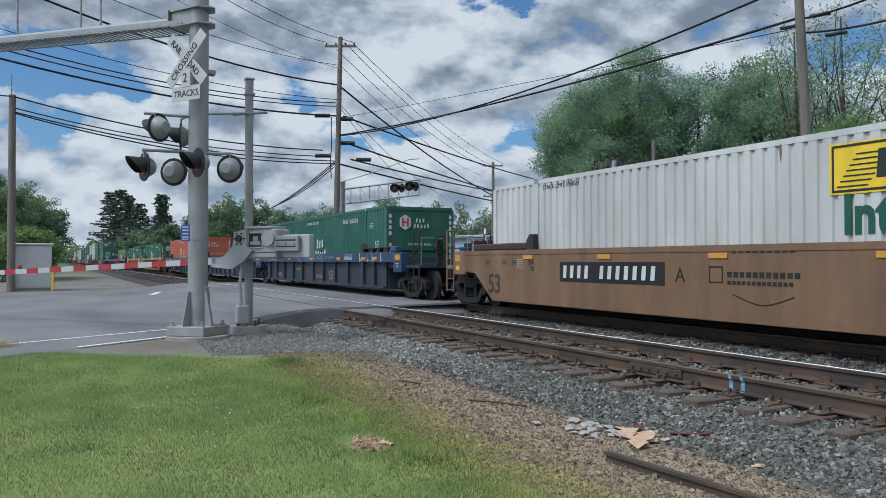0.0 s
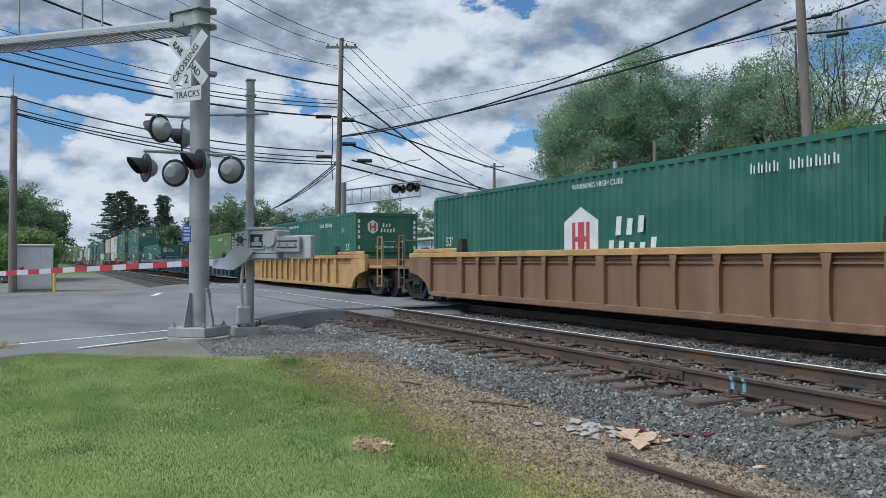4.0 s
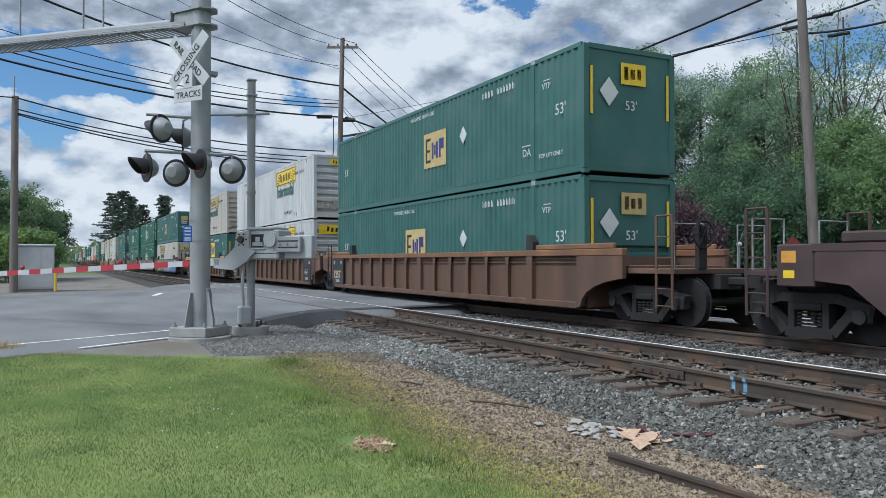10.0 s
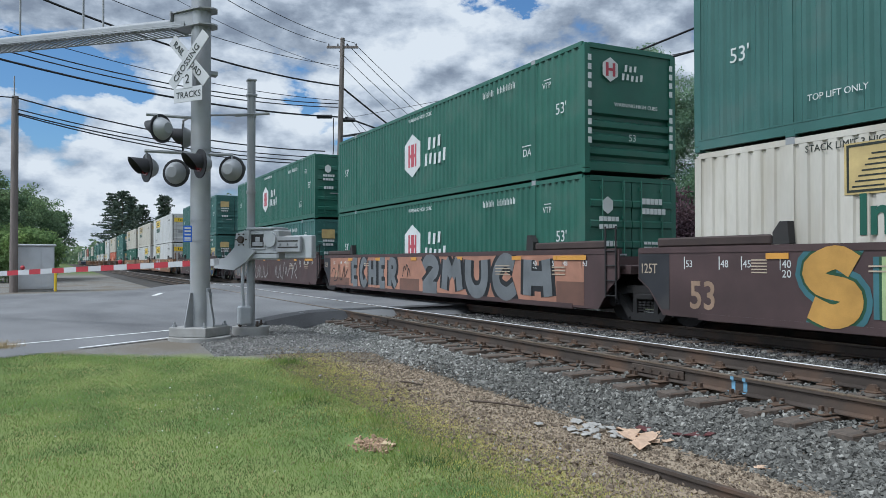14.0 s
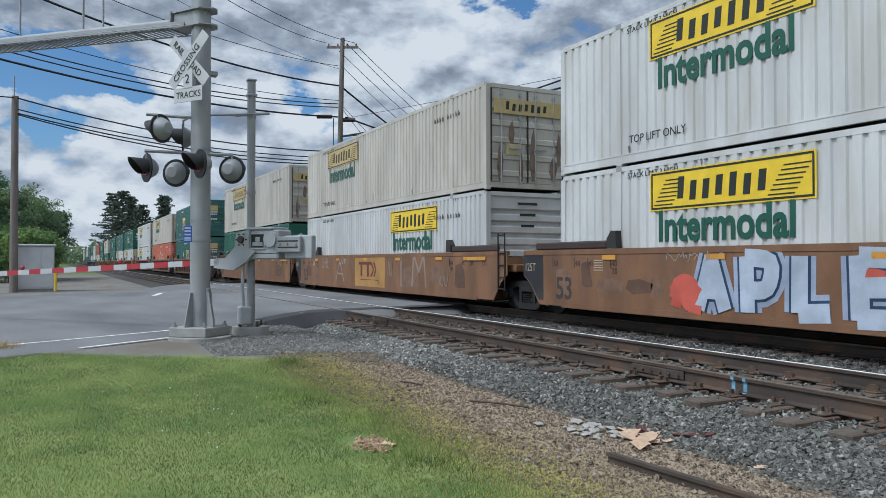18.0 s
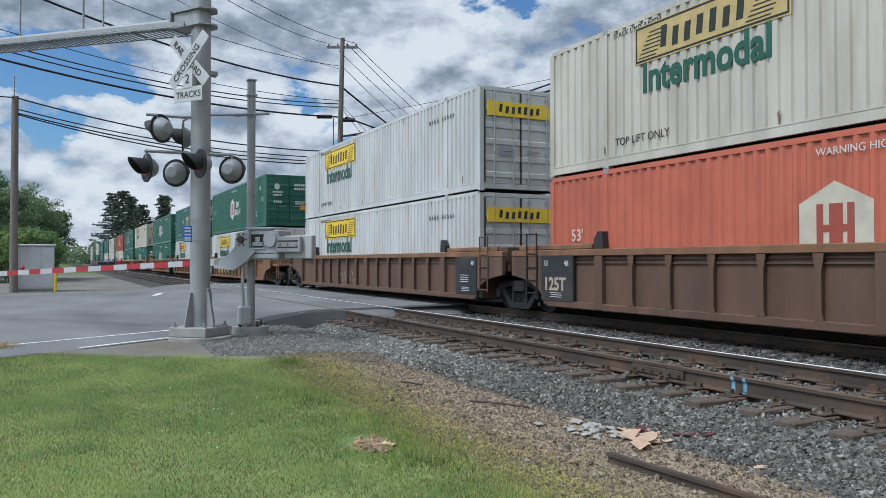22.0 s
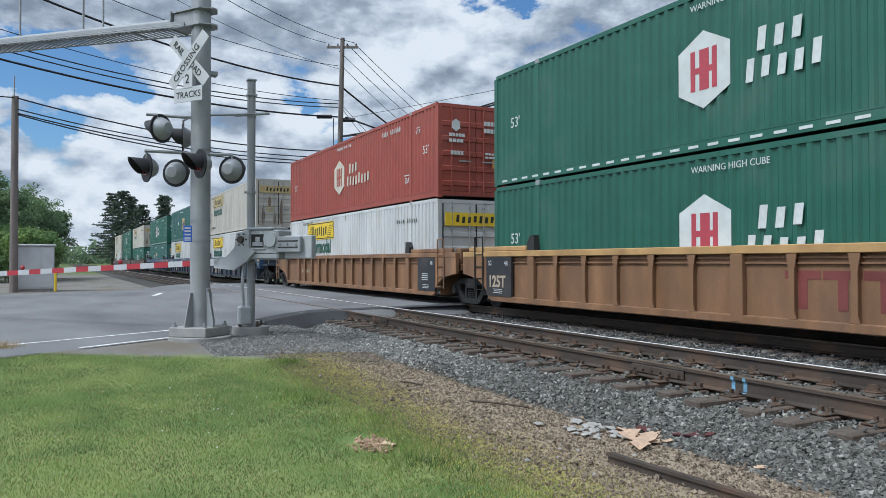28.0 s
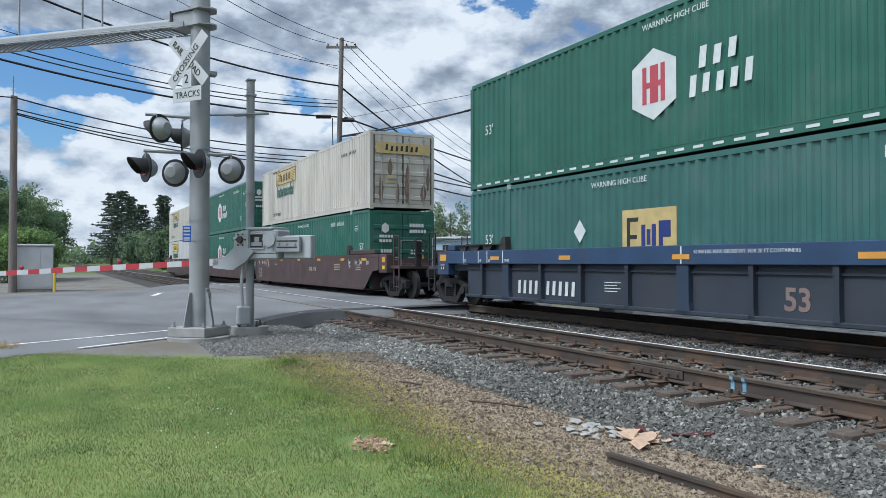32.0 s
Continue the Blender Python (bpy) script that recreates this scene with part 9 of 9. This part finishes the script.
r = random.Random(77)


def scrap(name, label, x, y, size, material, category="litter"):
    bm = bmesh.new()
    n = 7
    ring = []
    for k in range(n):
        a = 6.283 * k / n + r.uniform(-0.3, 0.3)
        d = size * r.uniform(0.78, 1.0)
        ring.append((d * math.cos(a), 0.7 * d * math.sin(a)))
    top = [bm.verts.new((u, v, 0.012 + r.uniform(0, size * 0.35))) for u, v in ring]
    low = [bm.verts.new((q.co.x, q.co.y, q.co.z - 0.006)) for q in top]
    c0, c1 = bm.verts.new((0, 0, 0.03 + size * 0.1)), bm.verts.new((0, 0, 0.022 + size * 0.1))
    for k in range(n):
        j = (k + 1) % n
        bm.faces.new((top[k], top[j], c0))
        bm.faces.new((low[j], low[k], c1))
        bm.faces.new((top[j], top[k], low[k], low[j]))
    z = max(float(ground_z(x, y)), float(bed_z(y)) if y < -4.5 else -9)
    thing(name, label, category, Matrix.Translation((x, y, z + 0.004)) @ Matrix.Rotation(r.uniform(0, 6.28), 4, "Z"), "litter by the track", bm=bm, material=material)


for k in range(9):
    scrap("cardboard_scrap", "torn tan cardboard scrap on the ballast edge", r.gauss(5.55, 0.13), r.gauss(-4.82, 0.10), r.uniform(0.09, 0.19), M_CARD)
for k in range(34):
    scrap("paper_scrap", "dirty pale paper scrap on the ballast edge", r.gauss(5.95, 0.22), r.gauss(-4.68, 0.15), r.uniform(0.035, 0.09), M_PAPER)
for (x, y, s) in ((5.75, -5.12, 0.13), (5.28, -5.28, 0.14), (5.18, -5.36, 0.1), (5.4, -5.2, 0.1)):
    scrap("dark_scrap", "dark red plastic scrap among the stones", x, y, s, M_MAROONBIT)
scrap("brick_fragment", "broken reddish brick fragment on the stones", 4.32, -5.05, 0.11, M_CARD)
for k in range(16):
    scrap("paper_scrap", "dirty pale paper scrap on the bare earth", r.uniform(4.5, 11), r.gauss(-3.9, 0.35), r.uniform(0.012, 0.03), M_PAPER)
scrap("bark_chunk", "pale dry bark chunk on the lawn", 6.35, -2.66, 0.09, mat("pale_bark", (0.5, 0.38, 0.24), 0.9, vary=0.25, scale=9, bump=0.3))
for (a, b) in (((7.9, -4.35), (7.25, -4.75)), ((9.6, -4.2), (9.2, -4.35))):
    bm = tubes(([(a[0], a[1], -0.40), ((a[0] + b[0]) / 2, (a[1] + b[1]) / 2 + 0.03, -0.385), (b[0], b[1], -0.40)], 0.012), sides=5)
    thing("stick", "dry broken stick on the bare earth", "stick", bm=bm, material=M_BARK)
M_BLUESPRAY = mat("faded_blue_spray_paint", (0.15, 0.30, 0.42), 0.7, vary=0.3, scale=20, bump=0)
for x in (5.98, 5.82):
    ya = NEAR_TRACK + RAIL_GAUGE
    part("paint_mark", boxes((x - 0.025, x + 0.025, ya + 0.011, ya + 0.014, -0.155, -0.05), (x - 0.022, x + 0.022, ya + 0.036, ya + 0.039, -0.042, -0.004), (x - 0.035, x + 0.035, ya + 0.02, ya + 0.07, -0.168, -0.162)), M_BLUESPRAY, TRACK_NEAR, "faded blue sprayed mark on the rail")
tx, ty = g.normal(14.75, 0.16, 700), g.normal(0.85, 0.16, 700)
blades(tx, ty, ground_z(tx, ty), 0.2, 0.006, 26, STRAW, "dry_tuft", "clump of tall dry grass at the kerb", "grass")


motions()
